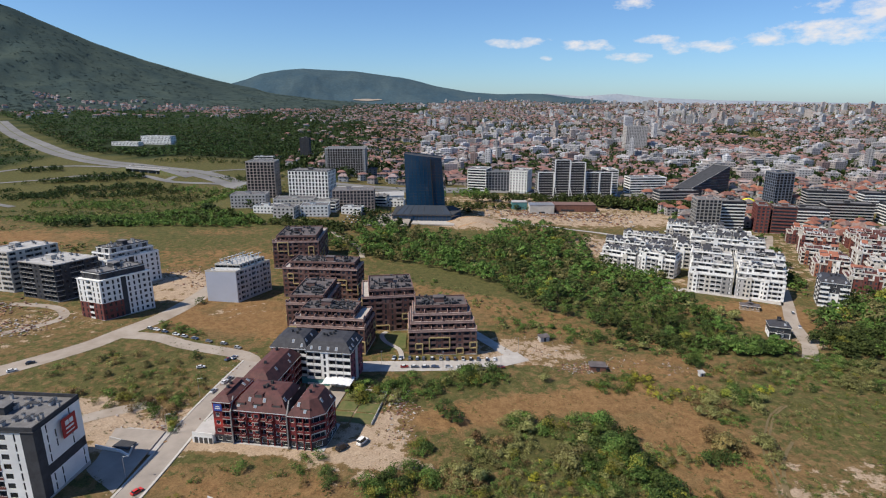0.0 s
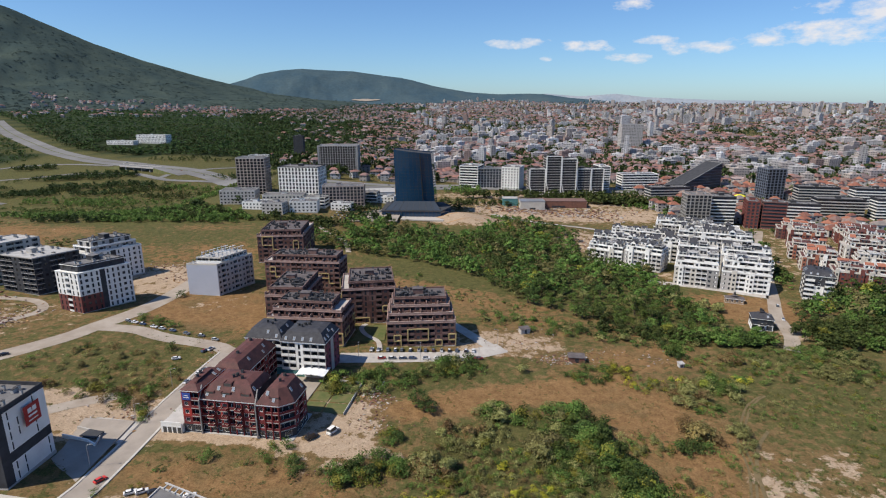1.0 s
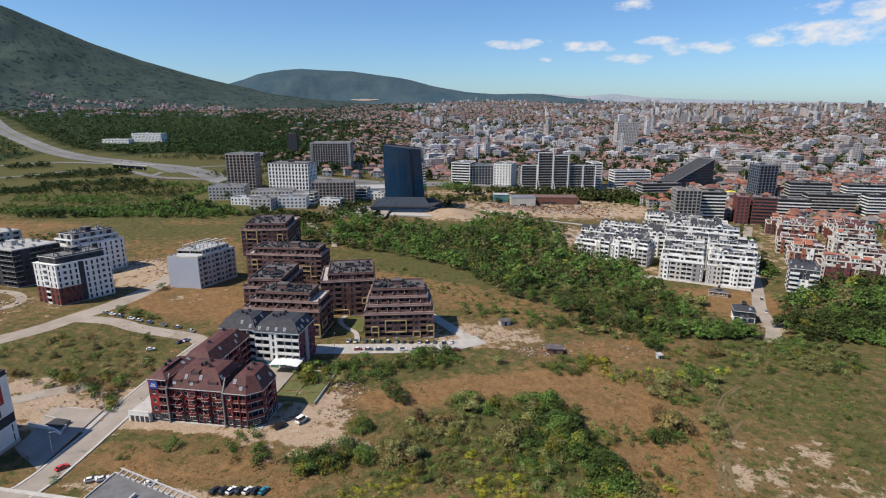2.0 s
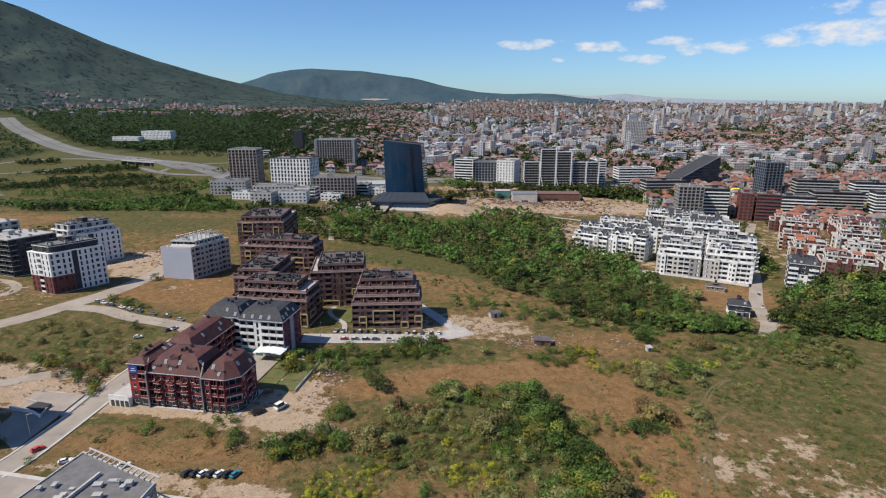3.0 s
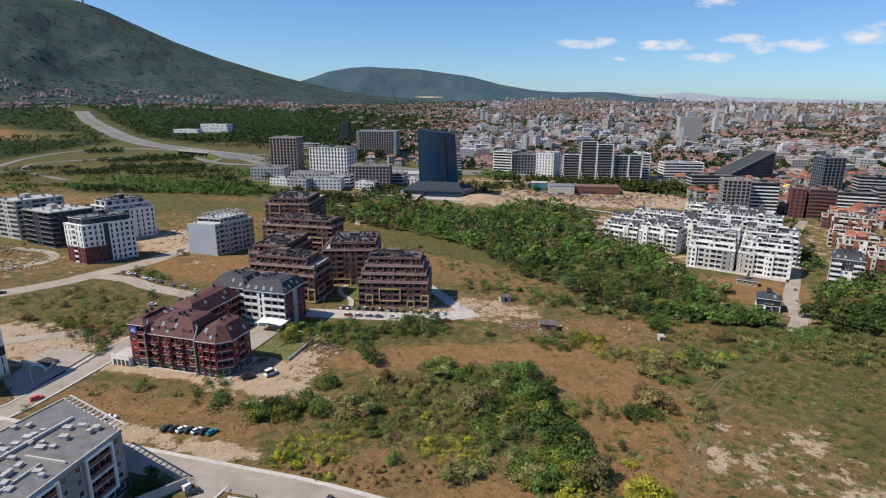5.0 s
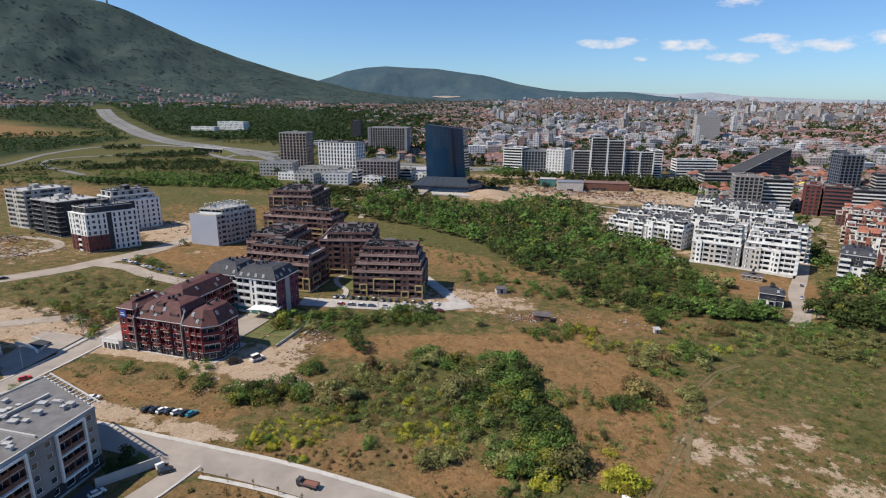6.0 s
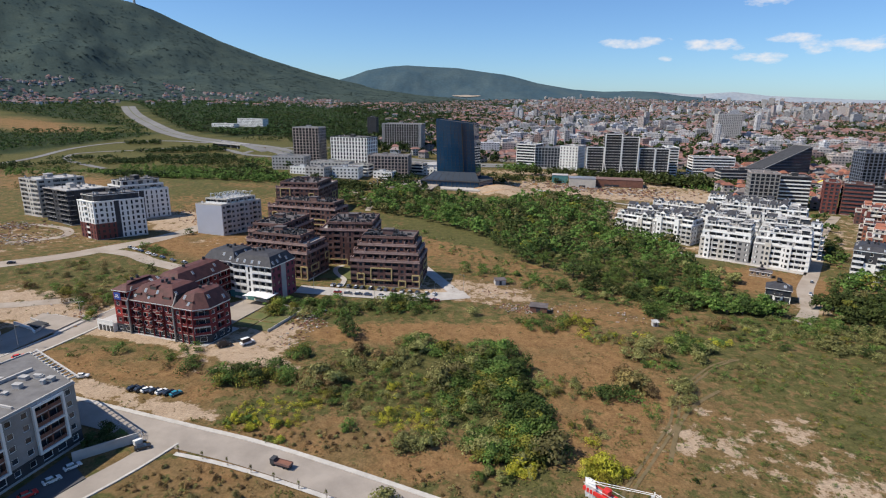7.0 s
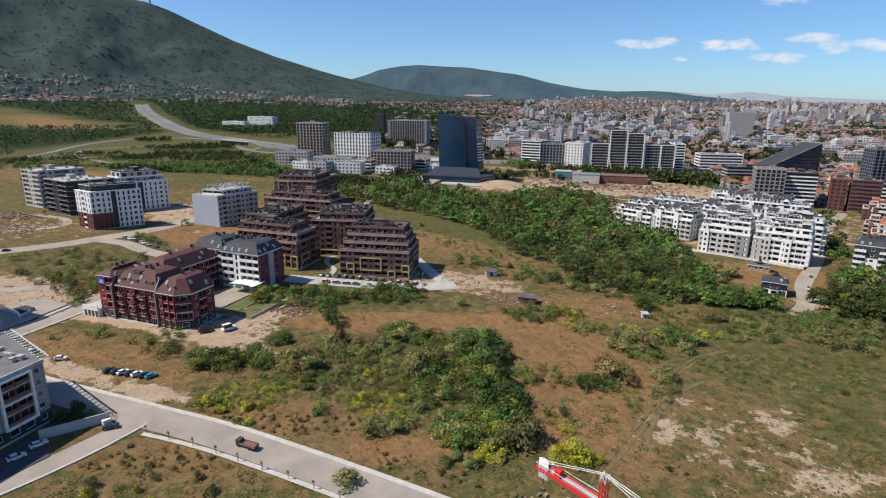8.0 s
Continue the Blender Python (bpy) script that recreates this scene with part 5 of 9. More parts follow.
def near_house():
    poly = [(-70, 82), (-40.2, 78), (-37.4, 110), (-61.5, 121.5)]
    b = building("apartment_house", poly, "grey apartment house with white-framed rust loggias and flat felt roof", "apartment house")
    z = b.location.z
    ox, oy, oz = b.location
    side = "wwddwwddw"
    top = tier(b, poly, z, 5, 3.0, ["grey", "dgrey", "grey", "rust"], {0: "wddwddw", 1: [side.replace("d", "W"), side, side, side, side], 2: "wdwwdw", 3: "wdwdwdw"}, "white", "lgrey", "rust",
               pick=lambda e, f, i, c: 3 if c == "d" else (1 if f == 0 else (2 if i % 3 == 0 else 0)), cornice="lgrey")
    # pale frames round each stack of loggias on the street side
    a, c = Vector((*poly[1], 0)), Vector((*poly[2], 0))
    u = (c - a).normalized()
    out = Vector((u.y, -u.x, 0)) * 0.35
    bw = (c - a).length / len(side)
    for i0 in (2, 6):
        for z0, z1 in ((3.1, 14.6),):
            k = Mesh("white")
            P = lambda s, h: tuple(a + u * s + out + Vector((-ox, -oy, h)))
            k.bar(P(i0 * bw, z0), P(i0 * bw, z1), 0.55), k.bar(P((i0 + 2) * bw, z0), P((i0 + 2) * bw, z1), 0.55)
            k.bar(P(i0 * bw - 0.27, z1), P((i0 + 2) * bw + 0.27, z1), 0.56), k.bar(P(i0 * bw - 0.27, z0), P((i0 + 2) * bw + 0.27, z0), 0.56)
            k.bar(P(i0 * bw, 8.9), P((i0 + 2) * bw, 8.9), 0.4)
            k.ob("loggia_frame", b, "broad pale frame round loggias")
    flat_roof(b, poly, top + 0.28, "lgrey", "bitumen", 0.45, 51, 0, "lgrey", hut=False)
    ridge_wall = Mesh("lgrey")
    ridge_wall.bar((-58 - ox, 84 - oy, top + 0.7 - oz), (-52 - ox, 113 - oy, top + 0.7 - oz), 0.5, 0, 1.0)
    ridge_wall.ob("fire_wall", b)
    for (x0, y0), (x1, y1) in (((-51, 98), (-40.5, 97)), ((-66, 100), (-55.5, 98.6)), ((-47, 81), (-45.5, 96))):
        cross = Mesh("lgrey")
        cross.bar((x0 - ox, y0 - oy, top + 0.6 - oz), (x1 - ox, y1 - oy, top + 0.6 - oz), 0.4, 0, 0.7)
        cross.ob("fire_wall", b)
    # open beams along the street edge of the roof
    for i in range(13):
        k = Mesh("lgrey")
        k.bar((-60 + 1.75 * i - ox, 120.2 - 0.84 * i - oy, top + 0.9 - oz), (-59.6 + 1.75 * i - ox, 122.2 - 0.84 * i - oy, top + 0.9 - oz), 0.3)
        k.ob("beam", b)
    k = Mesh("lgrey")
    k.bar((-60.5 - ox, 122.4 - oy, top + 0.95 - oz), (-37 - ox, 111.4 - oy, top + 0.95 - oz), 0.35)
    k.ob("beam", b, "long pale edge beam")
    q = random.Random(8)
    for i in range(48):
        k = Mesh("lgrey", "gravelroof", "dgrey")
        w, d, h = q.uniform(0.8, 2.0), q.uniform(0.7, 1.5), q.uniform(0.5, 1.1)
        k.box(-w / 2, -d / 2, 0, w / 2, d / 2, h, 0, 1), k.box(-w / 2 - 0.08, -d / 2 - 0.08, h, w / 2 + 0.08, d / 2 + 0.08, h + 0.1, 1)
        x, y = q.uniform(-64, -41.5), q.uniform(82, 110)
        if inside_poly(inset(poly, 1.5), x, y):
            k.ob("roof_fan", b, at=(x - ox, y - oy, top + 0.4 - oz)).rotation_euler = (0, 0, 0.1)


def inside_poly(poly, x, y):
    return all((b[0] - a[0]) * (y - a[1]) - (b[1] - a[1]) * (x - a[0]) > 0 for a, b in zip(poly, poly[1:] + poly[:1]))


near_house()


def gable(b, x, y, z, w, d, h, turn, wall, roof):
    """A gabled dormer: white gable wall with a dark window under a pitched roof running back."""
    ox, oy, oz = b.location
    k = Mesh(wall, "glass", roof)
    k.box(-w / 2, 0, 0, w / 2, d, h)
    k.v += [(-w / 2 - 0.25, -0.3, h), (w / 2 + 0.25, -0.3, h), (0, -0.3, h + w * 0.42), (-w / 2 - 0.25, d, h), (w / 2 + 0.25, d, h), (0, d, h + w * 0.42)]
    n = len(k.v) - 6
    k.f += [(n, n + 1, n + 2), (n + 3, n + 5, n + 4), (n + 1, n + 4, n + 5, n + 2), (n, n + 2, n + 5, n + 3), (n, n + 3, n + 4, n + 1)]
    k.m += [0, 0, 2, 2, 0]
    k.face([(-w * 0.28, -0.04, h * 0.25), (w * 0.28, -0.04, h * 0.25), (w * 0.28, -0.04, h * 0.95), (-w * 0.28, -0.04, h * 0.95)], 1)
    o = k.ob("dormer", b, at=(x - ox, y - oy, z - oz))
    o.rotation_euler = (0, 0, turn)


def roof_jumble(b, poly, z, seed, walls=("white", "lgrey", "offwhite", "grey", "dgrey"), tops=("gravelroof", "lgrey", "roofgrey", "bitumen"), pitched=0.3, roof="roofgrey"):
    """Penthouses, lift huts, shed roofs and open frames crowded on a terraced roof."""
    ox, oy, oz = b.location
    q = random.Random(seed * 13 + 1)
    a, u, v = Vector(poly[0]), Vector(poly[1]) - Vector(poly[0]), Vector(poly[-1]) - Vector(poly[0])
    turn, n = math.atan2(u.y, u.x), max(2, int(u.length / 5.2))
    for i in range(n):
        for j in range(2):
            if q.random() < 0.25:
                continue
            w, d, h = u.length / n * q.uniform(0.5, 0.95), v.length / 2 * q.uniform(0.5, 0.85), q.uniform(1.4, 3.0)
            p = a + u * ((i + 0.5) / n) + v * ((j + 0.5) / 2)
            wall = q.choice(walls)
            k = Mesh(wall, q.choice(tops), "glass", roof, "white")
            k.box(-w / 2, -d / 2, 0, w / 2, d / 2, h, 0, 1)
            for e in range(max(1, int(w / 2))):
                x = -w / 2 + (e + 0.5) * w / max(1, int(w / 2))
                k.box(x - 0.55, -d / 2 - 0.04, 0.4, x + 0.55, -d / 2 + 0.02, h - 0.35, 2)
            if q.random() < pitched:
                k.v += [(-w / 2 - 0.3, -d / 2 - 0.3, h), (w / 2 + 0.3, -d / 2 - 0.3, h), (w / 2 + 0.3, d / 2 + 0.3, h), (-w / 2 - 0.3, d / 2 + 0.3, h), (-w / 2 - 0.3, 0.1, h + d * 0.3), (w / 2 + 0.3, 0.1, h + d * 0.3)]
                m = len(k.v) - 6
                k.f += [(m, m + 1, m + 5, m + 4), (m + 2, m + 3, m + 4, m + 5), (m + 1, m + 2, m + 5), (m + 3, m, m + 4)]
                k.m += [3, 3, 4, 4]
            else:
                k.box(-w / 2 - 0.3, -d / 2 - 0.5, h, w / 2 + 0.3, d / 2 + 0.2, h + 0.22, 4, 1)
                if q.random() < 0.5:
                    k.box(-0.7, -0.5, h + 0.2, 0.8, 0.6, h + q.uniform(0.8, 1.6), 0, 1)
            k.ob("penthouse", b, at=(p.x - ox, p.y - oy, z - oz)).rotation_euler = (0, 0, turn)
        if i % 2:
            continue
        k = Mesh("white")
        w, d = u.length / n * 0.8, min(2.4, v.length * 0.2)
        for x in (-w / 2, w / 2):
            k.bar((x, -d, 0), (x, -d, 2.3), 0.18), k.bar((x, -d, 2.3), (x, d, 2.3), 0.18)
        k.bar((-w / 2, -d, 2.3), (w / 2, -d, 2.3), 0.2)
        p = a + u * ((i + 0.5) / n) + v * 0.12
        k.ob("pergola", b, at=(p.x - ox, p.y - oy, z - oz)).rotation_euler = (0, 0, turn)


def white_complex(poly, floors, label, seed, setback, tops=2, joined=True, gables=3):
    b = building("apartment_block", poly, label, "apartment block", "white terraced apartment blocks")
    z = b.location.z
    n = max(4, int((Vector(poly[1]) - Vector(poly[0])).length / 3.2))
    m = max(4, int((Vector(poly[2]) - Vector(poly[1])).length / 3.4))
    rnd = random.Random(seed)
    row = ""
    while len(row) < n:
        row += rnd.choice(("wddd", "wdd", "lddd", "sdd", "w", "dddw"))
    row = row[:n]
    col = "".join(rnd.choice("wddwb") for _ in range(m))
    tone = [rnd.choice((0, 0, 1, 2, 3)) for _ in range(40)]
    pick = lambda e, f, i, c: 0 if c in "db" else tone[(i // 2 + e * 7) % 40]
    top = tier(b, poly, z, floors, 2.95, ["white", "offwhite", "grey", "lgrey"], {0: row, 1: col, 2: row, 3: col}, "dgrey", "white", "lgrey" if seed % 2 else "white", pick=pick, cornice="lgrey", joined=joined, depth=1.8)
    # stair towers and bays stand out from the front and break its top line
    a, c = Vector(poly[0]), Vector(poly[1])
    u = (c - a).normalized()
    turn = math.atan2(u.y, u.x)
    out = Vector((u.y, -u.x))
    for q in range(max(1, int((c - a).length / 13))):
        s0 = (q + 0.5) * 13 + rnd.uniform(-3, 3)
        if s0 + 2 > (c - a).length:
            continue
        k = Mesh(rnd.choice(("white", "white", "offwhite")), "glass", "lgrey")
        hh = floors * 2.95 + rnd.choice((1.6, 2.8, 3.6))
        k.box(-1.5, -0.9, 0, 1.5, 0.4, hh, 0, 2)
        for f in range(floors):
            k.box(-0.6, -0.94, f * 2.95 + 0.9, 0.6, -0.9, f * 2.95 + 2.4, 1)
        p = a + u * s0
        k.ob("stair_bay", b, at=(p.x - b.location.x, p.y - b.location.y, 0)).rotation_euler = (0, 0, turn)
    for k in range(tops):
        flat_roof(b, poly, top + 0.28, "white", "gravelroof", 0.8, seed, 8 if k else 12, "lgrey", hut=False)
        poly = inset(poly, [setback, 0.5, 1.0, 0.5])
        row2, col2 = row[: max(3, n - 1 - k)], col[: max(3, m - 1 - k)]
        top = tier(b, poly, top + 0.3, 1, 2.9, ["lgrey", "white", "grey"], {0: row2.replace("b", "W"), 1: col2.replace("b", "w"), 2: row2.replace("b", "w"), 3: col2.replace("b", "w")}, "dgrey", "white", "white", pick=lambda e, f, i, c: (i + seed + k) % 3, cornice="white", joined=joined)
    flat_roof(b, poly, top + 0.28, "white", "gravelroof", 0.7, seed + 3, 6, "lgrey", hut=False)
    roof_jumble(b, poly, top + 0.4, seed, pitched=0.75 if gables > 1 else 0.2)
    a, c = Vector(poly[0]), Vector(poly[1])
    for q in range(gables):
        p = a + (c - a) * ((q + 0.5 + rnd.uniform(-0.2, 0.2)) / gables)
        gable(b, p.x, p.y, top + 0.2, rnd.uniform(3.2, 4.6), 4.0, 2.1, turn, "white", "roofgrey")


WC = "white terraced apartment block with long balconies and"
white_complex(quad(160, 347, 26, 20, -25), 4, f"{WC} a grey roof", 61, 2.2, 2, False, 0)
white_complex(quad(185, 335, 27, 20, -25), 4, f"{WC} glass corner", 62, 2.0, 2, False, 1)
white_complex(quad(173, 376, 26, 18, -25), 5, f"{WC} stepped roof terraces", 63, 2.2, 1, True, 0)
white_complex(quad(198, 364, 30, 18, -25), 5, f"{WC} a pale penthouse", 64, 2.4, 1, True, 0)
white_complex(quad(186, 408, 50, 18, -25), 6, f"{WC} rounded roof windows", 65, 2.2, 1, True, 2)
white_complex(quad(118, 404, 26, 18, -35), 3, f"{WC} grey mansard", 66, 2.4, 1, True, 2)
white_complex(quad(140, 387, 26, 17, -38), 4, f"{WC} grey slate mansard", 67, 2.2, 1, True, 2)
white_complex(quad(128, 430, 50, 18, -30), 3, f"{WC} many small gables", 68, 2.4, 1, True, 4)
white_complex(quad(172, 400, 14, 24, -25), 4, f"{WC} a narrow front", 69, 2.2, 1)
white_complex(quad(150, 455, 44, 16, -30), 3, f"{WC} weathered gables", 70, 2.2, 1, True, 3)
white_complex(quad(205, 440, 40, 16, -25), 5, f"{WC} dark roof windows", 71, 2.2, 1, True, 1)
white_complex(quad(195, 475, 46, 16, -22), 4, f"{WC} pale walls", 73, 2.2, 1, True, 2)


def grey_house():
    poly = quad(227, 319, 15, 18, -27)
    b = building("apartment_house", poly, "charcoal apartment house with white balcony bands", "apartment house")
    top = tier(b, poly, b.location.z, 5, 2.9, ["dgrey", "white"], {0: "bwb", 1: "wdwdw", 2: "bwb", 3: "wdwdw"}, "white", "white", "white", pick=lambda e, f, i, c: 1 if c == "w" and e == 0 and f in (1, 2) else 0, cornice="white")
    mansard(b, poly, top + 0.28, 2.2, 2.0, "roofgrey", None, 0.4, 7)
    poly = quad(171, 272, 10, 9, -20)
    h = building("house", poly, "small family house with dark hip roof and white walls", "house")
    top = tier(h, poly, h.location.z, 2, 2.9, ["white", "dgrey"], {0: "gbg", 1: "ww", 2: "www", 3: "ww"}, "dgrey", "white", "dgrey", pick=lambda e, f, i, c: 1 if f == 1 else 0)
    mansard(h, poly, top, 2.4, 3.5, "roofgrey", None, 0.2, 8)
    poly = quad(177, 312, 10, 5, -22)
    s = building("shed", poly, "low brown timber shed with a dark roof", "shed")
    top = tier(s, poly, s.location.z, 1, 2.6, ["wood"], {0: "swws"}, "white", "white", "white")
    mansard(s, poly, top, 1.2, 2.4, "bitumen2", None, 0.0, 9)


grey_house()


def brick_block(poly, floors, label, seed):
    b = building("apartment_block", poly, label, "apartment block", "red brick apartment blocks")
    n = max(4, int((Vector(poly[1]) - Vector(poly[0])).length / 3.6))
    rnd = random.Random(seed)
    row, col = "".join(rnd.choice(("dd", "w", "dw", "wl")) for _ in range(n))[:n], "".join(rnd.choice("wdwd") for _ in range(4))
    tone = [rnd.choice((0, 0, 1, 0, 2, 0, 3)) for _ in range(30)]
    pick = lambda e, f, i, c: tone[(i + e * 7) % 30]
    walls = [rnd.choice(("redbrick", "redbrick", "roofred")), "offwhite", "brown", "white"]
    top = tier(b, poly, b.location.z, floors, 2.95, walls, {0: row, 1: col, 2: row, 3: col}, "white", "offwhite", rnd.choice(("redbrick", "offwhite")), pick=pick, cornice="offwhite", joined=True)
    flat_roof(b, poly, top + 0.28, "offwhite", rnd.choice(("paving", "roofred")), 0.8, seed, 3, "redbrick", hut=False)
    up = inset(poly, [rnd.uniform(1.5, 3), rnd.uniform(1, 4), 1.0, rnd.uniform(1, 4)])
    top = tier(b, up, top + 0.3, 1, 2.8, walls, {0: row[:-1], 1: col, 2: row[:-1], 3: col}, "white", "offwhite", "white", pick=lambda e, f, i, c: (i + seed) % 4, cornice="offwhite", joined=True)
    flat_roof(b, up, top + 0.28, "offwhite", "roofred", 0.5, seed, 3, "redbrick", hut=False)
    roof_jumble(b, up, top + 0.4, seed, ("redbrick", "offwhite", "white", "terracotta", "brown"), ("roofred", "terracotta", "gravelroof", "paving"), 0.5, rnd.choice(("roofred", "terracotta")))
    a, c = Vector(poly[0]), Vector(poly[1])
    u = (c - a).normalized()
    turn = math.atan2(u.y, u.x)
    for i in range(int((c - a).length / 6)):
        k = Mesh(rnd.choice(("offwhite", "white", "redbrick", "terracotta")), "glass", "lgrey")
        hh = floors * 2.95 + rnd.choice((0.8, 2.4, 3.6))
        k.box(-1.1, -0.8, 0, 1.1, 0.3, hh, 0, 2)
        for f in range(floors):
            k.box(-0.5, -0.84, f * 2.95 + 0.8, 0.5, -0.8, f * 2.95 + 2.3, 1)
        p = a + u * (i * 6 + rnd.uniform(1.5, 4.5))
        k.ob("stair_bay", b, at=(p.x - b.location.x, p.y - b.location.y, 0)).rotation_euler = (0, 0, turn)


M["terracotta"] = mat("terracotta_tiles", (0.34, 0.13, 0.08), (0.25, 0.1, 0.065), 0.3, rough=0.8, fine=0.22)
rb = random.Random(77)
for i, (x, y) in enumerate([(262, 345), (296, 335), (330, 322), (262, 378), (292, 366), (324, 352), (272, 408), (304, 395), (340, 380), (290, 440), (325, 425), (360, 408), (300, 472), (340, 455), (380, 438)]):
    brick_block(quad(x, y, rb.uniform(25, 31), rb.uniform(15, 19), -24 + rb.uniform(-3, 3)), rb.choice((3, 3, 4)), "red brick apartment block with cream balconies and brown-red roof", 80 + i)

# ---- offices and towers round the motorway ----
def glass_tower():
    """A dark blue glass tower with a bowed front and slanting top on a broad glass podium."""
    base = (-36, 545)
    z = gz(-15, 560)
    b = thing("office_tower", (*base, z), "dark blue mirrored glass tower with a slanting top on a podium", "office tower")
    width, depth, n, floors, fh = 36.0, 24.0, 10, 17, 3.1
    def edge_pts(f):
        t = f / floors
        lean = 1.5 * t
        w = width + 2.5 * (1 - t)
        front = [(-lean + w * i / n, -3.2 * math.sin(math.pi * i / n)) for i in range(n + 1)]
        return front + [(w - lean + 2, depth), (-lean - 1, depth)]
    bands, frames = Mesh("blueglass", "dgrey"), Mesh("dgrey")
    rings = [edge_pts(f) for f in range(floors + 1)]
    m = len(rings[0])
    def top_z(x):
        return 4.0 * (1 - x / width)
    for f in range(floors):
        a, c = rings[f], rings[f + 1]
        for i in range(m):
            j = (i + 1) % m
            z0, z1 = 6 + f * fh, 6 + (f + 1) * fh
            zs = [z0, z0, z1, z1]
            if f == floors - 1:
                zs[2], zs[3] = z1 + top_z(c[j][0]), z1 + top_z(c[i][0])
            g = 0.12
            bands.face([(*a[i], zs[0] + g), (*a[j], zs[1] + g), (*c[j], zs[2]), (*c[i], zs[3])], 0)
            bands.face([(a[i][0] * 0.999, a[i][1], zs[0]), (a[j][0], a[j][1], zs[1]), (*a[j], zs[1] + g), (*a[i], zs[0] + g)], 1)
        for i in range(0, n + 1):
            p, q = a[i], c[i]
            zt = 6 + (f + 1) * fh + (top_z(q[0]) if f == floors - 1 else 0)
            frames.bar((p[0], p[1] - 0.03, 6 + f * fh), (q[0], q[1] - 0.03, zt), 0.14)
    last = rings[-1]
    bands.face([(*p, 6 + floors * fh + top_z(p[0]) - 0.8) for p in last], 1)
    bands.ob("glazing", b)
    frames.ob("mullions", b)
    slot = Mesh("black")
    slot.bar((*rings[0][7], 6), (*rings[-1][7], 6 + floors * fh), 1.4, 0, 0.7)
    slot.ob("dark_slot", b)
    pod = Mesh("blueglass", "dgrey", "dgrey")
    loc = [(-13, -16), (44, -20), (54, 6), (46, 30), (-12, 30)]
    pod.prism(loc, -1.5, 5.6, 0, 1)
    pod.prism(inset(loc, -0.5), 5.6, 6.4, 2, 1)
    for i in range(16):
        t = i / 15
        pod.box(-12 + 55 * t, -16.8 - 4 * t, 0, -11.7 + 55 * t, -16.4 - 4 * t, 5.6, 2)
    pod.ob("podium", b)
    can = Mesh("glass", "dgrey")
    can.face([(-2, -4, 13.5), (38, -6, 13.5), (44, -18, 6.6), (-10, -15, 6.6)], 0)
    skirt = can.ob("glass_skirt", b)
    for i in range(9):
        t, rib = i / 8, Mesh("dgrey")
        rib.bar((-2 + 40 * t, -4 - 2 * t, 13.6), (-10 + 54 * t, -15 - 3 * t, 6.7), 0.3)
        rib.ob("rib", skirt)


glass_tower()


def slab_office(x, y, w, d, turn, floors, label, wall, style, fh=3.3, outline=None, seed=1, rail="white", top=None, group=""):
    """Office or flat block with every window in a real opening, set in joined storeys."""
    poly = quad(x, y, w, d, turn)
    b = building("office_block", poly, label, "office block", group)
    n, m = max(3, int(w / 3.4)), max(2, int(d / 4.0))
    z = far_tier(b, poly, b.location.z, floors, fh, wall, style, n, m, rail)
    flat_roof(b, poly, z, top or wall, "bitumen", 0.9, seed, 6, "lgrey")
    if outline:
        ox, oy, oz = b.location
        k = Mesh(outline)
        c, s = math.cos(radians(turn)), math.sin(radians(turn))
        def Q(u, h):
            return (x + u * c + s * 0.5 - ox, y + u * s - c * 0.5 - oy, h)
        H = floors * fh
        lean = w * 0.22
        k.bar(Q(-0.2, H * 0.35), Q(-0.2, H + 0.6), 1.2), k.bar(Q(w + 0.2, 0), Q(w + 0.2, H + 0.6), 1.2)
        k.bar(Q(0, H + 0.6), Q(w, H + 0.6), 0.9), k.bar(Q(-0.2, H * 0.35), Q(lean, 0), 0.9)
        k.ob("white_outline", b)
    return b


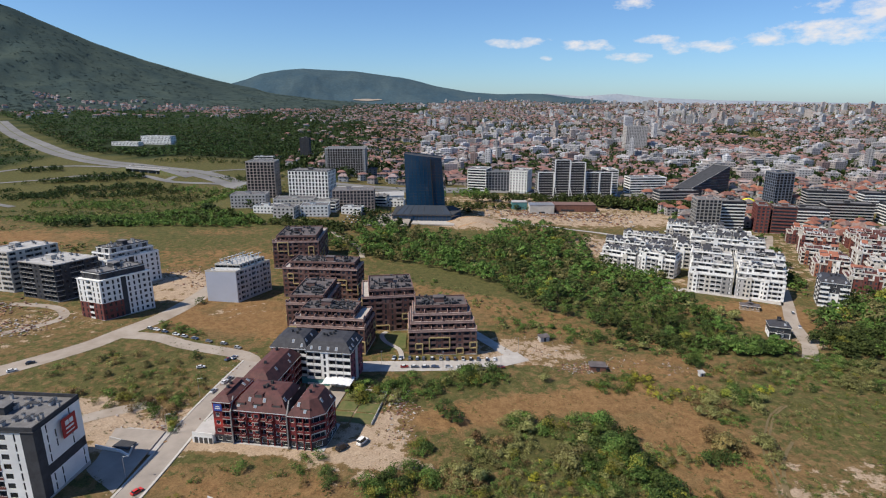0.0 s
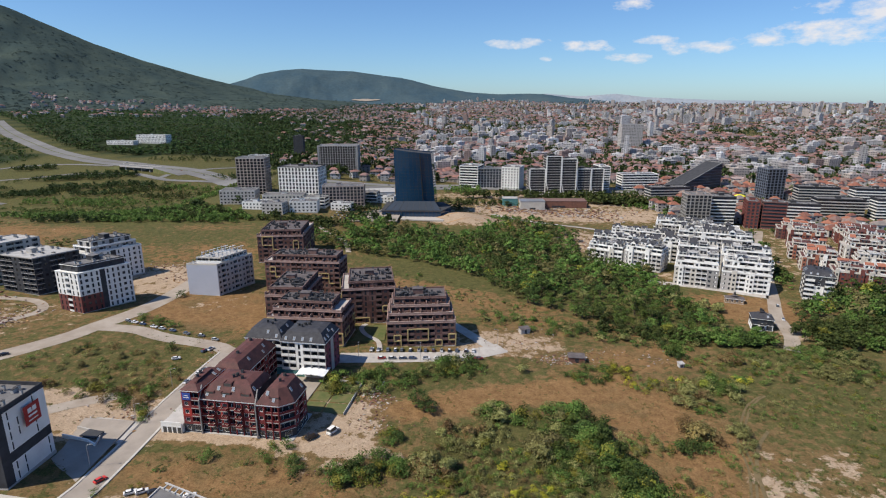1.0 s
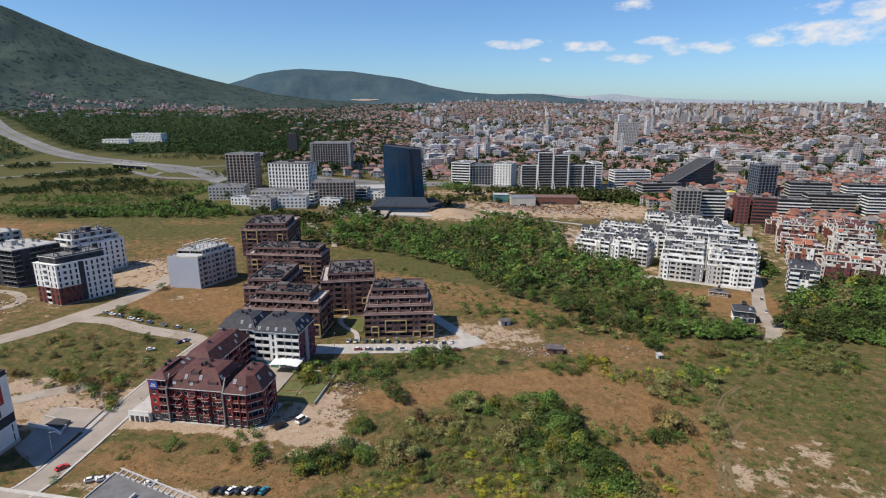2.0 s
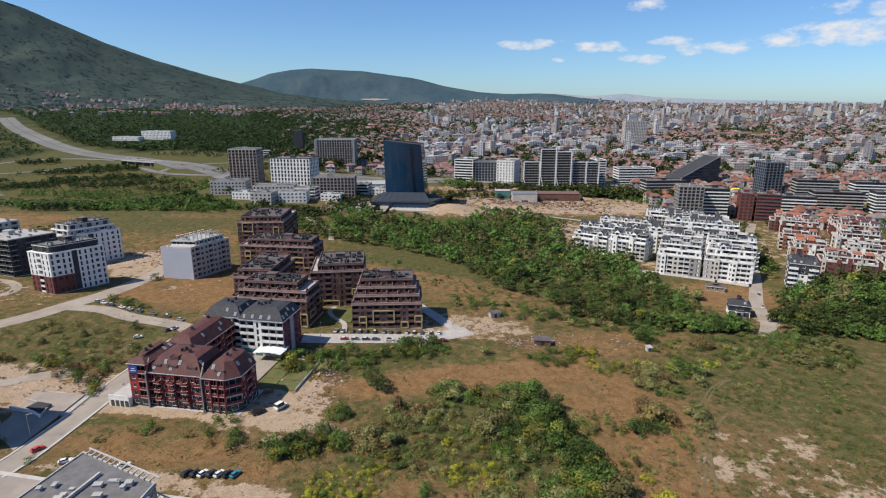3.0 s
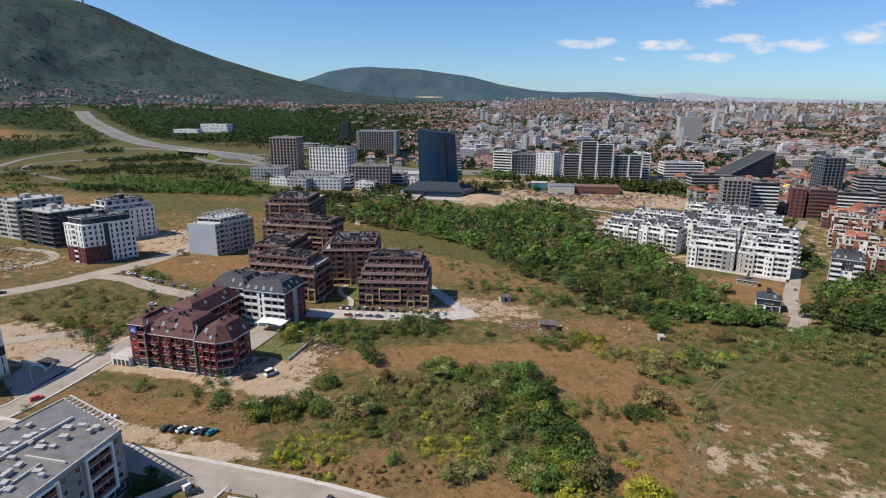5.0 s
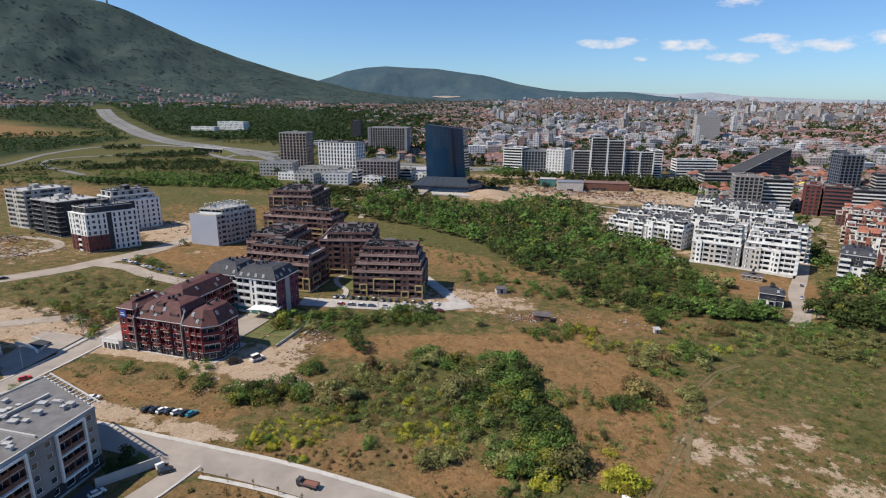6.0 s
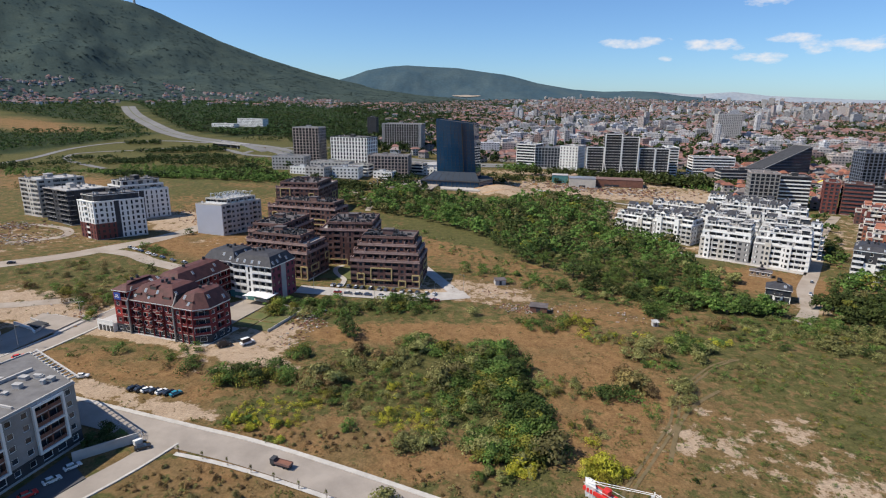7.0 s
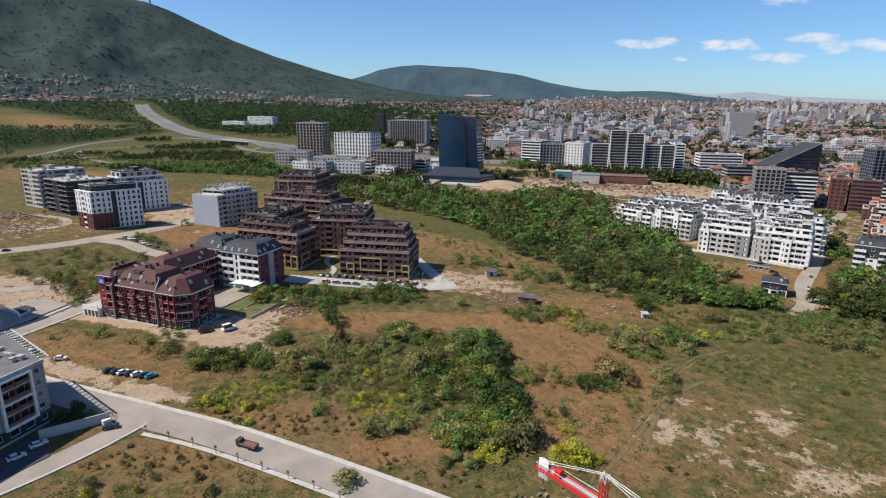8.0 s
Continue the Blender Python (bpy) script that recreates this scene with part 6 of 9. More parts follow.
def far_tier(b, poly, z0, floors, fh, wall, style, n, m, rail="white"):
    """Storeys with their openings, reveals and panes joined: grid (deep frames), bands (ribbon windows), rows (single windows), open (bare floors)."""
    ox, oy, oz = b.location
    k, g = Mesh(wall, "inner", rail), Mesh("glass", "dgrey")
    for e in range(4):
        a, c = Vector((*poly[e], 0)), Vector((*poly[(e + 1) % 4], 0))
        u = (c - a).normalized()
        inward, length = Vector((-u.y, u.x, 0)), (c - a).length
        bays = n if e % 2 == 0 else m
        if style == "bands":
            bays = 1
        bw = length / bays
        def P(s, z, back=0.0):
            q = a + u * s + inward * back
            return (q.x - ox, q.y - oy, z0 + z - oz)
        for f in range(floors):
            zb, zt = f * fh, (f + 1) * fh
            for i in range(bays):
                s0, s1 = i * bw, (i + 1) * bw
                gap, lo, hi, back = {"grid": (0.45, zb + 0.3, zt - 0.35, 0.7), "bands": (0.6, zb + 1.15, zt - 0.1, 0.5), "rows": (bw * 0.26, zb + 0.9, zt - 0.7, 0.25), "frames": (0.75, zb + 0.4, zt - 0.55, 0.5), "dash": (bw * 0.16, zb + 0.5, zt - 0.4, 0.6), "open": (0.3, zb + 0.3, zt - 0.05, 2.5)}[style]
                x0, x1 = s0 + gap, s1 - gap
                k.face([P(s0, zb), P(s1, zb), P(s1, lo), P(s0, lo)], 2 if style == "bands" else 0)
                k.face([P(s0, hi), P(s1, hi), P(s1, zt), P(s0, zt)])
                k.face([P(s0, lo), P(x0, lo), P(x0, hi), P(s0, hi)])
                k.face([P(x1, lo), P(s1, lo), P(s1, hi), P(x1, hi)])
                k.face([P(x0, lo), P(x1, lo), P(x1, lo, back), P(x0, lo, back)])
                k.face([P(x0, hi, back), P(x1, hi, back), P(x1, hi), P(x0, hi)])
                k.face([P(x0, lo, back), P(x0, hi, back), P(x0, hi), P(x0, lo)])
                k.face([P(x1, lo), P(x1, hi), P(x1, hi, back), P(x1, lo, back)])
                if style == "dash":
                    k.face([P(x0 - 0.2, lo - 0.05, -0.5), P(x1 + 0.2, lo - 0.05, -0.5), P(x1 + 0.2, lo + 0.75, -0.5), P(x0 - 0.2, lo + 0.75, -0.5)], 2)
                    k.face([P(x0 - 0.2, lo + 0.75, -0.5), P(x1 + 0.2, lo + 0.75, -0.5), P(x1 + 0.2, lo + 0.75, 0), P(x0 - 0.2, lo + 0.75, 0)], 2)
                if style == "open":
                    # open floors close with a dark face that carries the interior's shade
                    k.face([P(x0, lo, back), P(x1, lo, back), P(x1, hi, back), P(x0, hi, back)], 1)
                else:
                    g.face([P(x0, lo, back), P(x1, lo, back), P(x1, hi, back), P(x0, hi, back)])
    k.ob("wall", b)
    if g.f:
        tagged(g.ob("window_panes", b), kind="stuff")
    return z0 + floors * fh


DK = "charcoal apartment tower outlined by bent white bands"
slab_office(112, 654, 18, 18, 3, 10, DK, "dgrey", "dash", 3.0, "white", 2, "lgrey", group="outlined towers")
slab_office(131, 652, 17, 18, 3, 15, DK, "dgrey", "dash", 3.0, "white", 3, "lgrey", group="outlined towers")
slab_office(149, 653, 17, 18, 3, 14, DK, "dgrey", "dash", 3.0, "white", 4, "lgrey", group="outlined towers")
slab_office(168, 656, 16, 18, 3, 10, DK, "dgrey", "dash", 3.0, "white", 5, "lgrey", group="outlined towers")
slab_office(185, 657, 14, 18, 3, 10, DK, "dgrey", "dash", 3.0, "white", 6, "lgrey", group="outlined towers")
slab_office(202, 680, 12, 30, 3, 10, "white slab block with thin dark window bands", "white", "bands", 3.0, seed=7)
slab_office(31, 706, 24, 30, -18, 8, "white office block with window bands", "white", "bands", 3.3, seed=8)
slab_office(54, 702, 30, 18, 0, 7, "blue-grey glazed office block", "metal", "grid", 3.4, seed=9)
slab_office(83, 694, 22, 30, -20, 8, "white office block with dark windows", "white", "rows", 3.4, seed=10)
slab_office(-165, 594, 44, 26, -8, 8, "white office block with deep square window frames", "white", "frames", 3.9, seed=11, top="dgrey")
slab_office(-210, 596, 30, 24, 2, 12, "raw pinkish concrete tower of open unfinished floors", "pinkish", "grid", 3.2, seed=12, rail="lgrey", top="lgrey")
slab_office(-166, 792, 56, 40, 3, 11, "raw concrete office frame with open floors", "lgrey", "open", 3.4, seed=13, rail="lgrey")
slab_office(-112, 560, 42, 22, 4, 6, "grey-brown office block with small windows", "pinkish", "grid", 3.2, seed=14, rail="brown2")
for x, y, w, d, f, wall, st, lab in [(-182, 527, 24, 14, 2, "white", "rows", "low white house with a flat roof"), (-158, 510, 20, 16, 3, "lgrey", "rows", "pale house of three storeys"), (-128, 546, 22, 14, 3, "offwhite", "bands", "cream office house with window bands"), (-100, 540, 20, 12, 2, "white", "rows", "white annexe beside the car park"), (-90, 590, 30, 16, 3, "lgrey", "bands", "grey showroom with glass bands"), (-60, 590, 18, 12, 2, "white", "rows", "low white pavilion with dark windows")]:
    slab_office(x, y, w, d, -6, f, lab, wall, st, 3.2, seed=int(-x))
slab_office(-243, 960, 16, 14, 0, 13, "slim charcoal tower beside the motorway", "dgrey", "rows", 3.2, seed=15, rail="dgrey")
slab_office(-210, 545, 34, 22, 5, 4, "low pale office house with flat roofs", "lgrey", "rows", 3.2, seed=16)
slab_office(-168, 545, 40, 20, 5, 3, "low beige workshop house", "offwhite", "rows", 3.2, seed=17)
slab_office(-135, 520, 26, 20, 5, 3, "low white house with dark openings", "white", "rows", 3.2, seed=18)
slab_office(232, 690, 46, 20, 4, 6, "long white office block with window bands", "white", "bands", 3.2, seed=19)

slab_office(374, 624, 20, 24, 0, 11, "blue-grey residential tower with small windows", "slate", "grid", 3.1, seed=21, rail="slate")
slab_office(238, 516, 22, 18, -8, 10, "grey corner tower with deep window grid", "grey", "grid", 3.1, seed=22, rail="lgrey", top="pinkish")
slab_office(262, 522, 24, 22, -8, 9, "black block with white balcony bands", "dgrey", "bands", 3.1, seed=23)
slab_office(294, 514, 11, 26, -20, 8, "red and white residential block", "redbrick", "frames", 3.1, seed=24)
slab_office(307, 511, 20, 18, -20, 8, "dark maroon residential block with glass bands", "brown", "bands", 3.1, seed=26, rail="redbrick")
slab_office(336, 538, 38, 18, -15, 6, "charcoal residential block with white window bands", "dgrey", "bands", 3.1, seed=25)


def wedge_office(x, y, w, d, turn, low, high):
    """A dark glass office house whose roof climbs in one slope from end to end."""
    poly = quad(x, y, w, d, turn)
    b = building("office_block", poly, "long dark glass office block with a steeply slanting roof", "office block")
    ox, oy, oz = b.location
    L = [(px - ox, py - oy) for px, py in poly]
    tops = [low, high, high, low]
    body = Mesh("dgrey")
    for i in range(4):
        j = (i + 1) % 4
        body.face([(*L[i], 0), (*L[j], 0), (*L[j], tops[j]), (*L[i], tops[i])])
    body.face([(*p, t) for p, t in zip(L, tops)])
    body.ob("wall", b)
    u = (Vector(L[1]) - Vector(L[0]))
    out = Vector((u.y, -u.x)).normalized() * 0.12
    for f in range(int(high / 3.3)):
        z = 1.4 + 3.3 * f
        start = max(0.0, (z + 2.4 - low) / (high - low))
        if start < 0.95:
            p, r = Vector(L[0]) + u * start + out, Vector(L[1]) + out
            bands = Mesh("slate", "glass")
            bands.bar((p.x, p.y, z + 0.7), (r.x, r.y, z + 0.7), 0.2, 1, 1.7), bands.bar((p.x, p.y, z + 1.75), (r.x, r.y, z + 1.75), 0.3, 0, 0.4)
            bands.ob("window_band", b)
    rim = Mesh("grey")
    for i in range(4):
        j = (i + 1) % 4
        rim.bar((*L[i], tops[i] + 0.2), (*L[j], tops[j] + 0.2), 0.6)
    rim.ob("roof_edge", b)


wedge_office(290, 656, 66, 24, 24, 9, 35)
slab_office(246, 628, 46, 18, 5, 4, "low dark office house with white roof plant", "dgrey", "bands", 3.2, seed=27, rail="lgrey")


def dome_tent():
    x, y = 338, 612
    t = thing("tent", (x, y, gz(x, y)), "bright yellow dome tent roof among trees", "tent")
    k = Mesh("yellowcloth")
    rings, seg = 5, 16
    k.v = [(9 * math.cos(1.5708 * i / rings) * math.cos(6.2832 * j / seg), 6 * math.cos(1.5708 * i / rings) * math.sin(6.2832 * j / seg), 4 + 6.5 * math.sin(1.5708 * i / rings)) for i in range(rings) for j in range(seg)] + [(0, 0, 10.5)]
    for i in range(rings - 1):
        for j in range(seg):
            k.f.append((i * seg + j, i * seg + (j + 1) % seg, (i + 1) * seg + (j + 1) % seg, (i + 1) * seg + j))
    k.f += [((rings - 1) * seg + j, (rings - 1) * seg + (j + 1) % seg, rings * seg) for j in range(seg)]
    k.m = [0] * len(k.f)
    k.ob("canvas", t, smooth=True)
    for j in range(0, seg, 2):
        p = Mesh("metal")
        p.tube((8.9 * math.cos(6.2832 * j / seg), 5.9 * math.sin(6.2832 * j / seg), -0.5), (8.9 * math.cos(6.2832 * j / seg), 5.9 * math.sin(6.2832 * j / seg), 4.1), 0.15, 0.15, 6)
        p.ob("post", t)


M["yellowcloth"] = mat("yellow_canvas", (0.75, 0.72, 0.04), (0.68, 0.62, 0.04), 0.5, rough=0.6, fine=0.06)
dome_tent()
for i, (x, y, w, f) in enumerate([(390, 560, 44, 6), (440, 545, 44, 7), (490, 530, 46, 6), (540, 515, 44, 7), (395, 600, 40, 7), (450, 590, 44, 7)]):
    slab_office(x, y, w, 16, -12, f, "long charcoal residential block with white window bands", "dgrey", "bands", 3.0, seed=30 + i, rail="white" if i % 2 else "lgrey")
slab_office(400, 1240, 46, 26, 0, 17, "tall pale slab block", "lgrey", "rows", 3.2, seed=40, rail="lgrey")
slab_office(-716, 1345, 74, 24, -6, 5, "long pale office house at the edge of a wood", "white", "rows", 3.8, seed=41)
slab_office(-770, 1315, 66, 20, -6, 2, "low white-roofed hall beside an office house", "white", "rows", 4.0, seed=42)
slab_office(-380, 1130, 38, 16, 4, 3, "white office house among trees", "white", "bands", 3.4, seed=43)

# ---- plants ----
def quads_mesh(name, arr, material):
    """A mesh of loose quads from an array of n x 4 x 3."""
    n = len(arr)
    me = bpy.data.meshes.new(name)
    me.vertices.add(4 * n)
    me.vertices.foreach_set("co", np.ascontiguousarray(arr, np.float32).ravel())
    me.loops.add(4 * n)
    me.loops.foreach_set("vertex_index", np.arange(4 * n, dtype=np.int32))
    me.polygons.add(n)
    me.polygons.foreach_set("loop_start", np.arange(0, 4 * n, 4, dtype=np.int32))
    me.materials.append(material)
    me.update(calc_edges=True)
    me.validate()
    return me


def crown(seed, width, height, base, clumps, leaves, leaf, ragged=0.35, bushy=False):
    """Leaf quads on the outside of uneven clumps that fill a crown; gaps stay between the clumps."""
    g = np.random.RandomState(seed)
    out = []
    for c in range(clumps):
        a, u = g.uniform(0, 6.283), g.uniform(0, 1)
        f = math.sqrt(g.uniform(0.08, 1))
        zc = base + height * (0.18 + 0.72 * u)
        reach = width / 2 * math.sin(math.pi * (0.2 + 0.68 * u)) * f
        if bushy:
            zc, reach = base + height * (0.1 + 0.6 * u), width / 2 * 0.8 * math.cos(1.25 * u) * f
        centre = np.array([math.cos(a) * reach, math.sin(a) * reach, zc])
        r = width * (g.uniform(0.17, 0.29) if bushy else g.uniform(0.14, 0.14 + ragged * 0.35))
        n = max(4, leaves // clumps)
        d = g.normal(size=(n, 3))
        d /= np.linalg.norm(d, axis=1)[:, None]
        d[:, 2] = np.abs(d[:, 2]) * 0.9 + d[:, 2] * 0.1
        p = centre + d * r * g.uniform(0.6, 1.1, (n, 1)) * np.array([1, 1, 0.8])
        nrm = d + g.normal(size=(n, 3)) * 0.22 + np.array([0, 0, 0.25])
        nrm /= np.linalg.norm(nrm, axis=1)[:, None]
        s = np.cross(nrm, g.normal(size=(n, 3)))
        s /= np.linalg.norm(s, axis=1)[:, None] + 1e-6
        t = np.cross(nrm, s)
        k = leaf * g.uniform(0.55, 1.25, (n, 1))
        s, t = s * k * 0.5, t * k * 0.36
        out.append(np.stack([p - s, p - t * 0.9 + s * 0.1, p + s, p + t], 1))
    return np.concatenate(out)


def moved(arr, x, y, z, scale, turn, sz=1.0):
    c, s = math.cos(turn) * scale, math.sin(turn) * scale
    o = np.empty_like(arr)
    o[..., 0] = arr[..., 0] * c - arr[..., 1] * s + x
    o[..., 1] = arr[..., 0] * s + arr[..., 1] * c + y
    o[..., 2] = arr[..., 2] * scale * sz + z
    return o


LEAF = {
    "green": leaf_mat("broad_leaves", (0.042, 0.0776, 0.0155), (0.0823, 0.131, 0.0276), (0.139, 0.184, 0.0483)),
    "deep": leaf_mat("dark_leaves", (0.0302, 0.0524, 0.0138), (0.0571, 0.0873, 0.0224), (0.101, 0.136, 0.0397)),
    "olive": leaf_mat("grey_green_leaves", (0.11, 0.112, 0.0375), (0.17, 0.165, 0.06), (0.24, 0.225, 0.09)),
    "wood": leaf_mat("shaded_wood_leaves", (0.0168, 0.033, 0.0103), (0.0319, 0.0543, 0.0155), (0.0588, 0.0873, 0.0259)),
    "fresh": leaf_mat("light_leaves", (0.1, 0.115, 0.018), (0.185, 0.195, 0.0315), (0.28, 0.27, 0.0585)),
    "yellow": leaf_mat("yellowing_leaves", (0.19, 0.19, 0.0188), (0.32, 0.3, 0.0315), (0.43, 0.38, 0.0525)),
    "dry": leaf_mat("withered_leaves", (0.12, 0.082, 0.0338), (0.18, 0.125, 0.051), (0.24, 0.17, 0.075)),
}
SHRUB = {k: [crown(100 + 7 * i + 31 * n, 3.2, 2.3, 0.0, 10 + 2 * i, 600, 0.3, bushy=True) for i in range(4)] for n, k in enumerate(LEAF) if k != "wood"}
SHRUB_DATA = {k: [quads_mesh("shrub", a, LEAF[k]) for a in v] for k, v in SHRUB.items()}
TREE = [crown(500 + i, 6.2, 5.9, 0.5, 17 + 2 * i, 950, 0.5) for i in range(5)]
TREE_DATA = {k: [quads_mesh("crown", a, LEAF[k]) for a in TREE] for k in ("green", "deep", "olive", "yellow", "fresh")}
FAR_TREE = [crown(800 + i, 6.4, 5.6, 0.3, 6, 18, 2.4) for i in range(5)]
MID_TREE = [crown(900 + i, 6.0, 5.6, 0.5, 10 + i, 56, 1.75) for i in range(5)]
SMALL_TREE = [crown(700 + i, 6.0, 5.6, 0.8, 12 + 2 * i, 250, 0.95) for i in range(5)]


def trunk_data(seed):
    g = random.Random(seed)
    k = Mesh("bark")
    top = Vector((g.uniform(-0.2, 0.2), g.uniform(-0.2, 0.2), 2.6))
    k.tube((0, 0, -0.3), top, 0.2, 0.13, 7)
    for i in range(5):
        a = 1.26 * i + g.uniform(-0.3, 0.3)
        m = top + Vector((math.cos(a) * 0.8, math.sin(a) * 0.8, g.uniform(0.4, 1.3)))
        k.tube(top - Vector((0, 0, 0.3)), m, 0.1, 0.06, 5)
        k.tube(m, m + Vector((math.cos(a) * 0.9, math.sin(a) * 0.9, g.uniform(0.5, 1.4))), 0.06, 0.02, 5)
    return k.data("trunk")


TRUNKS = [trunk_data(i) for i in range(3)]
WHAT = {"green": "leafy green", "deep": "dense dark green", "wood": "very dark green", "fresh": "light leafy green", "olive": "silvery grey-green", "yellow": "yellow-green", "dry": "withered brown"}


def tree(x, y, kind, scale, g, group="trees of the green belt"):
    t = thing("tree", (x, y, gz(x, y)), f"{WHAT[kind]} broadleaf tree growing in the meadow", "tree", group, g.uniform(0, 6.28))
    t.scale = (scale, scale, scale * g.uniform(0.85, 1.15))
    piece("trunk", g.choice(TRUNKS), t, (0, 0, 0))
    piece("crown", g.choice(TREE_DATA[kind]), t, (0, 0, 0), g.uniform(0, 6.28))


def shrub(x, y, kind, scale, g, squash=1.0):
    o = new("shrub", g.choice(SHRUB_DATA[kind]))
    o.location, o.rotation_euler, o.scale = (x, y, gz(x, y) - 0.1), (0, 0, g.uniform(0, 6.28)), (scale, scale * g.uniform(0.8, 1.2), scale * squash * g.uniform(0.8, 1.2))
    tagged(o, f"{WHAT[kind]} shrub on dry grass", "shrub", "scrub on the meadow")


def inside(poly, x, y):
    hit, n = False, len(poly)
    for i in range(n):
        (ax, ay), (bx, by) = poly[i], poly[(i + 1) % n]
        if (ay > y) != (by > y) and x < (bx - ax) * (y - ay) / (by - ay) + ax:
            hit = not hit
    return hit


def spread(poly, gap, g, tries=30000):
    """Points inside a footprint, no two nearer than gap."""
    xs, ys = [p[0] for p in poly], [p[1] for p in poly]
    cells, out = {}, []
    for _ in range(tries):
        x, y = g.uniform(min(xs), max(xs)), g.uniform(min(ys), max(ys))
        if not inside(poly, x, y):
            continue
        i, j = int(x // gap), int(y // gap)
        if any((x - a) ** 2 + (y - b) ** 2 < gap * gap for u in (i - 1, i, i + 1) for v in (j - 1, j, j + 1) for a, b in cells.get((u, v), ())):
            continue
        cells.setdefault((i, j), []).append((x, y))
        out.append((x, y))
    return out


g = random.Random(5)
BELT = [(-104, 445), (-66, 441), (-42, 490), (22, 452), (60, 500), (110, 486), (124, 468), (112, 410), (120, 392), (150, 360), (146, 305), (166, 288), (185, 296), (222, 300), (266, 330), (300, 330), (330, 290), (300, 250),
        (232, 240), (214, 248), (166, 246), (133, 259), (94, 275), (58, 306), (25, 363), (-18, 386), (-60, 401), (-95, 425)]
HOUSE_YARD = [(160, 262), (196, 255), (206, 318), (172, 322), (152, 300)]
belt = [p for p in spread(BELT, 4.9, g) if not inside(HOUSE_YARD, *p) and not (abs(p[0] - (176 + (p[1] - 245) * 0.44)) < 7 and p[1] > 240 and p[1] < 330)]
belt.sort(key=lambda p: math.hypot(p[0] - 60, p[1]))
joined_wood = {k: [] for k in ("green", "deep", "olive", "fresh")}
for i, (x, y) in enumerate(belt):
    kind = g.choices(["green", "deep", "olive", "fresh"], [5, 3.5, 1.6, 0.8 if x > 180 else 0.3])[0]
    k = g.choice((0.7, 0.9, 1.1, 1.5)) * g.uniform(0.85, 1.15) * (0.75 if x > 130 and y < 275 else 1)
    if i < 150:
        tree(x, y, kind, k, g)
    else:
        joined_wood[kind].append(moved(g.choice(SMALL_TREE), x, y, gz(x, y), k * 1.05, g.uniform(0, 6.28)))
for kind, arrs in joined_wood.items():
    tagged(new("woodland", quads_mesh("woodland", np.concatenate(arrs), LEAF[kind])), f"{WHAT[kind]} broadleaf wood along the valley", "wood", kind="stuff")

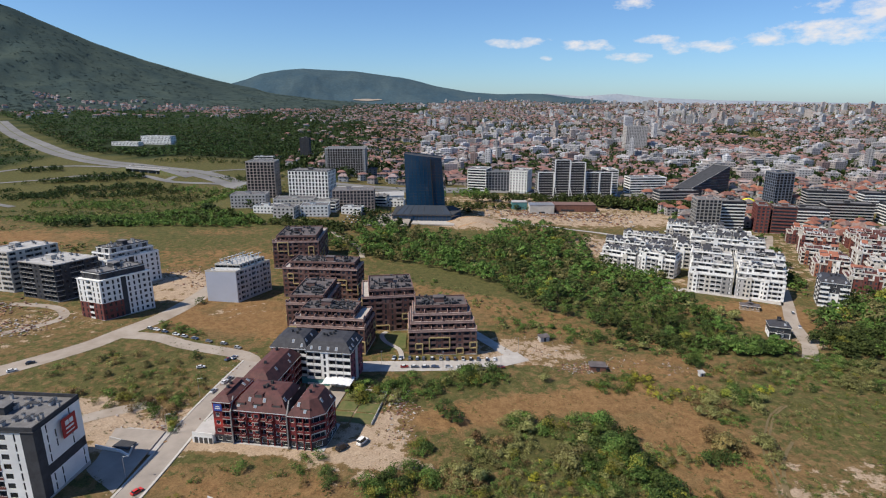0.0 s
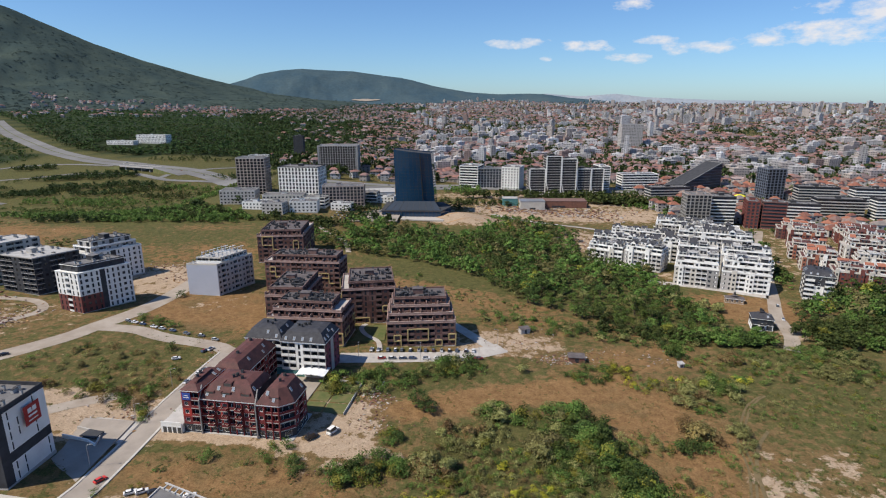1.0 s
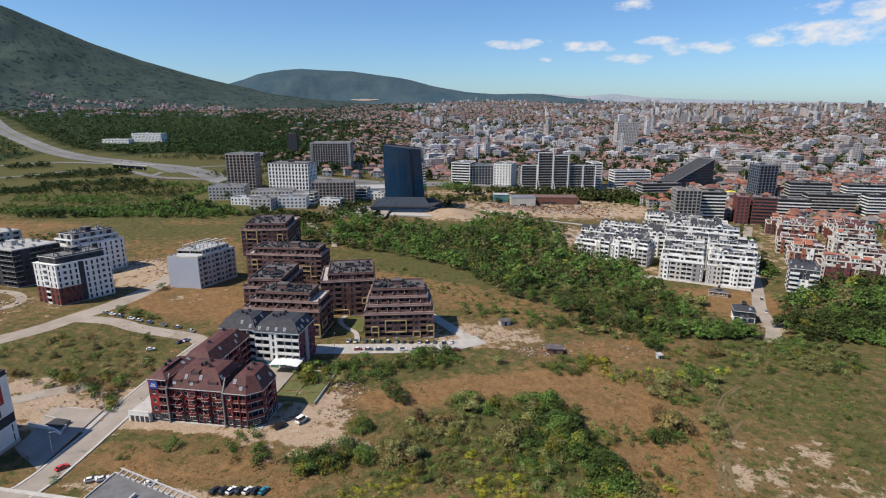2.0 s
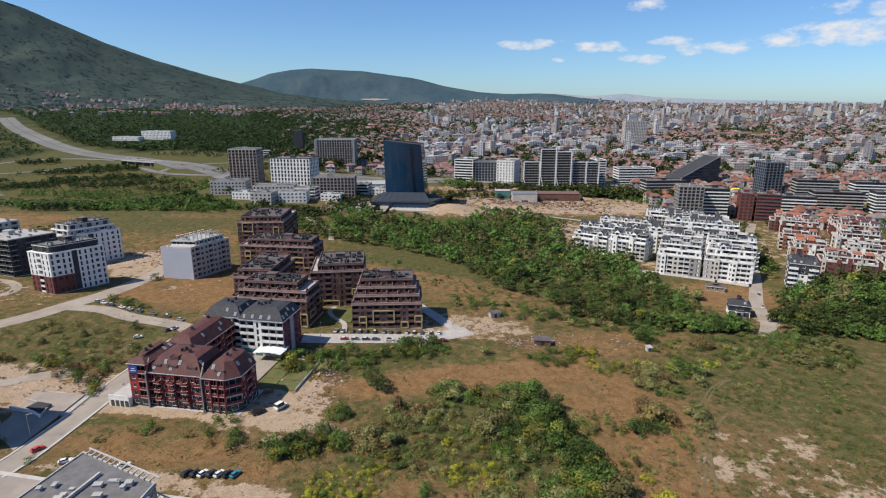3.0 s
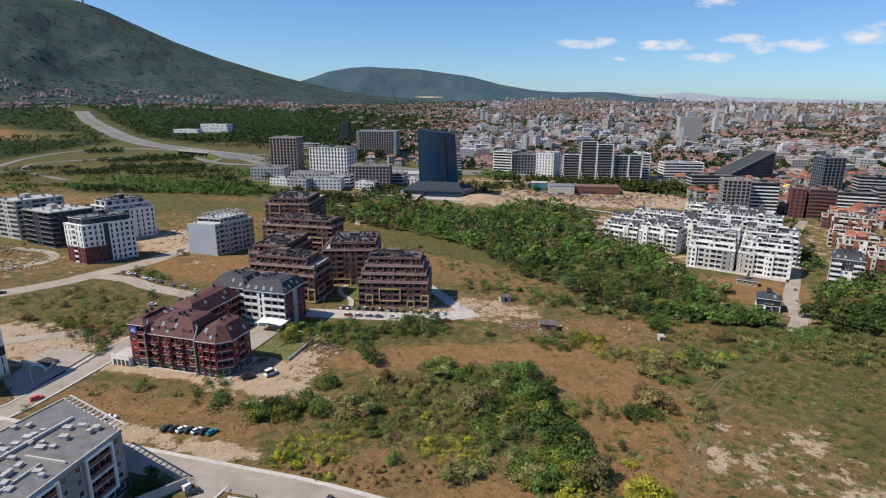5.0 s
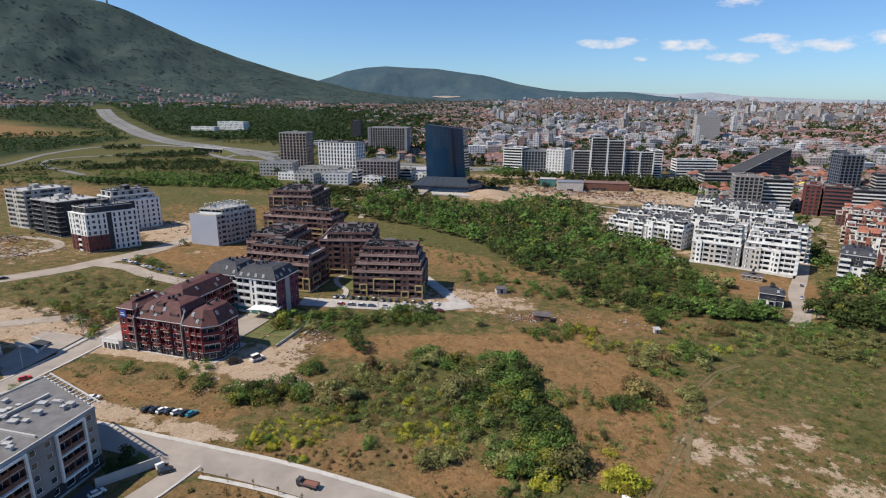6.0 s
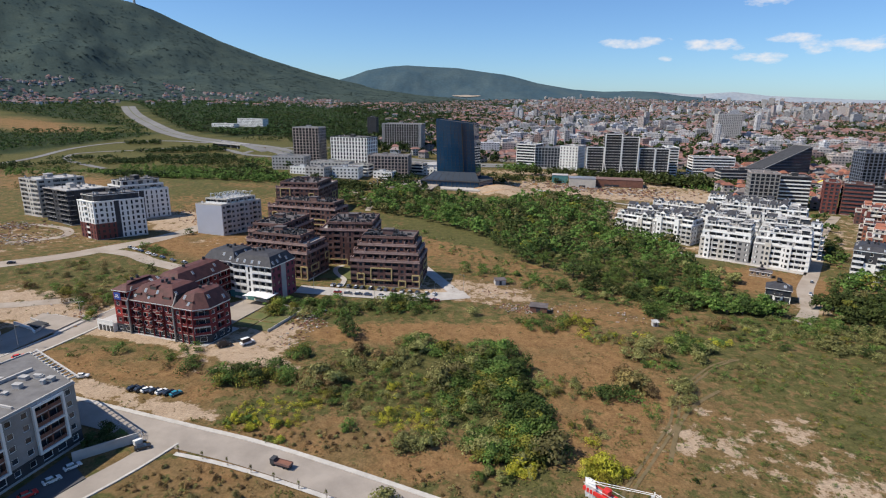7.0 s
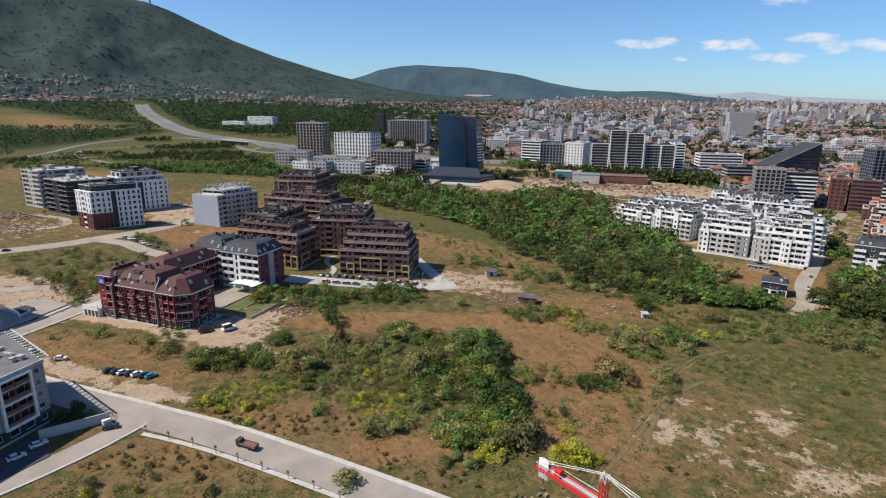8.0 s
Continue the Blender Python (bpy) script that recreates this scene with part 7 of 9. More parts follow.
# scrub on the meadow: x, y, half length, half width, turn, count, kinds, smallest, largest
SCRUB = [
    (-18, 207, 21, 9, 16, 60, "green deep olive green deep", 0.7, 1.5),
    (14, 219, 16, 9, 16, 46, "deep green olive green", 0.7, 1.5),
    (-9, 167, 5, 4, 19, 10, "deep green", 0.7, 1.2),
    (-20, 148, 5, 7, 18, 16, "green deep green", 0.8, 1.5),
    (-12, 152, 4, 8, 12, 12, "green deep", 0.8, 1.4),
    (-2, 152, 4, 6, 10, 12, "deep green", 0.7, 1.3),
    (6, 153, 7, 7, 14, 26, "olive dry olive olive", 0.8, 1.5),
    (18, 169, 9, 9, 14, 26, "olive olive green dry", 0.8, 1.4),
    (30, 178, 9, 11, 13, 24, "olive green olive", 0.8, 1.5),
    (16, 163, 13, 6, 16, 18, "green olive", 0.5, 1.0),
    (46, 179, 10, 12, 17, 34, "green olive green deep", 0.8, 1.6),
    (58, 170, 8, 8, 15, 34, "deep green deep", 1.0, 1.8),
    (45, 163, 6, 6, 14, 16, "olive olive green", 1.0, 1.7),
    (62, 182, 4, 17, 19, 10, "deep green", 1.0, 1.7),
    (33, 155, 15, 7, 15, 44, "green deep green yellow", 0.4, 0.8),
    (55, 154, 13, 10, 15, 60, "green deep green olive", 0.6, 1.3),
    (68, 146, 5, 17, 14, 44, "deep deep green", 1.0, 1.9),
    (64, 131, 9, 8, 14, 46, "deep green olive green", 0.8, 1.5),
    (46, 142, 9, 11, 14, 50, "green deep green olive", 0.4, 1.0),
    (1, 132, 12, 8, 14, 110, "yellow yellow yellow green", 0.3, 0.6),
    (-4, 125, 6, 4, 14, 30, "yellow green", 0.3, 0.55),
    (36, 138, 9, 7, 14, 90, "yellow yellow green", 0.3, 0.65),
    (44, 133, 4, 4, 12, 24, "yellow green", 0.3, 0.6),
    (10, 141, 6, 4, 13, 20, "green yellow", 0.35, 0.7),
    (13, 146, 15, 2, 15, 24, "deep green", 0.4, 0.9),
    (42, 128, 6, 3, 13, 18, "olive olive green", 0.7, 1.2),
    (23, 132, 2, 4, 8, 6, "deep green", 0.6, 1.0),
    (8, 120, 2, 2, 14, 8, "yellow green", 0.4, 0.8),
    (68, 124, 4, 3, 11, 22, "yellow yellow", 0.4, 0.8),
    (88, 128, 6, 4, 11, 36, "yellow yellow fresh", 0.5, 0.9),
    (86, 140, 3, 2, 7, 10, "yellow", 0.4, 0.7),
    (66, 121, 8, 3, 15, 14, "green olive", 0.4, 0.8),
    (99, 173, 6, 10, 17, 14, "dry dry olive", 1.0, 1.7),
    (94, 165, 6, 4, 13, 10, "deep green", 0.8, 1.3),
    (108, 201, 9, 10, 14, 24, "olive olive dry", 0.8, 1.5),
    (124, 207, 7, 10, 16, 20, "olive green deep", 0.9, 1.5),
    (112, 190, 7, 4, 14, 14, "green deep", 0.6, 1.1),
    (116, 173, 3, 7, 9, 8, "olive olive", 0.8, 1.3),
    (112, 163, 2, 5, 19, 5, "olive", 0.7, 1.1),
    (72, 217, 11, 8, 16, 30, "green deep green", 0.6, 1.2),
    (85, 222, 6, 11, 16, 16, "yellow fresh green", 0.7, 1.2),
    (98, 210, 15, 7, 16, 40, "green yellow green olive", 0.5, 1.1),
    (118, 240, 4, 10, 13, 7, "green deep", 0.9, 1.5),
    (80, 167, 8, 8, 16, 24, "green olive", 0.5, 1.0),
    (85, 144, 5, 6, 13, 14, "olive green", 0.5, 0.9),
    (73, 165, 4, 7, 15, 10, "olive green", 0.6, 1.1),
    (152, 229, 34, 17, 12, 150, "green deep olive green", 0.5, 1.1),
    (187, 231, 18, 20, 12, 80, "green deep olive", 0.6, 1.3),
    (137, 215, 5, 4, 15, 12, "yellow yellow", 0.5, 0.8),
    (142, 235, 5, 6, 12, 10, "dry dry", 0.7, 1.2),
    (176, 218, 5, 6, 13, 9, "olive olive", 0.9, 1.4),
    (162, 194, 24, 17, 12, 140, "green olive green", 0.3, 0.7),
    (136, 189, 11, 9, 12, 24, "olive green", 0.4, 0.8),
    (114, 143, 16, 16, 14, 60, "green olive green deep", 0.2, 0.5),
    (138, 142, 18, 13, 12, 80, "green deep olive", 0.2, 0.55),
    (156, 163, 9, 10, 12, 46, "green fresh deep", 0.2, 0.5),
    (118, 159, 10, 13, 13, 34, "olive green", 0.25, 0.5),
    (98, 142, 3, 16, 9, 10, "green olive", 0.4, 0.7),
    (104, 157, 3, 5, 9, 8, "green deep", 0.5, 0.9),
    (-84, 143, 10, 9, 16, 10, "green", 0.4, 0.8),
    (-43, 162, 4, 4, 18, 5, "green", 0.6, 0.9),
    (-36, 150, 3, 5, 13, 4, "deep", 0.9, 1.2),
    (-46, 153, 7, 4, 15, 5, "deep green", 0.6, 0.9),
    (-50, 152, 30, 4, -6, 12, "green deep dry", 0.4, 1.0),
    (-132, 212, 38, 20, -20, 130, "olive dry olive green deep", 0.3, 1.1), (-118, 196, 20, 8, -20, 26, "deep green dry", 0.6, 1.4), (34, 150, 24, 13, 15, 110, "green olive deep olive dry", 0.4, 0.95), (14, 150, 16, 9, 15, 50, "olive green dry", 0.4, 0.9), (0, 104, 26, 5, 14, 110, "dry dry dry dry dry olive", 0.2, 0.42), (22, 125, 28, 5, 14, 130, "dry dry olive", 0.2, 0.42), (60, 112, 24, 6, -14, 70, "dry dry olive", 0.2, 0.4),
    (-100, 182, 18, 10, 0, 8, "deep green", 0.6, 1.2),
    (-132, 262, 14, 4, -25, 14, "deep green", 0.6, 1.2),
    (80, 264, 58, 10, -18, 110, "green olive green deep", 0.5, 1.4),
    (0, 335, 46, 14, -35, 30, "green olive", 0.4, 0.9),
    (40, 300, 36, 10, -30, 40, "green olive", 0.4, 1.0),
    (-5, 94, 30, 5, 10, 12, "olive yellow", 0.4, 0.8),
]
shrubs = []
LIGHTER = {"fresh": ["fresh"], "green": ["fresh", "green", "green"], "deep": ["deep", "deep", "green"], "olive": ["olive"], "yellow": ["yellow"], "dry": ["dry"]}
for cx, cy, a, b, turn, count, kinds, lo, hi in SCRUB:
    c, s = math.cos(radians(turn)), math.sin(radians(turn))
    for _ in range(count):
        r, t = math.sqrt(g.random()), g.uniform(0, 6.283)
        u, v = a * r * math.cos(t), b * r * math.sin(t)
        shrubs.append((cx + u * c - v * s, cy + u * s + v * c, g.choice(LIGHTER[g.choice(kinds.split())]) if cy < 232 else g.choice(kinds.split()), g.uniform(lo, hi) * (1.6 if hi > 1.15 else 1.4)))
ROAD_CLEAR = [(-40, 62), (-30, 82), (-24.5, 94), (-20.5, 105), (-18, 115), (-125, 132), (-92, 127), (-59, 121.8), (-20, 117.2), (3, 114.6), (25, 110.4), (50, 104.8), (63, 101.6), (90, 94)]
def off_road(x, y):
    for (ax, ay), (bx, by) in zip(ROAD_CLEAR, ROAD_CLEAR[1:]):
        t = max(0, min(1, ((x - ax) * (bx - ax) + (y - ay) * (by - ay)) / ((bx - ax) ** 2 + (by - ay) ** 2)))
        if ax != -18 and math.hypot(x - ax - t * (bx - ax), y - ay - t * (by - ay)) < (4.2 if ax > -41 and ay < 114 and bx < 0 else 6.6):
            return False
    return True
shrubs = [s for s in shrubs if off_road(s[0], s[1]) and not (-90 < s[0] < -30 and s[1] < 122)]
# bushes that stand out
for x, y, kind, k in [(76, 131, "olive", 2.6), (73, 132, "olive", 2.0), (78, 133, "deep", 1.5), (46, 164, "olive", 2.0), (99, 172, "dry", 2.3), (94, 165, "deep", 1.7), (97, 168, "deep", 1.4), (117, 240, "green", 2.0), (109, 202, "olive", 2.2), (113, 199, "dry", 1.8), (124, 207, "green", 2.0), (126, 204, "deep", 1.6),
                      (88, 128, "yellow", 1.9), (84, 127, "yellow", 1.5), (68, 124, "yellow", 1.5), (6, 153, "olive", 2.0), (2, 151, "dry", 1.7), (9, 151, "deep", 1.3), (-18, 150, "deep", 1.8), (-21, 146, "green", 1.6), (30, 179, "olive", 2.0), (19, 170, "dry", 1.8), (-42, 162, "green", 1.3), (-36, 150, "deep", 1.4), (-65, 155, "green", 1.5), (-48, 156, "green", 1.1), (-77, 149, "deep", 0.9),
                      (-35, 110, "deep", 1.0), (-33.5, 113, "deep", 1.1), (-35, 115, "deep", 1.0), (-31.5, 111, "deep", 0.9), (-33, 107.5, "deep", 0.8), (-30, 114, "green", 0.8), (44, 219, "olive", 1.7), (24, 222, "deep", 1.6), (8, 221, "green", 1.7), (40, 106.5, "olive", 1.5), (-112, 232, "deep", 1.6), (-84, 190, "deep", 1.2), (-65, 305, "deep", 1.0), (-138, 300, "deep", 1.7), (176, 218, "olive", 1.9), (116, 174, "olive", 1.5)]:
    shrubs.append((x, y, kind, k * 1.35))
shrubs.sort(key=lambda s: s[1])
for x, y, kind, k in [(0.5, 189, "deep", 1.15), (3.5, 186, "deep", 0.95), (6, 184, "deep", 0.8), (117, 239, "green", 0.8), (60, 172, "deep", 1.0), (64, 168, "deep", 1.0), (56, 175, "green", 0.9), (62, 180, "deep", 0.9), (67, 158, "deep", 1.0), (70, 150, "deep", 1.05), (66, 146, "deep", 0.95), (71, 142, "deep", 0.95), (68, 136, "green", 0.8), (-19, 149, "deep", 0.7), (22, 222, "deep", 0.85), (10, 220, "green", 0.8), (-8, 206, "olive", 0.7)]:
    tree(x, y, kind, k, g, "trees on the meadow")
rest = {k: [] for k in LEAF}
for i, (x, y, kind, k) in enumerate(shrubs):
    if k > 2.5 or (i % 20 == 0 and k > 0.8) or (y < 130 and i % 2 == 0):
        shrub(x, y, kind, k, g)
    else:
        rest[kind].append(moved(g.choice(SHRUB[kind])[:: (2 if k > 1.9 else 3 if k > 1.0 else 5)], x, y, gz(x, y) - 0.1, k, g.uniform(0, 6.28), 0.9))
for kind, arrs in rest.items():
    if arrs:
        tagged(new("scrub", quads_mesh("scrub", np.concatenate(arrs), LEAF[kind])), f"{WHAT[kind]} scrub growing wild on the meadow", "scrub", kind="stuff")

# weeds and dry grass: low leafy tufts in patches where the cover says so
def tufts(name, seed, count, size, want, material, label, patch=7.0, sharp=1.0, box=(-200, 80, 275, 320)):
    r = np.random.RandomState(seed)
    x, y = r.uniform(box[0], box[2], count), box[1] + (box[3] - box[1]) * r.uniform(0, 1, count) ** 1.5
    cover = ground_cover(x, y)
    lump = np.array([noise.noise((a / patch, b / patch, seed)) + 0.7 * noise.noise((a / patch * 3, b / patch * 3, seed)) for a, b in zip(x, y)])
    keep = (want(*cover) + lump * sharp > r.uniform(0.35, 0.85, count)) & np.array([off_road(a, b) for a, b in zip(x, y)])
    for x0, x1, y0, y1 in ((-100, -25, 158, 345), (-100, 24, 240, 345), (-36, 44, 224, 246), (-300, -112, 80, 165), (178, 400, 292, 400), (-100, -19, 80, 122), (-104, -80, 80, 235), (-300, -142, 150, 400)):
        keep &= ~((x > x0) & (x < x1) & (y > y0) & (y < y1))
    x, y = x[keep], y[keep]
    n = len(x)
    k = size * r.uniform(0.5, 1.5, n)
    z = land(x, y)
    out = []
    for _ in range(2):
        a = r.uniform(0, 6.283, n)
        c, s = np.cos(a), np.sin(a)
        px, py, pz = x + r.normal(size=n) * k * 0.6, y + r.normal(size=n) * k * 0.6, z + k * r.uniform(0.0, 0.5, n)
        rise_u, rise_v = r.uniform(-0.45, 0.45, n), r.uniform(-0.45, 0.45, n)
        def P(u, v):
            return np.stack([px + (u * c - v * s) * k, py + (u * s + v * c) * k, pz + (u * rise_u + v * rise_v) * k], -1)
        out.append(np.stack([P(-0.6, -0.25), P(0.5, -0.4), P(0.65, 0.3), P(-0.45, 0.42)], 1))
    tagged(new(name, quads_mesh(name, np.concatenate(out), material)), label, "grass", kind="stuff")


STRAW = ramp_mat("straw", [(0, (0.12, 0.072, 0.03)), (0.5, (0.19, 0.12, 0.052)), (1, (0.28, 0.19, 0.09))], "island", 0.9, 0.1, 0.2)
WEED = ramp_mat("weed_leaves", [(0, (0.05, 0.062, 0.015)), (0.5, (0.095, 0.1, 0.028)), (1, (0.16, 0.15, 0.05))], "island", 0.85, 0.1, 0.2)
GREYWEED = ramp_mat("grey_weed_leaves", [(0, (0.085, 0.085, 0.036)), (0.5, (0.125, 0.118, 0.05)), (1, (0.18, 0.16, 0.075))], "island", 0.85, 0.1, 0.2)
tufts("weeds", 1, 130000, 0.3, lambda gr, ba, pa: gr * 0.9 - 0.15, WEED, "low green weeds in the meadow", 9.0, 1.1)
tufts("weeds", 2, 70000, 0.28, lambda gr, ba, pa: 0.2 + gr * 0.15 - ba * 0.2 - pa * 0.2, GREYWEED, "grey-green low weeds in the meadow", 6.0, 1.1)
tufts("dry_grass", 3, 80000, 0.26, lambda gr, ba, pa: 0.05 + pa * 0.5 - ba * 0.2, STRAW, "dry straw-coloured grass tufts", 5.0, 1.3)

# the far woods and the trees between the roads
def far_wood(name, pts, kind, lo, hi, label, flat_k=0.8):
    arrs = [moved(g.choice(FAR_TREE)[:: (1 if math.hypot(x, y) < 1000 else 2 if math.hypot(x, y) < 2200 else 3)], x, y, gz(x, y) - 0.5, g.uniform(lo, hi), g.uniform(0, 6.28), flat_k) for x, y in pts]
    tagged(new(name, quads_mesh(name, np.concatenate(arrs), LEAF[kind])), label, "wood", kind="stuff")


# ---- the city beyond ----
def copies_mesh(name, tv, tf, sizes, turns, places, material):
    """Many boxes or roofs on one template, each stretched by its own size, turned and set down."""
    tv, tf = np.asarray(tv, float), np.asarray(tf)
    n, k = len(places), len(tv)
    v = tv[None] * sizes[:, None, :]
    c, s = np.cos(turns)[:, None], np.sin(turns)[:, None]
    out = np.stack([v[..., 0] * c - v[..., 1] * s, v[..., 0] * s + v[..., 1] * c, v[..., 2]], -1) + places[:, None, :]
    f = (tf[None] + (np.arange(n) * k)[:, None, None]).reshape(-1, 4)
    me = bpy.data.meshes.new(name)
    me.vertices.add(n * k)
    me.vertices.foreach_set("co", out.astype(np.float32).ravel())
    me.loops.add(f.size)
    me.loops.foreach_set("vertex_index", f.astype(np.int32).ravel())
    me.polygons.add(len(f))
    me.polygons.foreach_set("loop_start", np.arange(0, f.size, 4, dtype=np.int32))
    me.polygons.foreach_set("use_smooth", np.zeros(len(f), dtype=bool))
    me.materials.append(material)
    me.update(calc_edges=True)
    return me


WALL_V = [(-.5, -.5, 0), (.5, -.5, 0), (.5, .5, 0), (-.5, .5, 0), (-.5, -.5, 1), (.5, -.5, 1), (.5, .5, 1), (-.5, .5, 1)]
WALL_F = [(0, 1, 5, 4), (1, 2, 6, 5), (2, 3, 7, 6), (3, 0, 4, 7), (4, 5, 6, 7)]
ROOF_V = [(-.57, -.57, 0), (.57, -.57, 0), (.57, .57, 0), (-.57, .57, 0), (-.22, -.03, 1), (.22, -.03, 1), (.22, .03, 1), (-.22, .03, 1)]
CITY_WALL = ramp_mat("town_walls", [(0.0, (0.457, 0.464, 0.463)), (0.25, (0.351, 0.328, 0.311)), (0.45, (0.396, 0.368, 0.345)), (0.6, (0.244, 0.224, 0.219)), (0.75, (0.320, 0.273, 0.245)), (0.88, (0.518, 0.534, 0.548)), (1.0, (0.198, 0.192, 0.194))], "island", 0.9, 0.2, 0, 0.3)
# tile colours mixed towards grey, distance haze painted into them
CITY_ROOF = ramp_mat("hazed_town_roofs", [(0.0, (0.226, 0.126, 0.107)), (0.25, (0.191, 0.111, 0.098)), (0.45, (0.279, 0.145, 0.119)), (0.6, (0.173, 0.121, 0.114)), (0.8, (0.159, 0.124, 0.124)), (1.0, (0.345, 0.268, 0.255))], "island", 0.9, 0.2, 0, 0.4)
FLAT_WALL = ramp_mat("block_walls", [(0.0, (0.46, 0.46, 0.47)), (0.3, (0.36, 0.35, 0.345)), (0.5, (0.26, 0.255, 0.26)), (0.7, (0.4, 0.35, 0.32)), (0.85, (0.55, 0.56, 0.58)), (1.0, (0.24, 0.17, 0.15))], "island", 0.9, 0.2, 0, 0.25)
TILED = ramp_mat("orange_tiled_roofs", [(0.0, (0.3, 0.13, 0.085)), (0.3, (0.24, 0.1, 0.07)), (0.55, (0.17, 0.085, 0.07)), (0.8, (0.3, 0.24, 0.21)), (1.0, (0.16, 0.15, 0.15))], "island", 0.9, 0.2, 0, 0.4)
r = np.random.RandomState(11)
built = [(q.location.x, q.location.y) for q in bpy.data.objects if q.parent is None and q.type == "EMPTY" and q.name.startswith(("office", "apart", "house"))]


def town_spots(count, r0, r1, a0, a1, power, grain, thin):
    rr = r0 * (r1 / r0) ** (r.uniform(0, 1, count) ** power)
    aa = np.radians(r.uniform(a0, a1, count))
    x, y = 41 + rr * np.sin(aa), rr * np.cos(aa)
    lump = np.array([noise.noise((p / grain, q / grain, 4.0)) for p, q in zip(x, y)])
    keep = (lump > thin) & (y > 735 + 0.02 * x)
    return x[keep], y[keep]


def clear_of_built(x, y, d):
    return np.array([all((a - p) ** 2 + (b - q) ** 2 > d * d for p, q in built) for a, b in zip(x, y)])


def houses(name, x, y, label, lo, hi, tiles=None):
    n = len(x)
    w, d, h = r.uniform(lo, hi, n), r.uniform(lo, hi, n) * 0.8, r.uniform(5.0, 10.0, n)
    t = np.where(r.uniform(0, 1, n) < 0.6, 0.25, 1.1) + r.normal(size=n) * 0.25
    z = land(x, y) - 0.5
    tagged(new(name + "_walls", copies_mesh(name, WALL_V, WALL_F, np.stack([w, d, h], -1), t, np.stack([x, y, z], -1), CITY_WALL)), "walls of " + label, "town houses", kind="stuff")
    tagged(new(name + "_roofs", copies_mesh(name, ROOF_V, WALL_F, np.stack([w, d, r.uniform(2.0, 3.6, n)], -1), t, np.stack([x, y, z + h], -1), tiles or CITY_ROOF)), "tiled roofs of " + label, "town houses", kind="stuff")
    glass_quads(name + "_windows", x, y, z, w, d, h, t, 4.2, 3.0, "dark windows of " + label)


def glass_quads(name, x, y, z, w, d, h, t, bay, storey, label, reach=1700):
    """Window panes a hand's width proud of the two walls that face the town's near side and its sunny side."""
    out = []
    for i in np.nonzero(np.hypot(x, y) < reach)[0]:
        for turn, width, depth in ((0, w[i], d[i]), (-math.pi / 2, d[i], w[i]), (math.pi / 2, d[i], w[i])):
            nb, nf = max(1, int(width / bay)), max(1, int(h[i] / storey))
            u = (np.arange(nb) + 0.5) / nb * width - width / 2
            v = (np.arange(nf) + 0.3) * (h[i] / nf)
            uu, vv = np.meshgrid(u, v)
            uu, vv = uu.ravel(), vv.ravel()
            a, b = bay * 0.24, storey * 0.24
            q = np.stack([np.stack([uu - a, 0 * uu - depth / 2 - 0.07, vv], -1), np.stack([uu + a, 0 * uu - depth / 2 - 0.07, vv], -1), np.stack([uu + a, 0 * uu - depth / 2 - 0.07, vv + 2 * b], -1), np.stack([uu - a, 0 * uu - depth / 2 - 0.07, vv + 2 * b], -1)], 1)
            out.append(moved(q, x[i], y[i], z[i], 1.0, t[i] + turn))
    if out:
        tagged(new(name, quads_mesh(name, np.concatenate(out), M["glass"])), label, "windows", kind="stuff")


x, y = town_spots(17500, 740, 4700, -22, 46, 0.8, 260, -0.32)
ok = clear_of_built(x, y, 26) & (r.uniform(0, 1, len(x)) < (np.clip(np.degrees(np.arctan2(x - 41, y)) + 22, 0, 40) / 21) ** 2) & (y > np.interp(x, [-400, -200], [1250, 735]))
houses("town_houses", x[ok], y[ok], "the dense low town behind the offices", 9, 17)
x, y = r.uniform(235, 620, 900), r.uniform(380, 740, 900)
ok = clear_of_built(x, y, 24) & (y > 390 + 0.25 * (300 - x)) & (y > 520 - 0.9 * (x - 250)) & (np.abs(y - (432 + (x - 262) * 1.8)) > 14)
houses("quarter_houses", x[ok], y[ok], "the tiled quarter behind the brick blocks", 6, 12, TILED)
x, y = r.uniform(230, 640, 900), r.uniform(400, 735, 900)
ok = clear_of_built(x, y, 18) & (y > 400 + 0.25 * (300 - x))
far_wood("quarter_trees", list(zip(x[ok], y[ok])), "deep", 0.6, 1.4, "trees between the tiled houses", 1.0)
x, y = town_spots(1300, 2300, 4000, -52, -6, 1.0, 200, 0.05)
houses("hillside_houses", x, y, "villas scattered among trees below the mountain", 9, 15)


def flats(name, x, y, label, lo, hi, tall):
    n = len(x)
    w, d = r.uniform(lo, hi, n), r.uniform(11, 16, n)
    h = np.where(r.uniform(0, 1, n) < tall, r.uniform(26, 46, n), r.uniform(12, 22, n))
    w = np.where(h > 25, w * 0.55, w)
    t = np.where(r.uniform(0, 1, n) < 0.6, 0.15, -0.35) + r.normal(size=n) * 0.12
    z = land(x, y) - 0.5
    tagged(new(name + "_walls", copies_mesh(name, WALL_V, WALL_F, np.stack([w, d, h], -1), t, np.stack([x, y, z], -1), FLAT_WALL)), "walls of " + label, "flats", kind="stuff")
    glass_quads(name + "_windows", x, y, z, w, d, h, t, 3.4, 3.0, "dark windows of " + label, 2600)
    hut = np.stack([w * 0.3, d * 0.4, 2.6 + 0 * w], -1)
    tagged(new(name + "_lift_huts", copies_mesh(name, WALL_V, WALL_F, hut, t, np.stack([x, y, z + h], -1), FLAT_WALL)), "roof huts of " + label, "flats", kind="stuff")


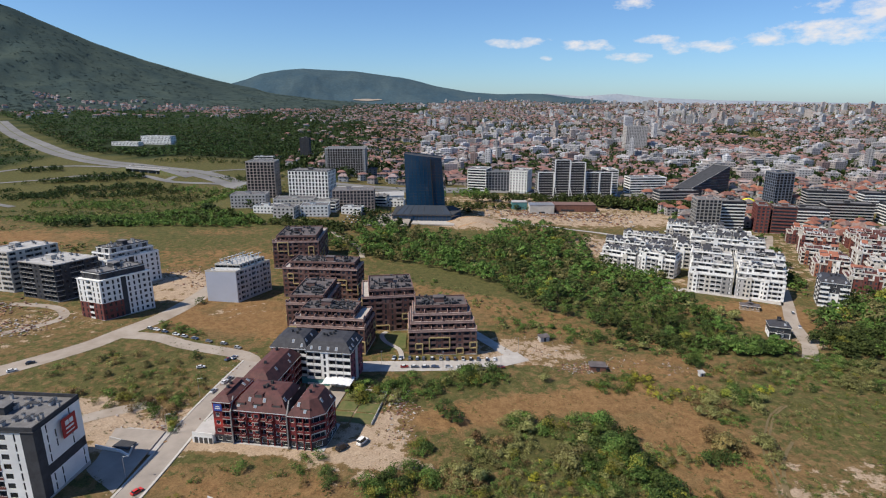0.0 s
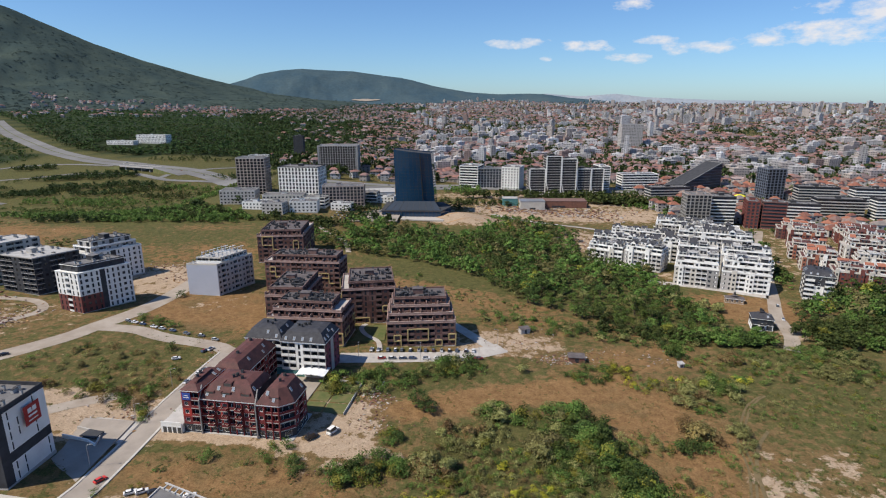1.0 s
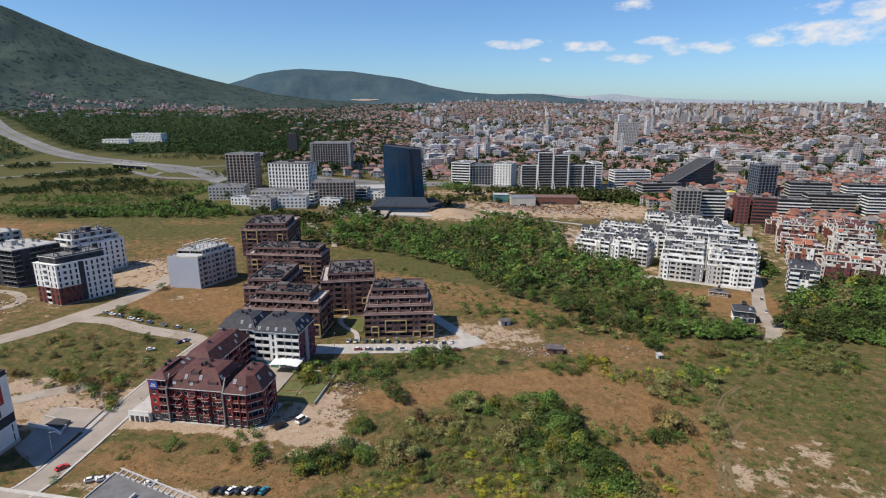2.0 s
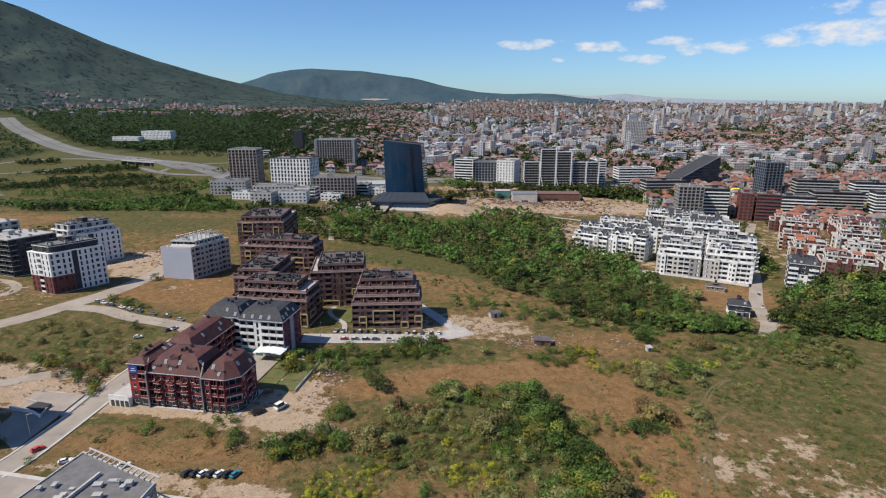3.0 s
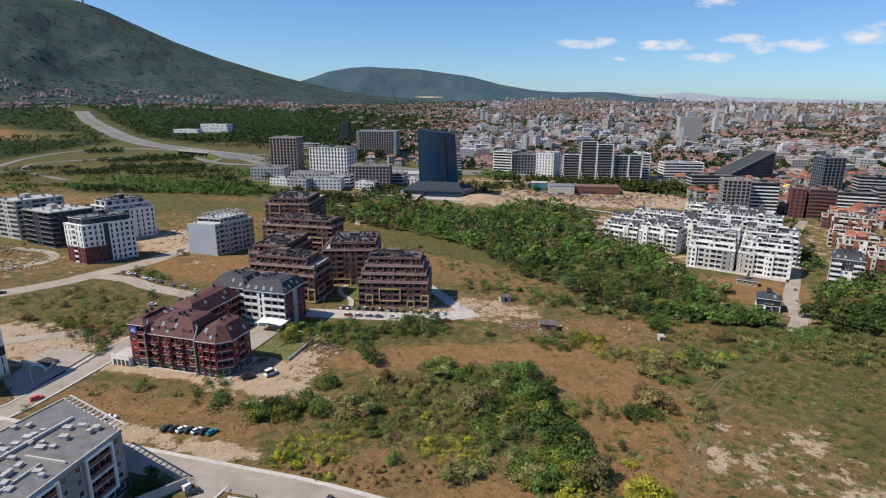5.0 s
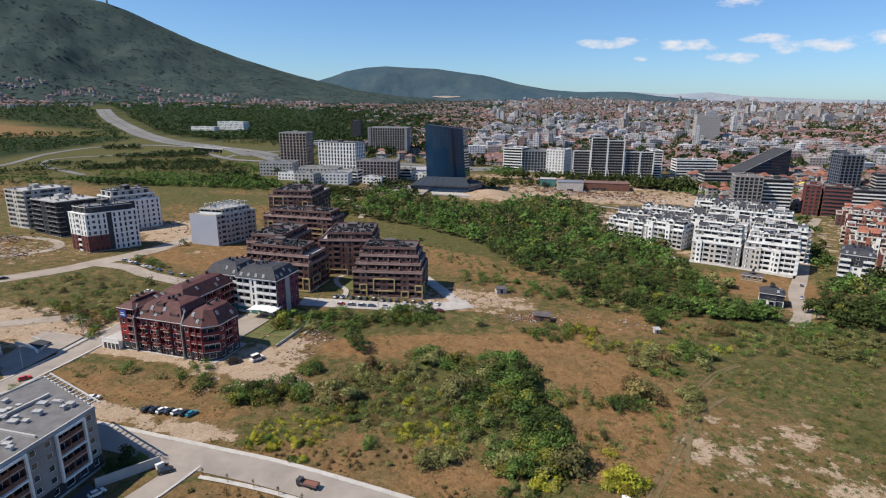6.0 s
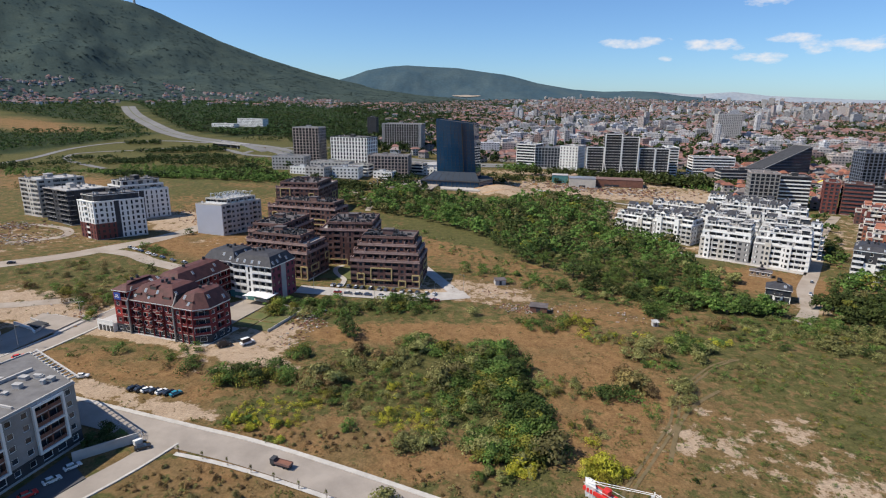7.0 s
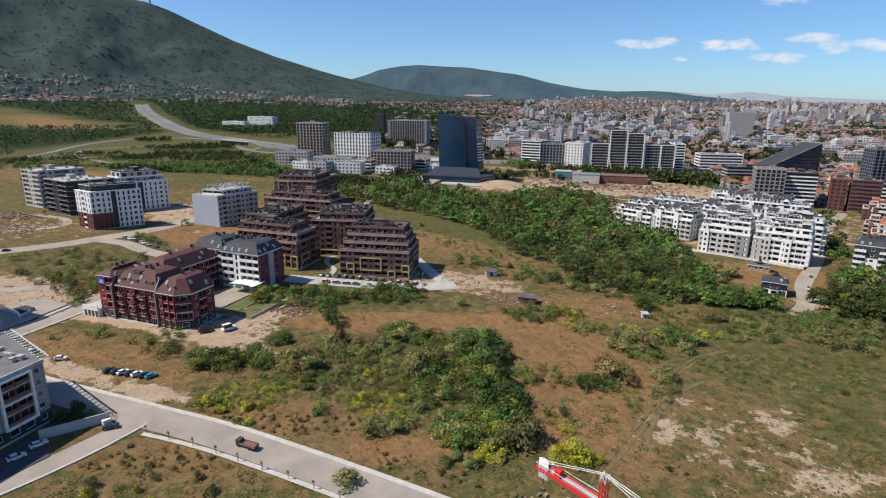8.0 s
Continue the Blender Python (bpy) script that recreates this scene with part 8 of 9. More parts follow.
x, y = town_spots(1300, 760, 4600, -4, 46, 0.8, 420, -0.1)
ok = clear_of_built(x, y, 34)
flats("town_flats", x[ok], y[ok], "pale mid-rise flats spread over the town", 12, 28, 0.06)
x, y = town_spots(110, 2000, 4500, 16, 40, 0.8, 500, -0.1)
flats("tower_flats", x, y, "pale tower blocks on the skyline", 24, 60, 0.6)

# trees among the houses, woods on the slopes
x, y = town_spots(13500, 735, 4700, -20, 46, 0.75, 180, -0.3)
ok = clear_of_built(x, y, 20) & (y > np.interp(x, [-400, -200], [1250, 735]))
far_wood("town_trees", list(zip(x[ok], y[ok])), "wood", 1.3, 2.6, "dark trees between the town's houses", 1.15)
x, y = town_spots(20000, 1150, 4100, -54, 3, 0.85, 300, -0.8)
beyond = lambda px: np.interp(px, *BEYOND)
ok = (y > beyond(x) + 10) & ~((x > -790) & (x < -630) & (y > 1255) & (y < 1385)) & (r.uniform(0, 1, len(x)) > (np.degrees(np.arctan2(x - 41, y)) + 13) / 16)
far_wood("slope_wood", list(zip(x[ok], y[ok])), "wood", 1.3, 2.6, "deep green woodland on the lower slopes", 0.75)
x, y = town_spots(4500, 1150, 2800, -46, -6, 0.8, 260, 0.05)
ok = (y > beyond(x) + 20) & ~((x > -790) & (x < -630) & (y > 1255) & (y < 1385))
far_wood("slope_wood", list(zip(x[ok], y[ok])), "deep", 1.3, 2.4, "lighter green woodland on the lower slopes", 0.75)

# the wood beyond the motorway, and the lower mountain side with its villas
px, py = r.uniform(-1500, -230, 5200), r.uniform(880, 1500, 5200)
ok = (py > beyond(px)) & ~((px > -790) & (px < -630) & (py > 1255) & (py < 1385)) & (np.array([noise.noise((a / 120, b / 120, 9.0)) for a, b in zip(px, py)]) > -0.35)
far_wood("roadside_wood", list(zip(px[ok], py[ok])), "wood", 1.0, 2.0, "dark wood along the motorway", 0.85)
px, py = 41 + (qr := 700 + 2500 * r.uniform(0, 1, 15000) ** 0.9) * np.sin(qa := np.radians(r.uniform(-56, -22, 15000))), qr * np.cos(qa)
lane = np.interp(px, *LANE)
NEAR_WOOD = [(-860, 780), (-815, 880), (-805, 960), (-775, 1030), (-770, 1100), (-900, 1215), (-985, 1180), (-1150, 1075), (-1400, 990), (-1400, 760), (-1100, 700), (-900, 720)]
ok = (py < lane - 45) & (np.array([inside(NEAR_WOOD, a, b) for a, b in zip(px, py)]) | (py > 1270 - 0.25 * (px + 1100)))
far_wood("roadside_wood", list(zip(px[ok][::2], py[ok][::2])), "wood", 1.0, 2.2, "dark wood on the valley side of the motorway", 0.85)
far_wood("roadside_wood", list(zip(px[ok][1::2], py[ok][1::2])), "deep", 0.8, 1.8, "green wood on the valley side of the motorway", 0.85)
RUN = (NEAR_SLOPE, 2900, 4500, 8, 0.45, 1.0)
spots = []
for _ in range(6500):
    f = g.random() ** 1.9 * 0.95
    spots.append(slope_point(NEAR_SLOPE, g.uniform(-54, -8), f, *RUN[1:]))
# these trees share the slope's haze-tinted colour
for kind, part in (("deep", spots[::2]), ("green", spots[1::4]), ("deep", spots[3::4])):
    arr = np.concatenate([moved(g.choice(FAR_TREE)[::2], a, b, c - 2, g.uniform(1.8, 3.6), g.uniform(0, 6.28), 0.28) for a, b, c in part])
    tagged(new("mountain_wood", quads_mesh("mountain_wood", arr, HAZED_WOOD)), "woodland climbing the mountain side", "wood", kind="stuff")
villas = [slope_point(NEAR_SLOPE, a, f, *RUN[1:]) for a, f in ((g.uniform(-54, -8), g.random() ** 1.3 * 0.22) for _ in range(1500)) if noise.noise((a / 3, f * 14, 2.0)) > 0.0]
x, y, z = (np.array(c) for c in zip(*villas))
n = len(x)
w, d, h, t = r.uniform(8, 15, n), r.uniform(8, 12, n), r.uniform(6, 10, n), r.uniform(0, 3, n)
tagged(new("villa_walls", copies_mesh("villa_walls", WALL_V, WALL_F, np.stack([w, d, h], -1), t, np.stack([x, y, z - 1], -1), CITY_WALL)), "walls of villas on the mountain side", "town houses", kind="stuff")
tagged(new("villa_roofs", copies_mesh("villa_roofs", ROOF_V, WALL_F, np.stack([w, d, r.uniform(3, 5, n)], -1), t, np.stack([x, y, z - 1 + h], -1), CITY_ROOF)), "tiled roofs of villas on the mountain side", "town houses", kind="stuff")

# low bushes over the open ground between the building sites and the motorway
fx, fy = r.uniform(-700, -130, 9000), r.uniform(395, 800, 9000)
lump = np.array([noise.noise((a / 45, b / 30, 6.0)) + 0.5 * noise.noise((a / 14, b / 10, 6.0)) for a, b in zip(fx, fy)])
band = (fx > -480) & (fy > 455 + 0.3 * (-200 - fx))
ok = (lump > np.where(band, -0.12, 0.3)) & ((fy > 470) | (fx < -260)) & ~((fx > -250) & (fy > 530) & (fy < 620)) & clear_of_built(fx, fy, 22)
for kind, part in (("green", slice(0, None, 3)), ("olive", slice(1, None, 3)), ("deep", slice(2, None, 3))):
    arr = np.concatenate([moved(g.choice(FAR_TREE), a, b, gz(a, b) - 0.4, g.uniform(0.25, 0.75), g.uniform(0, 6.28), 0.8) for a, b in zip(fx[ok][part], fy[ok][part])])
    tagged(new("field_bushes", quads_mesh("field_bushes", arr, LEAF[kind])), WHAT[kind] + " low bushes over open ground", "scrub", kind="stuff")

# copses: x, y, half length, half width, turn, count, kind, least and greatest scale
COPSES = [
    (112, 262, 28, 5, -18, 60, "deep", 0.5, 1.0), (150, 255, 26, 6, -5, 60, "green", 0.6, 1.1), (222, 262, 36, 11, 0, 110, "deep", 0.7, 1.3), (240, 244, 30, 9, 0, 60, "green", 0.6, 1.1), (205, 250, 14, 5, 0, 24, "deep", 0.6, 1.1), (160, 292, 10, 12, 0, 20, "olive", 0.6, 1.0),
    (-588, 863, 34, 10, 10, 40, "wood", 0.9, 1.6), (-510, 795, 44, 14, 10, 70, "wood", 0.9, 1.6), (-454, 754, 40, 14, 10, 60, "wood", 0.8, 1.5), (-450, 817, 40, 16, -10, 70, "wood", 0.9, 1.6),
    (-403, 774, 34, 16, 0, 60, "deep", 0.8, 1.4), (-352, 734, 40, 18, 0, 70, "deep", 0.7, 1.4), (-562, 753, 40, 10, 20, 50, "wood", 0.8, 1.4), (-465, 700, 60, 20, 0, 70, "green", 0.6, 1.2), (-400, 690, 60, 30, 0, 110, "green", 0.6, 1.2),
    (-150, 528, 40, 8, 0, 26, "deep", 0.7, 1.3), (-75, 575, 30, 8, 0, 24, "deep", 0.8, 1.4), (-60, 510, 26, 8, 0, 26, "wood", 0.8, 1.5), (-95, 478, 26, 8, 0, 30, "deep", 0.8, 1.4),
    (140, 632, 110, 8, 0, 170, "deep", 1.1, 1.9), (230, 606, 60, 9, -8, 110, "deep", 1.1, 1.9), (-108, 532, 30, 9, 0, 30, "wood", 0.8, 1.4), (-58, 545, 22, 9, 0, 22, "wood", 0.8, 1.4), (70, 530, 14, 8, 0, 14, "green", 0.5, 0.9),
    (-110, 600, 30, 8, 0, 26, "deep", 0.8, 1.3), (-300, 520, 110, 28, 5, 330, "green", 0.5, 1.0), (-225, 495, 80, 26, 4, 420, "green", 0.5, 1.05), (-200, 505, 70, 22, 4, 160, "deep", 0.6, 1.2),
    (-190, 500, 50, 30, 0, 140, "green", 0.5, 1.0), (-313, 479, 40, 9, 5, 60, "wood", 0.6, 1.2), (-203, 537, 32, 9, 3, 50, "wood", 0.9, 1.7), (-150, 512, 30, 8, 0, 24, "wood", 0.7, 1.2),
    (300, 385, 46, 56, -24, 110, "deep", 0.5, 1.0), (244, 380, 6, 40, -24, 40, "deep", 0.5, 1.0), (-225, 650, 24, 30, 0, 50, "deep", 0.8, 1.4), (-108, 470, 22, 26, 0, 40, "deep", 0.7, 1.3),
    (-60, 480, 22, 22, 0, 30, "green", 0.7, 1.2), (-130, 488, 26, 12, 0, 24, "deep", 0.7, 1.2), (35, 665, 22, 26, 0, 60, "green", 0.8, 1.4), (60, 600, 70, 10, 0, 70, "deep", 0.6, 1.1),
    (200, 625, 90, 12, 2, 150, "deep", 0.7, 1.2), (260, 590, 60, 10, -5, 70, "green", 0.6, 1.1), (10, 575, 20, 10, 0, 24, "deep", 0.7, 1.1), (76, 540, 16, 8, 0, 14, "green", 0.5, 0.9),
    (330, 600, 30, 20, 0, 50, "green", 0.7, 1.2), (236, 352, 5, 26, -24, 22, "green", 0.5, 0.9), (216, 300, 8, 10, 0, 10, "green", 0.6, 1.0), (300, 300, 50, 34, 0, 150, "green", 0.6, 1.2),
    (250, 260, 40, 30, 0, 100, "green", 0.5, 1.1), (-250, 880, 90, 30, 0, 120, "deep", 0.6, 1.2), (-560, 480, 90, 60, 0, 140, "deep", 0.5, 1.0), (-20, 760, 70, 14, 0, 50, "deep", 0.7, 1.2),
    (-90, 640, 40, 10, 0, 30, "green", 0.6, 1.0), (-450, 470, 60, 30, 0, 60, "green", 0.5, 1.0), (166, 415, 5, 20, -25, 12, "deep", 0.6, 1.0), (-195, 730, 26, 14, 0, 30, "deep", 0.7, 1.2),
    (-690, 964, 34, 20, 20, 60, "wood", 0.9, 1.6), (-532, 896, 52, 30, 10, 150, "wood", 0.9, 1.7), (-644, 769, 50, 10, 25, 60, "wood", 0.7, 1.3), (-554, 740, 50, 16, 10, 80, "wood", 0.7, 1.4),
    (-653, 687, 46, 10, 40, 60, "wood", 0.9, 1.6), (-530, 776, 30, 14, 20, 50, "deep", 0.7, 1.3), (-600, 860, 60, 14, 30, 30, "deep", 0.6, 1.2), (-420, 800, 60, 30, 0, 60, "deep", 0.7, 1.3),
    (-345, 790, 50, 24, -20, 70, "green", 0.6, 1.2), (-300, 900, 60, 30, 0, 60, "wood", 0.7, 1.4), (-800, 700, 40, 60, 0, 60, "wood", 0.8, 1.5), (-470, 1090, 90, 30, 0, 90, "deep", 0.7, 1.4),
    (-300, 1090, 90, 30, 0, 80, "wood", 0.7, 1.4), (-690, 640, 60, 8, 20, 50, "wood", 0.7, 1.3), (-260, 660, 40, 40, 0, 90, "green", 0.7, 1.3),
]
by_kind = {}
for cx, cy, a, b, turn, count, kind, lo, hi in COPSES:
    c, s = math.cos(radians(turn)), math.sin(radians(turn))
    for _ in range(count):
        q, t = math.sqrt(g.random()), g.uniform(0, 6.283)
        u, v = a * q * math.cos(t), b * q * math.sin(t)
        px, py = cx + u * c - v * s, cy + u * s + v * c
        if all((px - m) ** 2 + (py - n) ** 2 > 300 for m, n in built):
            by_kind.setdefault(kind, []).append(moved(g.choice(SMALL_TREE if py < 330 else MID_TREE)[:: (1 if py < 620 else 2)], px, py, gz(px, py) - 0.3, g.uniform(lo, hi), g.uniform(0, 6.28)))
for kind, arrs in by_kind.items():
    tagged(new("copse", quads_mesh("copse", np.concatenate(arrs), LEAF[kind])), f"{WHAT[kind]} trees and bushes between the roads", "wood", kind="stuff")

# ---- cars ----
M["track"] = mat("trodden_track", (0.17, 0.125, 0.065), (0.12, 0.092, 0.045), 0.3, rough=0.95, fine=0.25, bump=0.4)
PAINT = ramp_mat("car_paint", [(0.0, (0.75, 0.75, 0.75)), (0.3, (0.55, 0.56, 0.58)), (0.45, (0.05, 0.05, 0.055)), (0.6, (0.12, 0.13, 0.14)), (0.75, (0.06, 0.09, 0.16)), (0.9, (0.02, 0.02, 0.022)), (1.0, (0.3, 0.03, 0.03))], "object", 0.25, 0.5)
PLAIN = {"white": M["whitesteel"], "red": M["redsteel"], "teal": mat("teal_car_paint", (0.03, 0.22, 0.3), (0.03, 0.2, 0.27), 1.0, rough=0.25, fine=0.03, spec=0.5), "dark": mat("dark_car_paint", (0.02, 0.02, 0.024), (0.025, 0.025, 0.028), 1.0, rough=0.25, fine=0.03, spec=0.5)}


def car_meshes(paint, tall=0.0, cache={}):
    key = (paint.name, tall)
    if key in cache:
        return cache[key]
    body = Mesh(paint, "black")
    prof = [(-2.1, 0.28), (2.1, 0.28), (2.16, 0.58), (1.95, 0.82), (1.0, 0.95), (-1.75, 1.0), (-2.12, 0.9)]
    n = len(prof)
    body.v = [(x, -0.86 if z < 0.9 else -0.8, z) for x, z in prof] + [(x, 0.86 if z < 0.9 else 0.8, z) for x, z in prof]
    body.f = [tuple(range(n)), tuple(reversed(range(n, 2 * n)))] + [(i, i + n, (i + 1) % n + n, (i + 1) % n) for i in range(n)]
    body.m = [0] * len(body.f)
    cab = Mesh("glass", paint)
    h = 1.45 + tall
    lo = [(-1.75, -0.78), (1.0, -0.78), (1.0, 0.78), (-1.75, 0.78)]
    hi = [(-1.35, -0.62), (0.3, -0.62), (0.3, 0.62), (-1.35, 0.62)] if not tall else [(-1.95, -0.68), (0.5, -0.68), (0.5, 0.68), (-1.95, 0.68)]
    cab.v = [(*p, 0.96) for p in lo] + [(*p, h) for p in hi]
    cab.f = [(0, 1, 5, 4), (1, 2, 6, 5), (2, 3, 7, 6), (3, 0, 4, 7), (4, 5, 6, 7)]
    cab.m = [0, 0, 0, 0, 1]
    wheel = Mesh("black", "metal")
    wheel.tube((0, -0.11, 0), (0, 0.11, 0), 0.33, 0.33, 12)
    rim = Mesh("metal")
    rim.tube((0, -0.125, 0), (0, 0.125, 0), 0.19, 0.19, 8)
    cache[key] = body.data("body"), cab.data("cabin"), wheel.data("wheel"), rim.data("rim")
    return cache[key]


def car(x, y, turn, label="parked car with dark windows", paint=None, tall=0.0, scale=0.84, group="parked cars", lift=0.12, rims=True):
    b, c, w, rim = car_meshes(paint or PAINT, tall)
    t = thing("car", (x, y, gz(x, y) + lift), label, "car", group, radians(turn))
    t.scale = (scale,) * 3
    piece("body", b, t, (0, 0, 0)), piece("cabin", c, t, (0, 0, 0), label="dark glazed cabin")
    if not rims:
        return t
    for px in (-1.3, 1.3):
        for py in (-0.78, 0.78):
            k = piece("wheel", w, t, (px, py, 0.33))
            piece("rim", rim, k, (0, 0, 0))
    return t


gc = random.Random(21)
for x, y in [(-148, 262.5), (-139, 259), (-132, 256), (-121, 252), (-113, 249), (-105, 247), (-97, 243), (-144, 261), (-127, 254)]:
    car(x, y, -22 + gc.uniform(-4, 4), "dusty parked car at the roadside")
for x, y in [(-95, 233), (-97, 231), (-91, 211), (-93, 204), (-90, 214)]:
    car(x, y, 75 + gc.uniform(-8, 8), "parked car beside the red apartment house")
for i in range(14):
    car(-23 + 3.6 * i + gc.uniform(-0.4, 0.4), 236.6 + 0.12 * i, 88 + gc.uniform(-5, 5), "car parked before the brown blocks")
for i in range(10):
    car(-18 + 5.0 * i + gc.uniform(-0.8, 0.8), 228.0 + 0.25 * i, 3 + gc.uniform(-3, 3), "car parked along the access street")
for i, paint in enumerate(("dark", "dark", "white", "dark", "white", "dark", "teal")):
    car(-43.4 + 2.25 * i, 134.4 + 0.05 * i, 66 + gc.uniform(-3, 3), {"dark": "black car in a row on bare ground", "white": "white car in a row on bare ground", "teal": "teal car at the end of a row"}[paint], PLAIN[paint], scale=0.8, group="cars parked in a row")
for x, y, turn, paint, lab in [(-80, 138, 30, "white", "white car at the roadside"), (-77, 138.5, 30, "white", "white car at the roadside"), (-73.5, 138.5, 30, "dark", "black car at the roadside"), (-62.5, 137, 20, "white", "white car alone on dry grass"), (-21.5, 110.5, 40, "dark", "black car waiting at the corner"),
                               (-31.5, 100.5, 62, "white", "pale car in the shade of a house"), (-32.0, 95.5, 62, "white", "pale car in the shade of a house"), (-33, 90.5, 62, "red", "red car in the shade of a house"), (-92, 143.5, 60, "red", "red car on the pale street"), (-182, 214.5, 42, "white", "white car on the dusty road"), (-179.5, 222, 42, "dark", "dark car on the dusty road"), (-106, 223, 20, "white", "white van among bushes")]:
    car(x, y, turn, lab, PLAIN[paint], group="")
car(-28, 170.5, 60, "white delivery van on bare ground", PLAIN["white"], 0.6, 1.15, "")
car(-34.5, 167, 50, "dark van in the shadow of the red house", PLAIN["dark"], 0.5, 1.1, "")
for _ in range(46):
    q, w = gc.random(), gc.choice((-10, -6, 5, 9))
    x = -600 + 900 * q
    yy = float(np.interp(x, [-924, -791, -671, -574, -504, -432, -349, -270, -200, -120, 0, 98, 200, 420], [1297, 1178, 1085, 1035, 998, 962, 890, 790, 725, 700, 706, 703, 690, 660])) + w
    car(x, yy, -35 if x < -200 else -5, "car driving on the motorway", group="cars on the motorway", lift=0.5, rims=False)
for i in range(4):
    for j in range(16):
        if gc.random() < 0.8:
            car(-92 + 3.6 * j, 506 + 11 * i + 0.5 * j, 100 + gc.uniform(-4, 4), "car on the car park before the glass tower", group="cars on the car park", rims=False)
for x, y in [(212, 333), (216, 342), (221, 350), (240, 392), (195, 284), (204, 305), (236, 380), (160, 267), (155, 263)]:
    car(x, y, 63 + gc.uniform(-5, 5), "parked car on the street between the blocks", rims=False)


def lorry(x, y, turn):
    t = thing("lorry", (x, y, gz(x, y) + 0.13), "grey tipper lorry with a brown loaded bed", "lorry", rz=radians(turn))
    t.scale = (0.72, 0.72, 0.72)
    k = Mesh("dgrey", "glass")
    k.box(-3.9, -1.1, 0.6, -2.3, 1.1, 2.5), k.face([(-3.92, -0.95, 1.5), (-3.92, -0.95, 2.3), (-3.92, 0.95, 2.3), (-3.92, 0.95, 1.5)], 1)
    k.ob("cab", t)
    k = Mesh("brown2", "rust")
    k.box(-2.2, -1.2, 1.0, 3.6, 1.2, 1.15)
    for y0, y1 in ((-1.2, -1.1), (1.1, 1.2)):
        k.box(-2.2, y0, 1.15, 3.6, y1, 1.8)
    k.box(3.5, -1.1, 1.15, 3.6, 1.1, 1.8), k.box(-2.2, -1.1, 1.15, -2.1, 1.1, 1.9), k.box(-2.1, -1.1, 1.16, 3.5, 1.1, 1.45, 1)
    k.ob("bed", t, "brown loaded tipper bed")
    k = Mesh("dgrey")
    k.box(-3.6, -0.5, 0.55, 3.5, 0.5, 0.95)
    k.ob("chassis", t)
    w = Mesh("black")
    w.tube((0, -0.18, 0), (0, 0.18, 0), 0.48, 0.48, 12)
    w = w.data("wheel")
    for px in (-3.0, 1.4, 2.7):
        for py in (-0.95, 0.95):
            piece("wheel", w, t, (px, py, 0.48))


lorry(13.6, 112.2, -10)


# ---- round the red house ----
def slab_thing(name, poly, z0, z1, material, label, category, kind="", top=None):
    k = Mesh(material, top or material)
    z = sum(gz(*p) for p in poly) / len(poly)
    k.prism([(x, y) for x, y in poly], z + z0, z + z1, 0, 1)
    return tagged(k.ob(name), label, category, kind=kind)


def low_wall(pts, high, thick, material, label, name="garden_wall"):
    k = Mesh(material)
    for a, b in zip(pts, pts[1:]):
        za, zb = gz(*a), gz(*b)
        k.bar((*a, za + high / 2 - 0.1), (*b, zb + high / 2 - 0.1), thick, 0, high + 0.2)
    return tagged(k.ob(name), label, "wall")


slab_thing("terrace", [red_local(-8, -1.5), red_local(-0.3, -1.5), red_local(-0.3, 16), red_local(-8, 16)], -0.5, 3.0, "white", "white garage terrace beside the red house", "terrace", top="lgrey")
# dark panels on the terrace wall, painted shade in place of garage openings
for i in range(4):
    for name, x, y, dx, dy in (("garage_opening", -7.2 + 1.8 * i, -1.56, 1.3, 0.1), ("garage_opening", -8.06, 1 + 3.6 * i, 0.1, 2.6)):
        slab_thing(name, [red_local(x, y), red_local(x + dx, y), red_local(x + dx, y + dy), red_local(x, y + dy)], 0.0, 2.2, "inner", "dark panel painted as a shaded garage opening", "opening", "structure")
low_wall([red_local(-8, -1.3), red_local(-0.5, -1.3)], 4.0, 0.25, "white", "white parapet of the garage terrace", "parapet")
for i in range(3):
    for x0, x1 in ((34.5, 41.6), (42.2, 50)):
        slab_thing("lawn", [red_local(x0, 19 + 7.5 * i), red_local(x1, 19 + 7.5 * i), red_local(x1, 25.7 + 7.5 * i), red_local(x0, 25.7 + 7.5 * i)], -0.3, 0.1, "lawn", "green garden plot with pale edging", "lawn", "structure")
low_wall([red_local(50.5, 18.5), red_local(50.5, 42.2), red_local(40, 42.2)], 0.9, 0.2, "offwhite", "low pale wall round the garden plots")


def canopy():
    t = thing("canopy", (*red_local(24, 38), gz(*red_local(24, 38))), "white tarpaulin canopy over the court entrance", "canopy", rz=radians(RT))
    k = Mesh("tarp")
    nx, ny = 9, 6
    k.v = [(12 * i / nx, 8 * j / ny, 3.6 + 0.5 * math.sin(3.1416 * i / nx) + 0.12 * math.sin(5 * j + 3 * i)) for j in range(ny + 1) for i in range(nx + 1)]
    k.f = [(j * (nx + 1) + i, j * (nx + 1) + i + 1, (j + 1) * (nx + 1) + i + 1, (j + 1) * (nx + 1) + i) for j in range(ny) for i in range(nx)]
    k.m = [0] * len(k.f)
    sheet = k.ob("sheet", t)
    sheet.modifiers.new("thick", "SOLIDIFY").thickness = 0.08
    for x in (0.2, 11.8):
        for y in (0.2, 7.8):
            p = Mesh("metal")
            p.tube((x, y, 0), (x, y, 3.6), 0.07, 0.07, 6)
            p.ob("post", t)


canopy()
slab_thing("hoarding", [red_local(13.5, 43.6), red_local(34, 43.6), red_local(34, 44.4), red_local(13.5, 44.4)], 0, 2.6, "teal", "teal site hoarding in the court", "hoarding")
slab_thing("court", [red_local(13.2, 17.2), red_local(33.8, 17.2), red_local(33.8, 43), red_local(13.2, 43)], -0.3, 0.08, "asphalt", "paved court of the red house", "court", "structure")


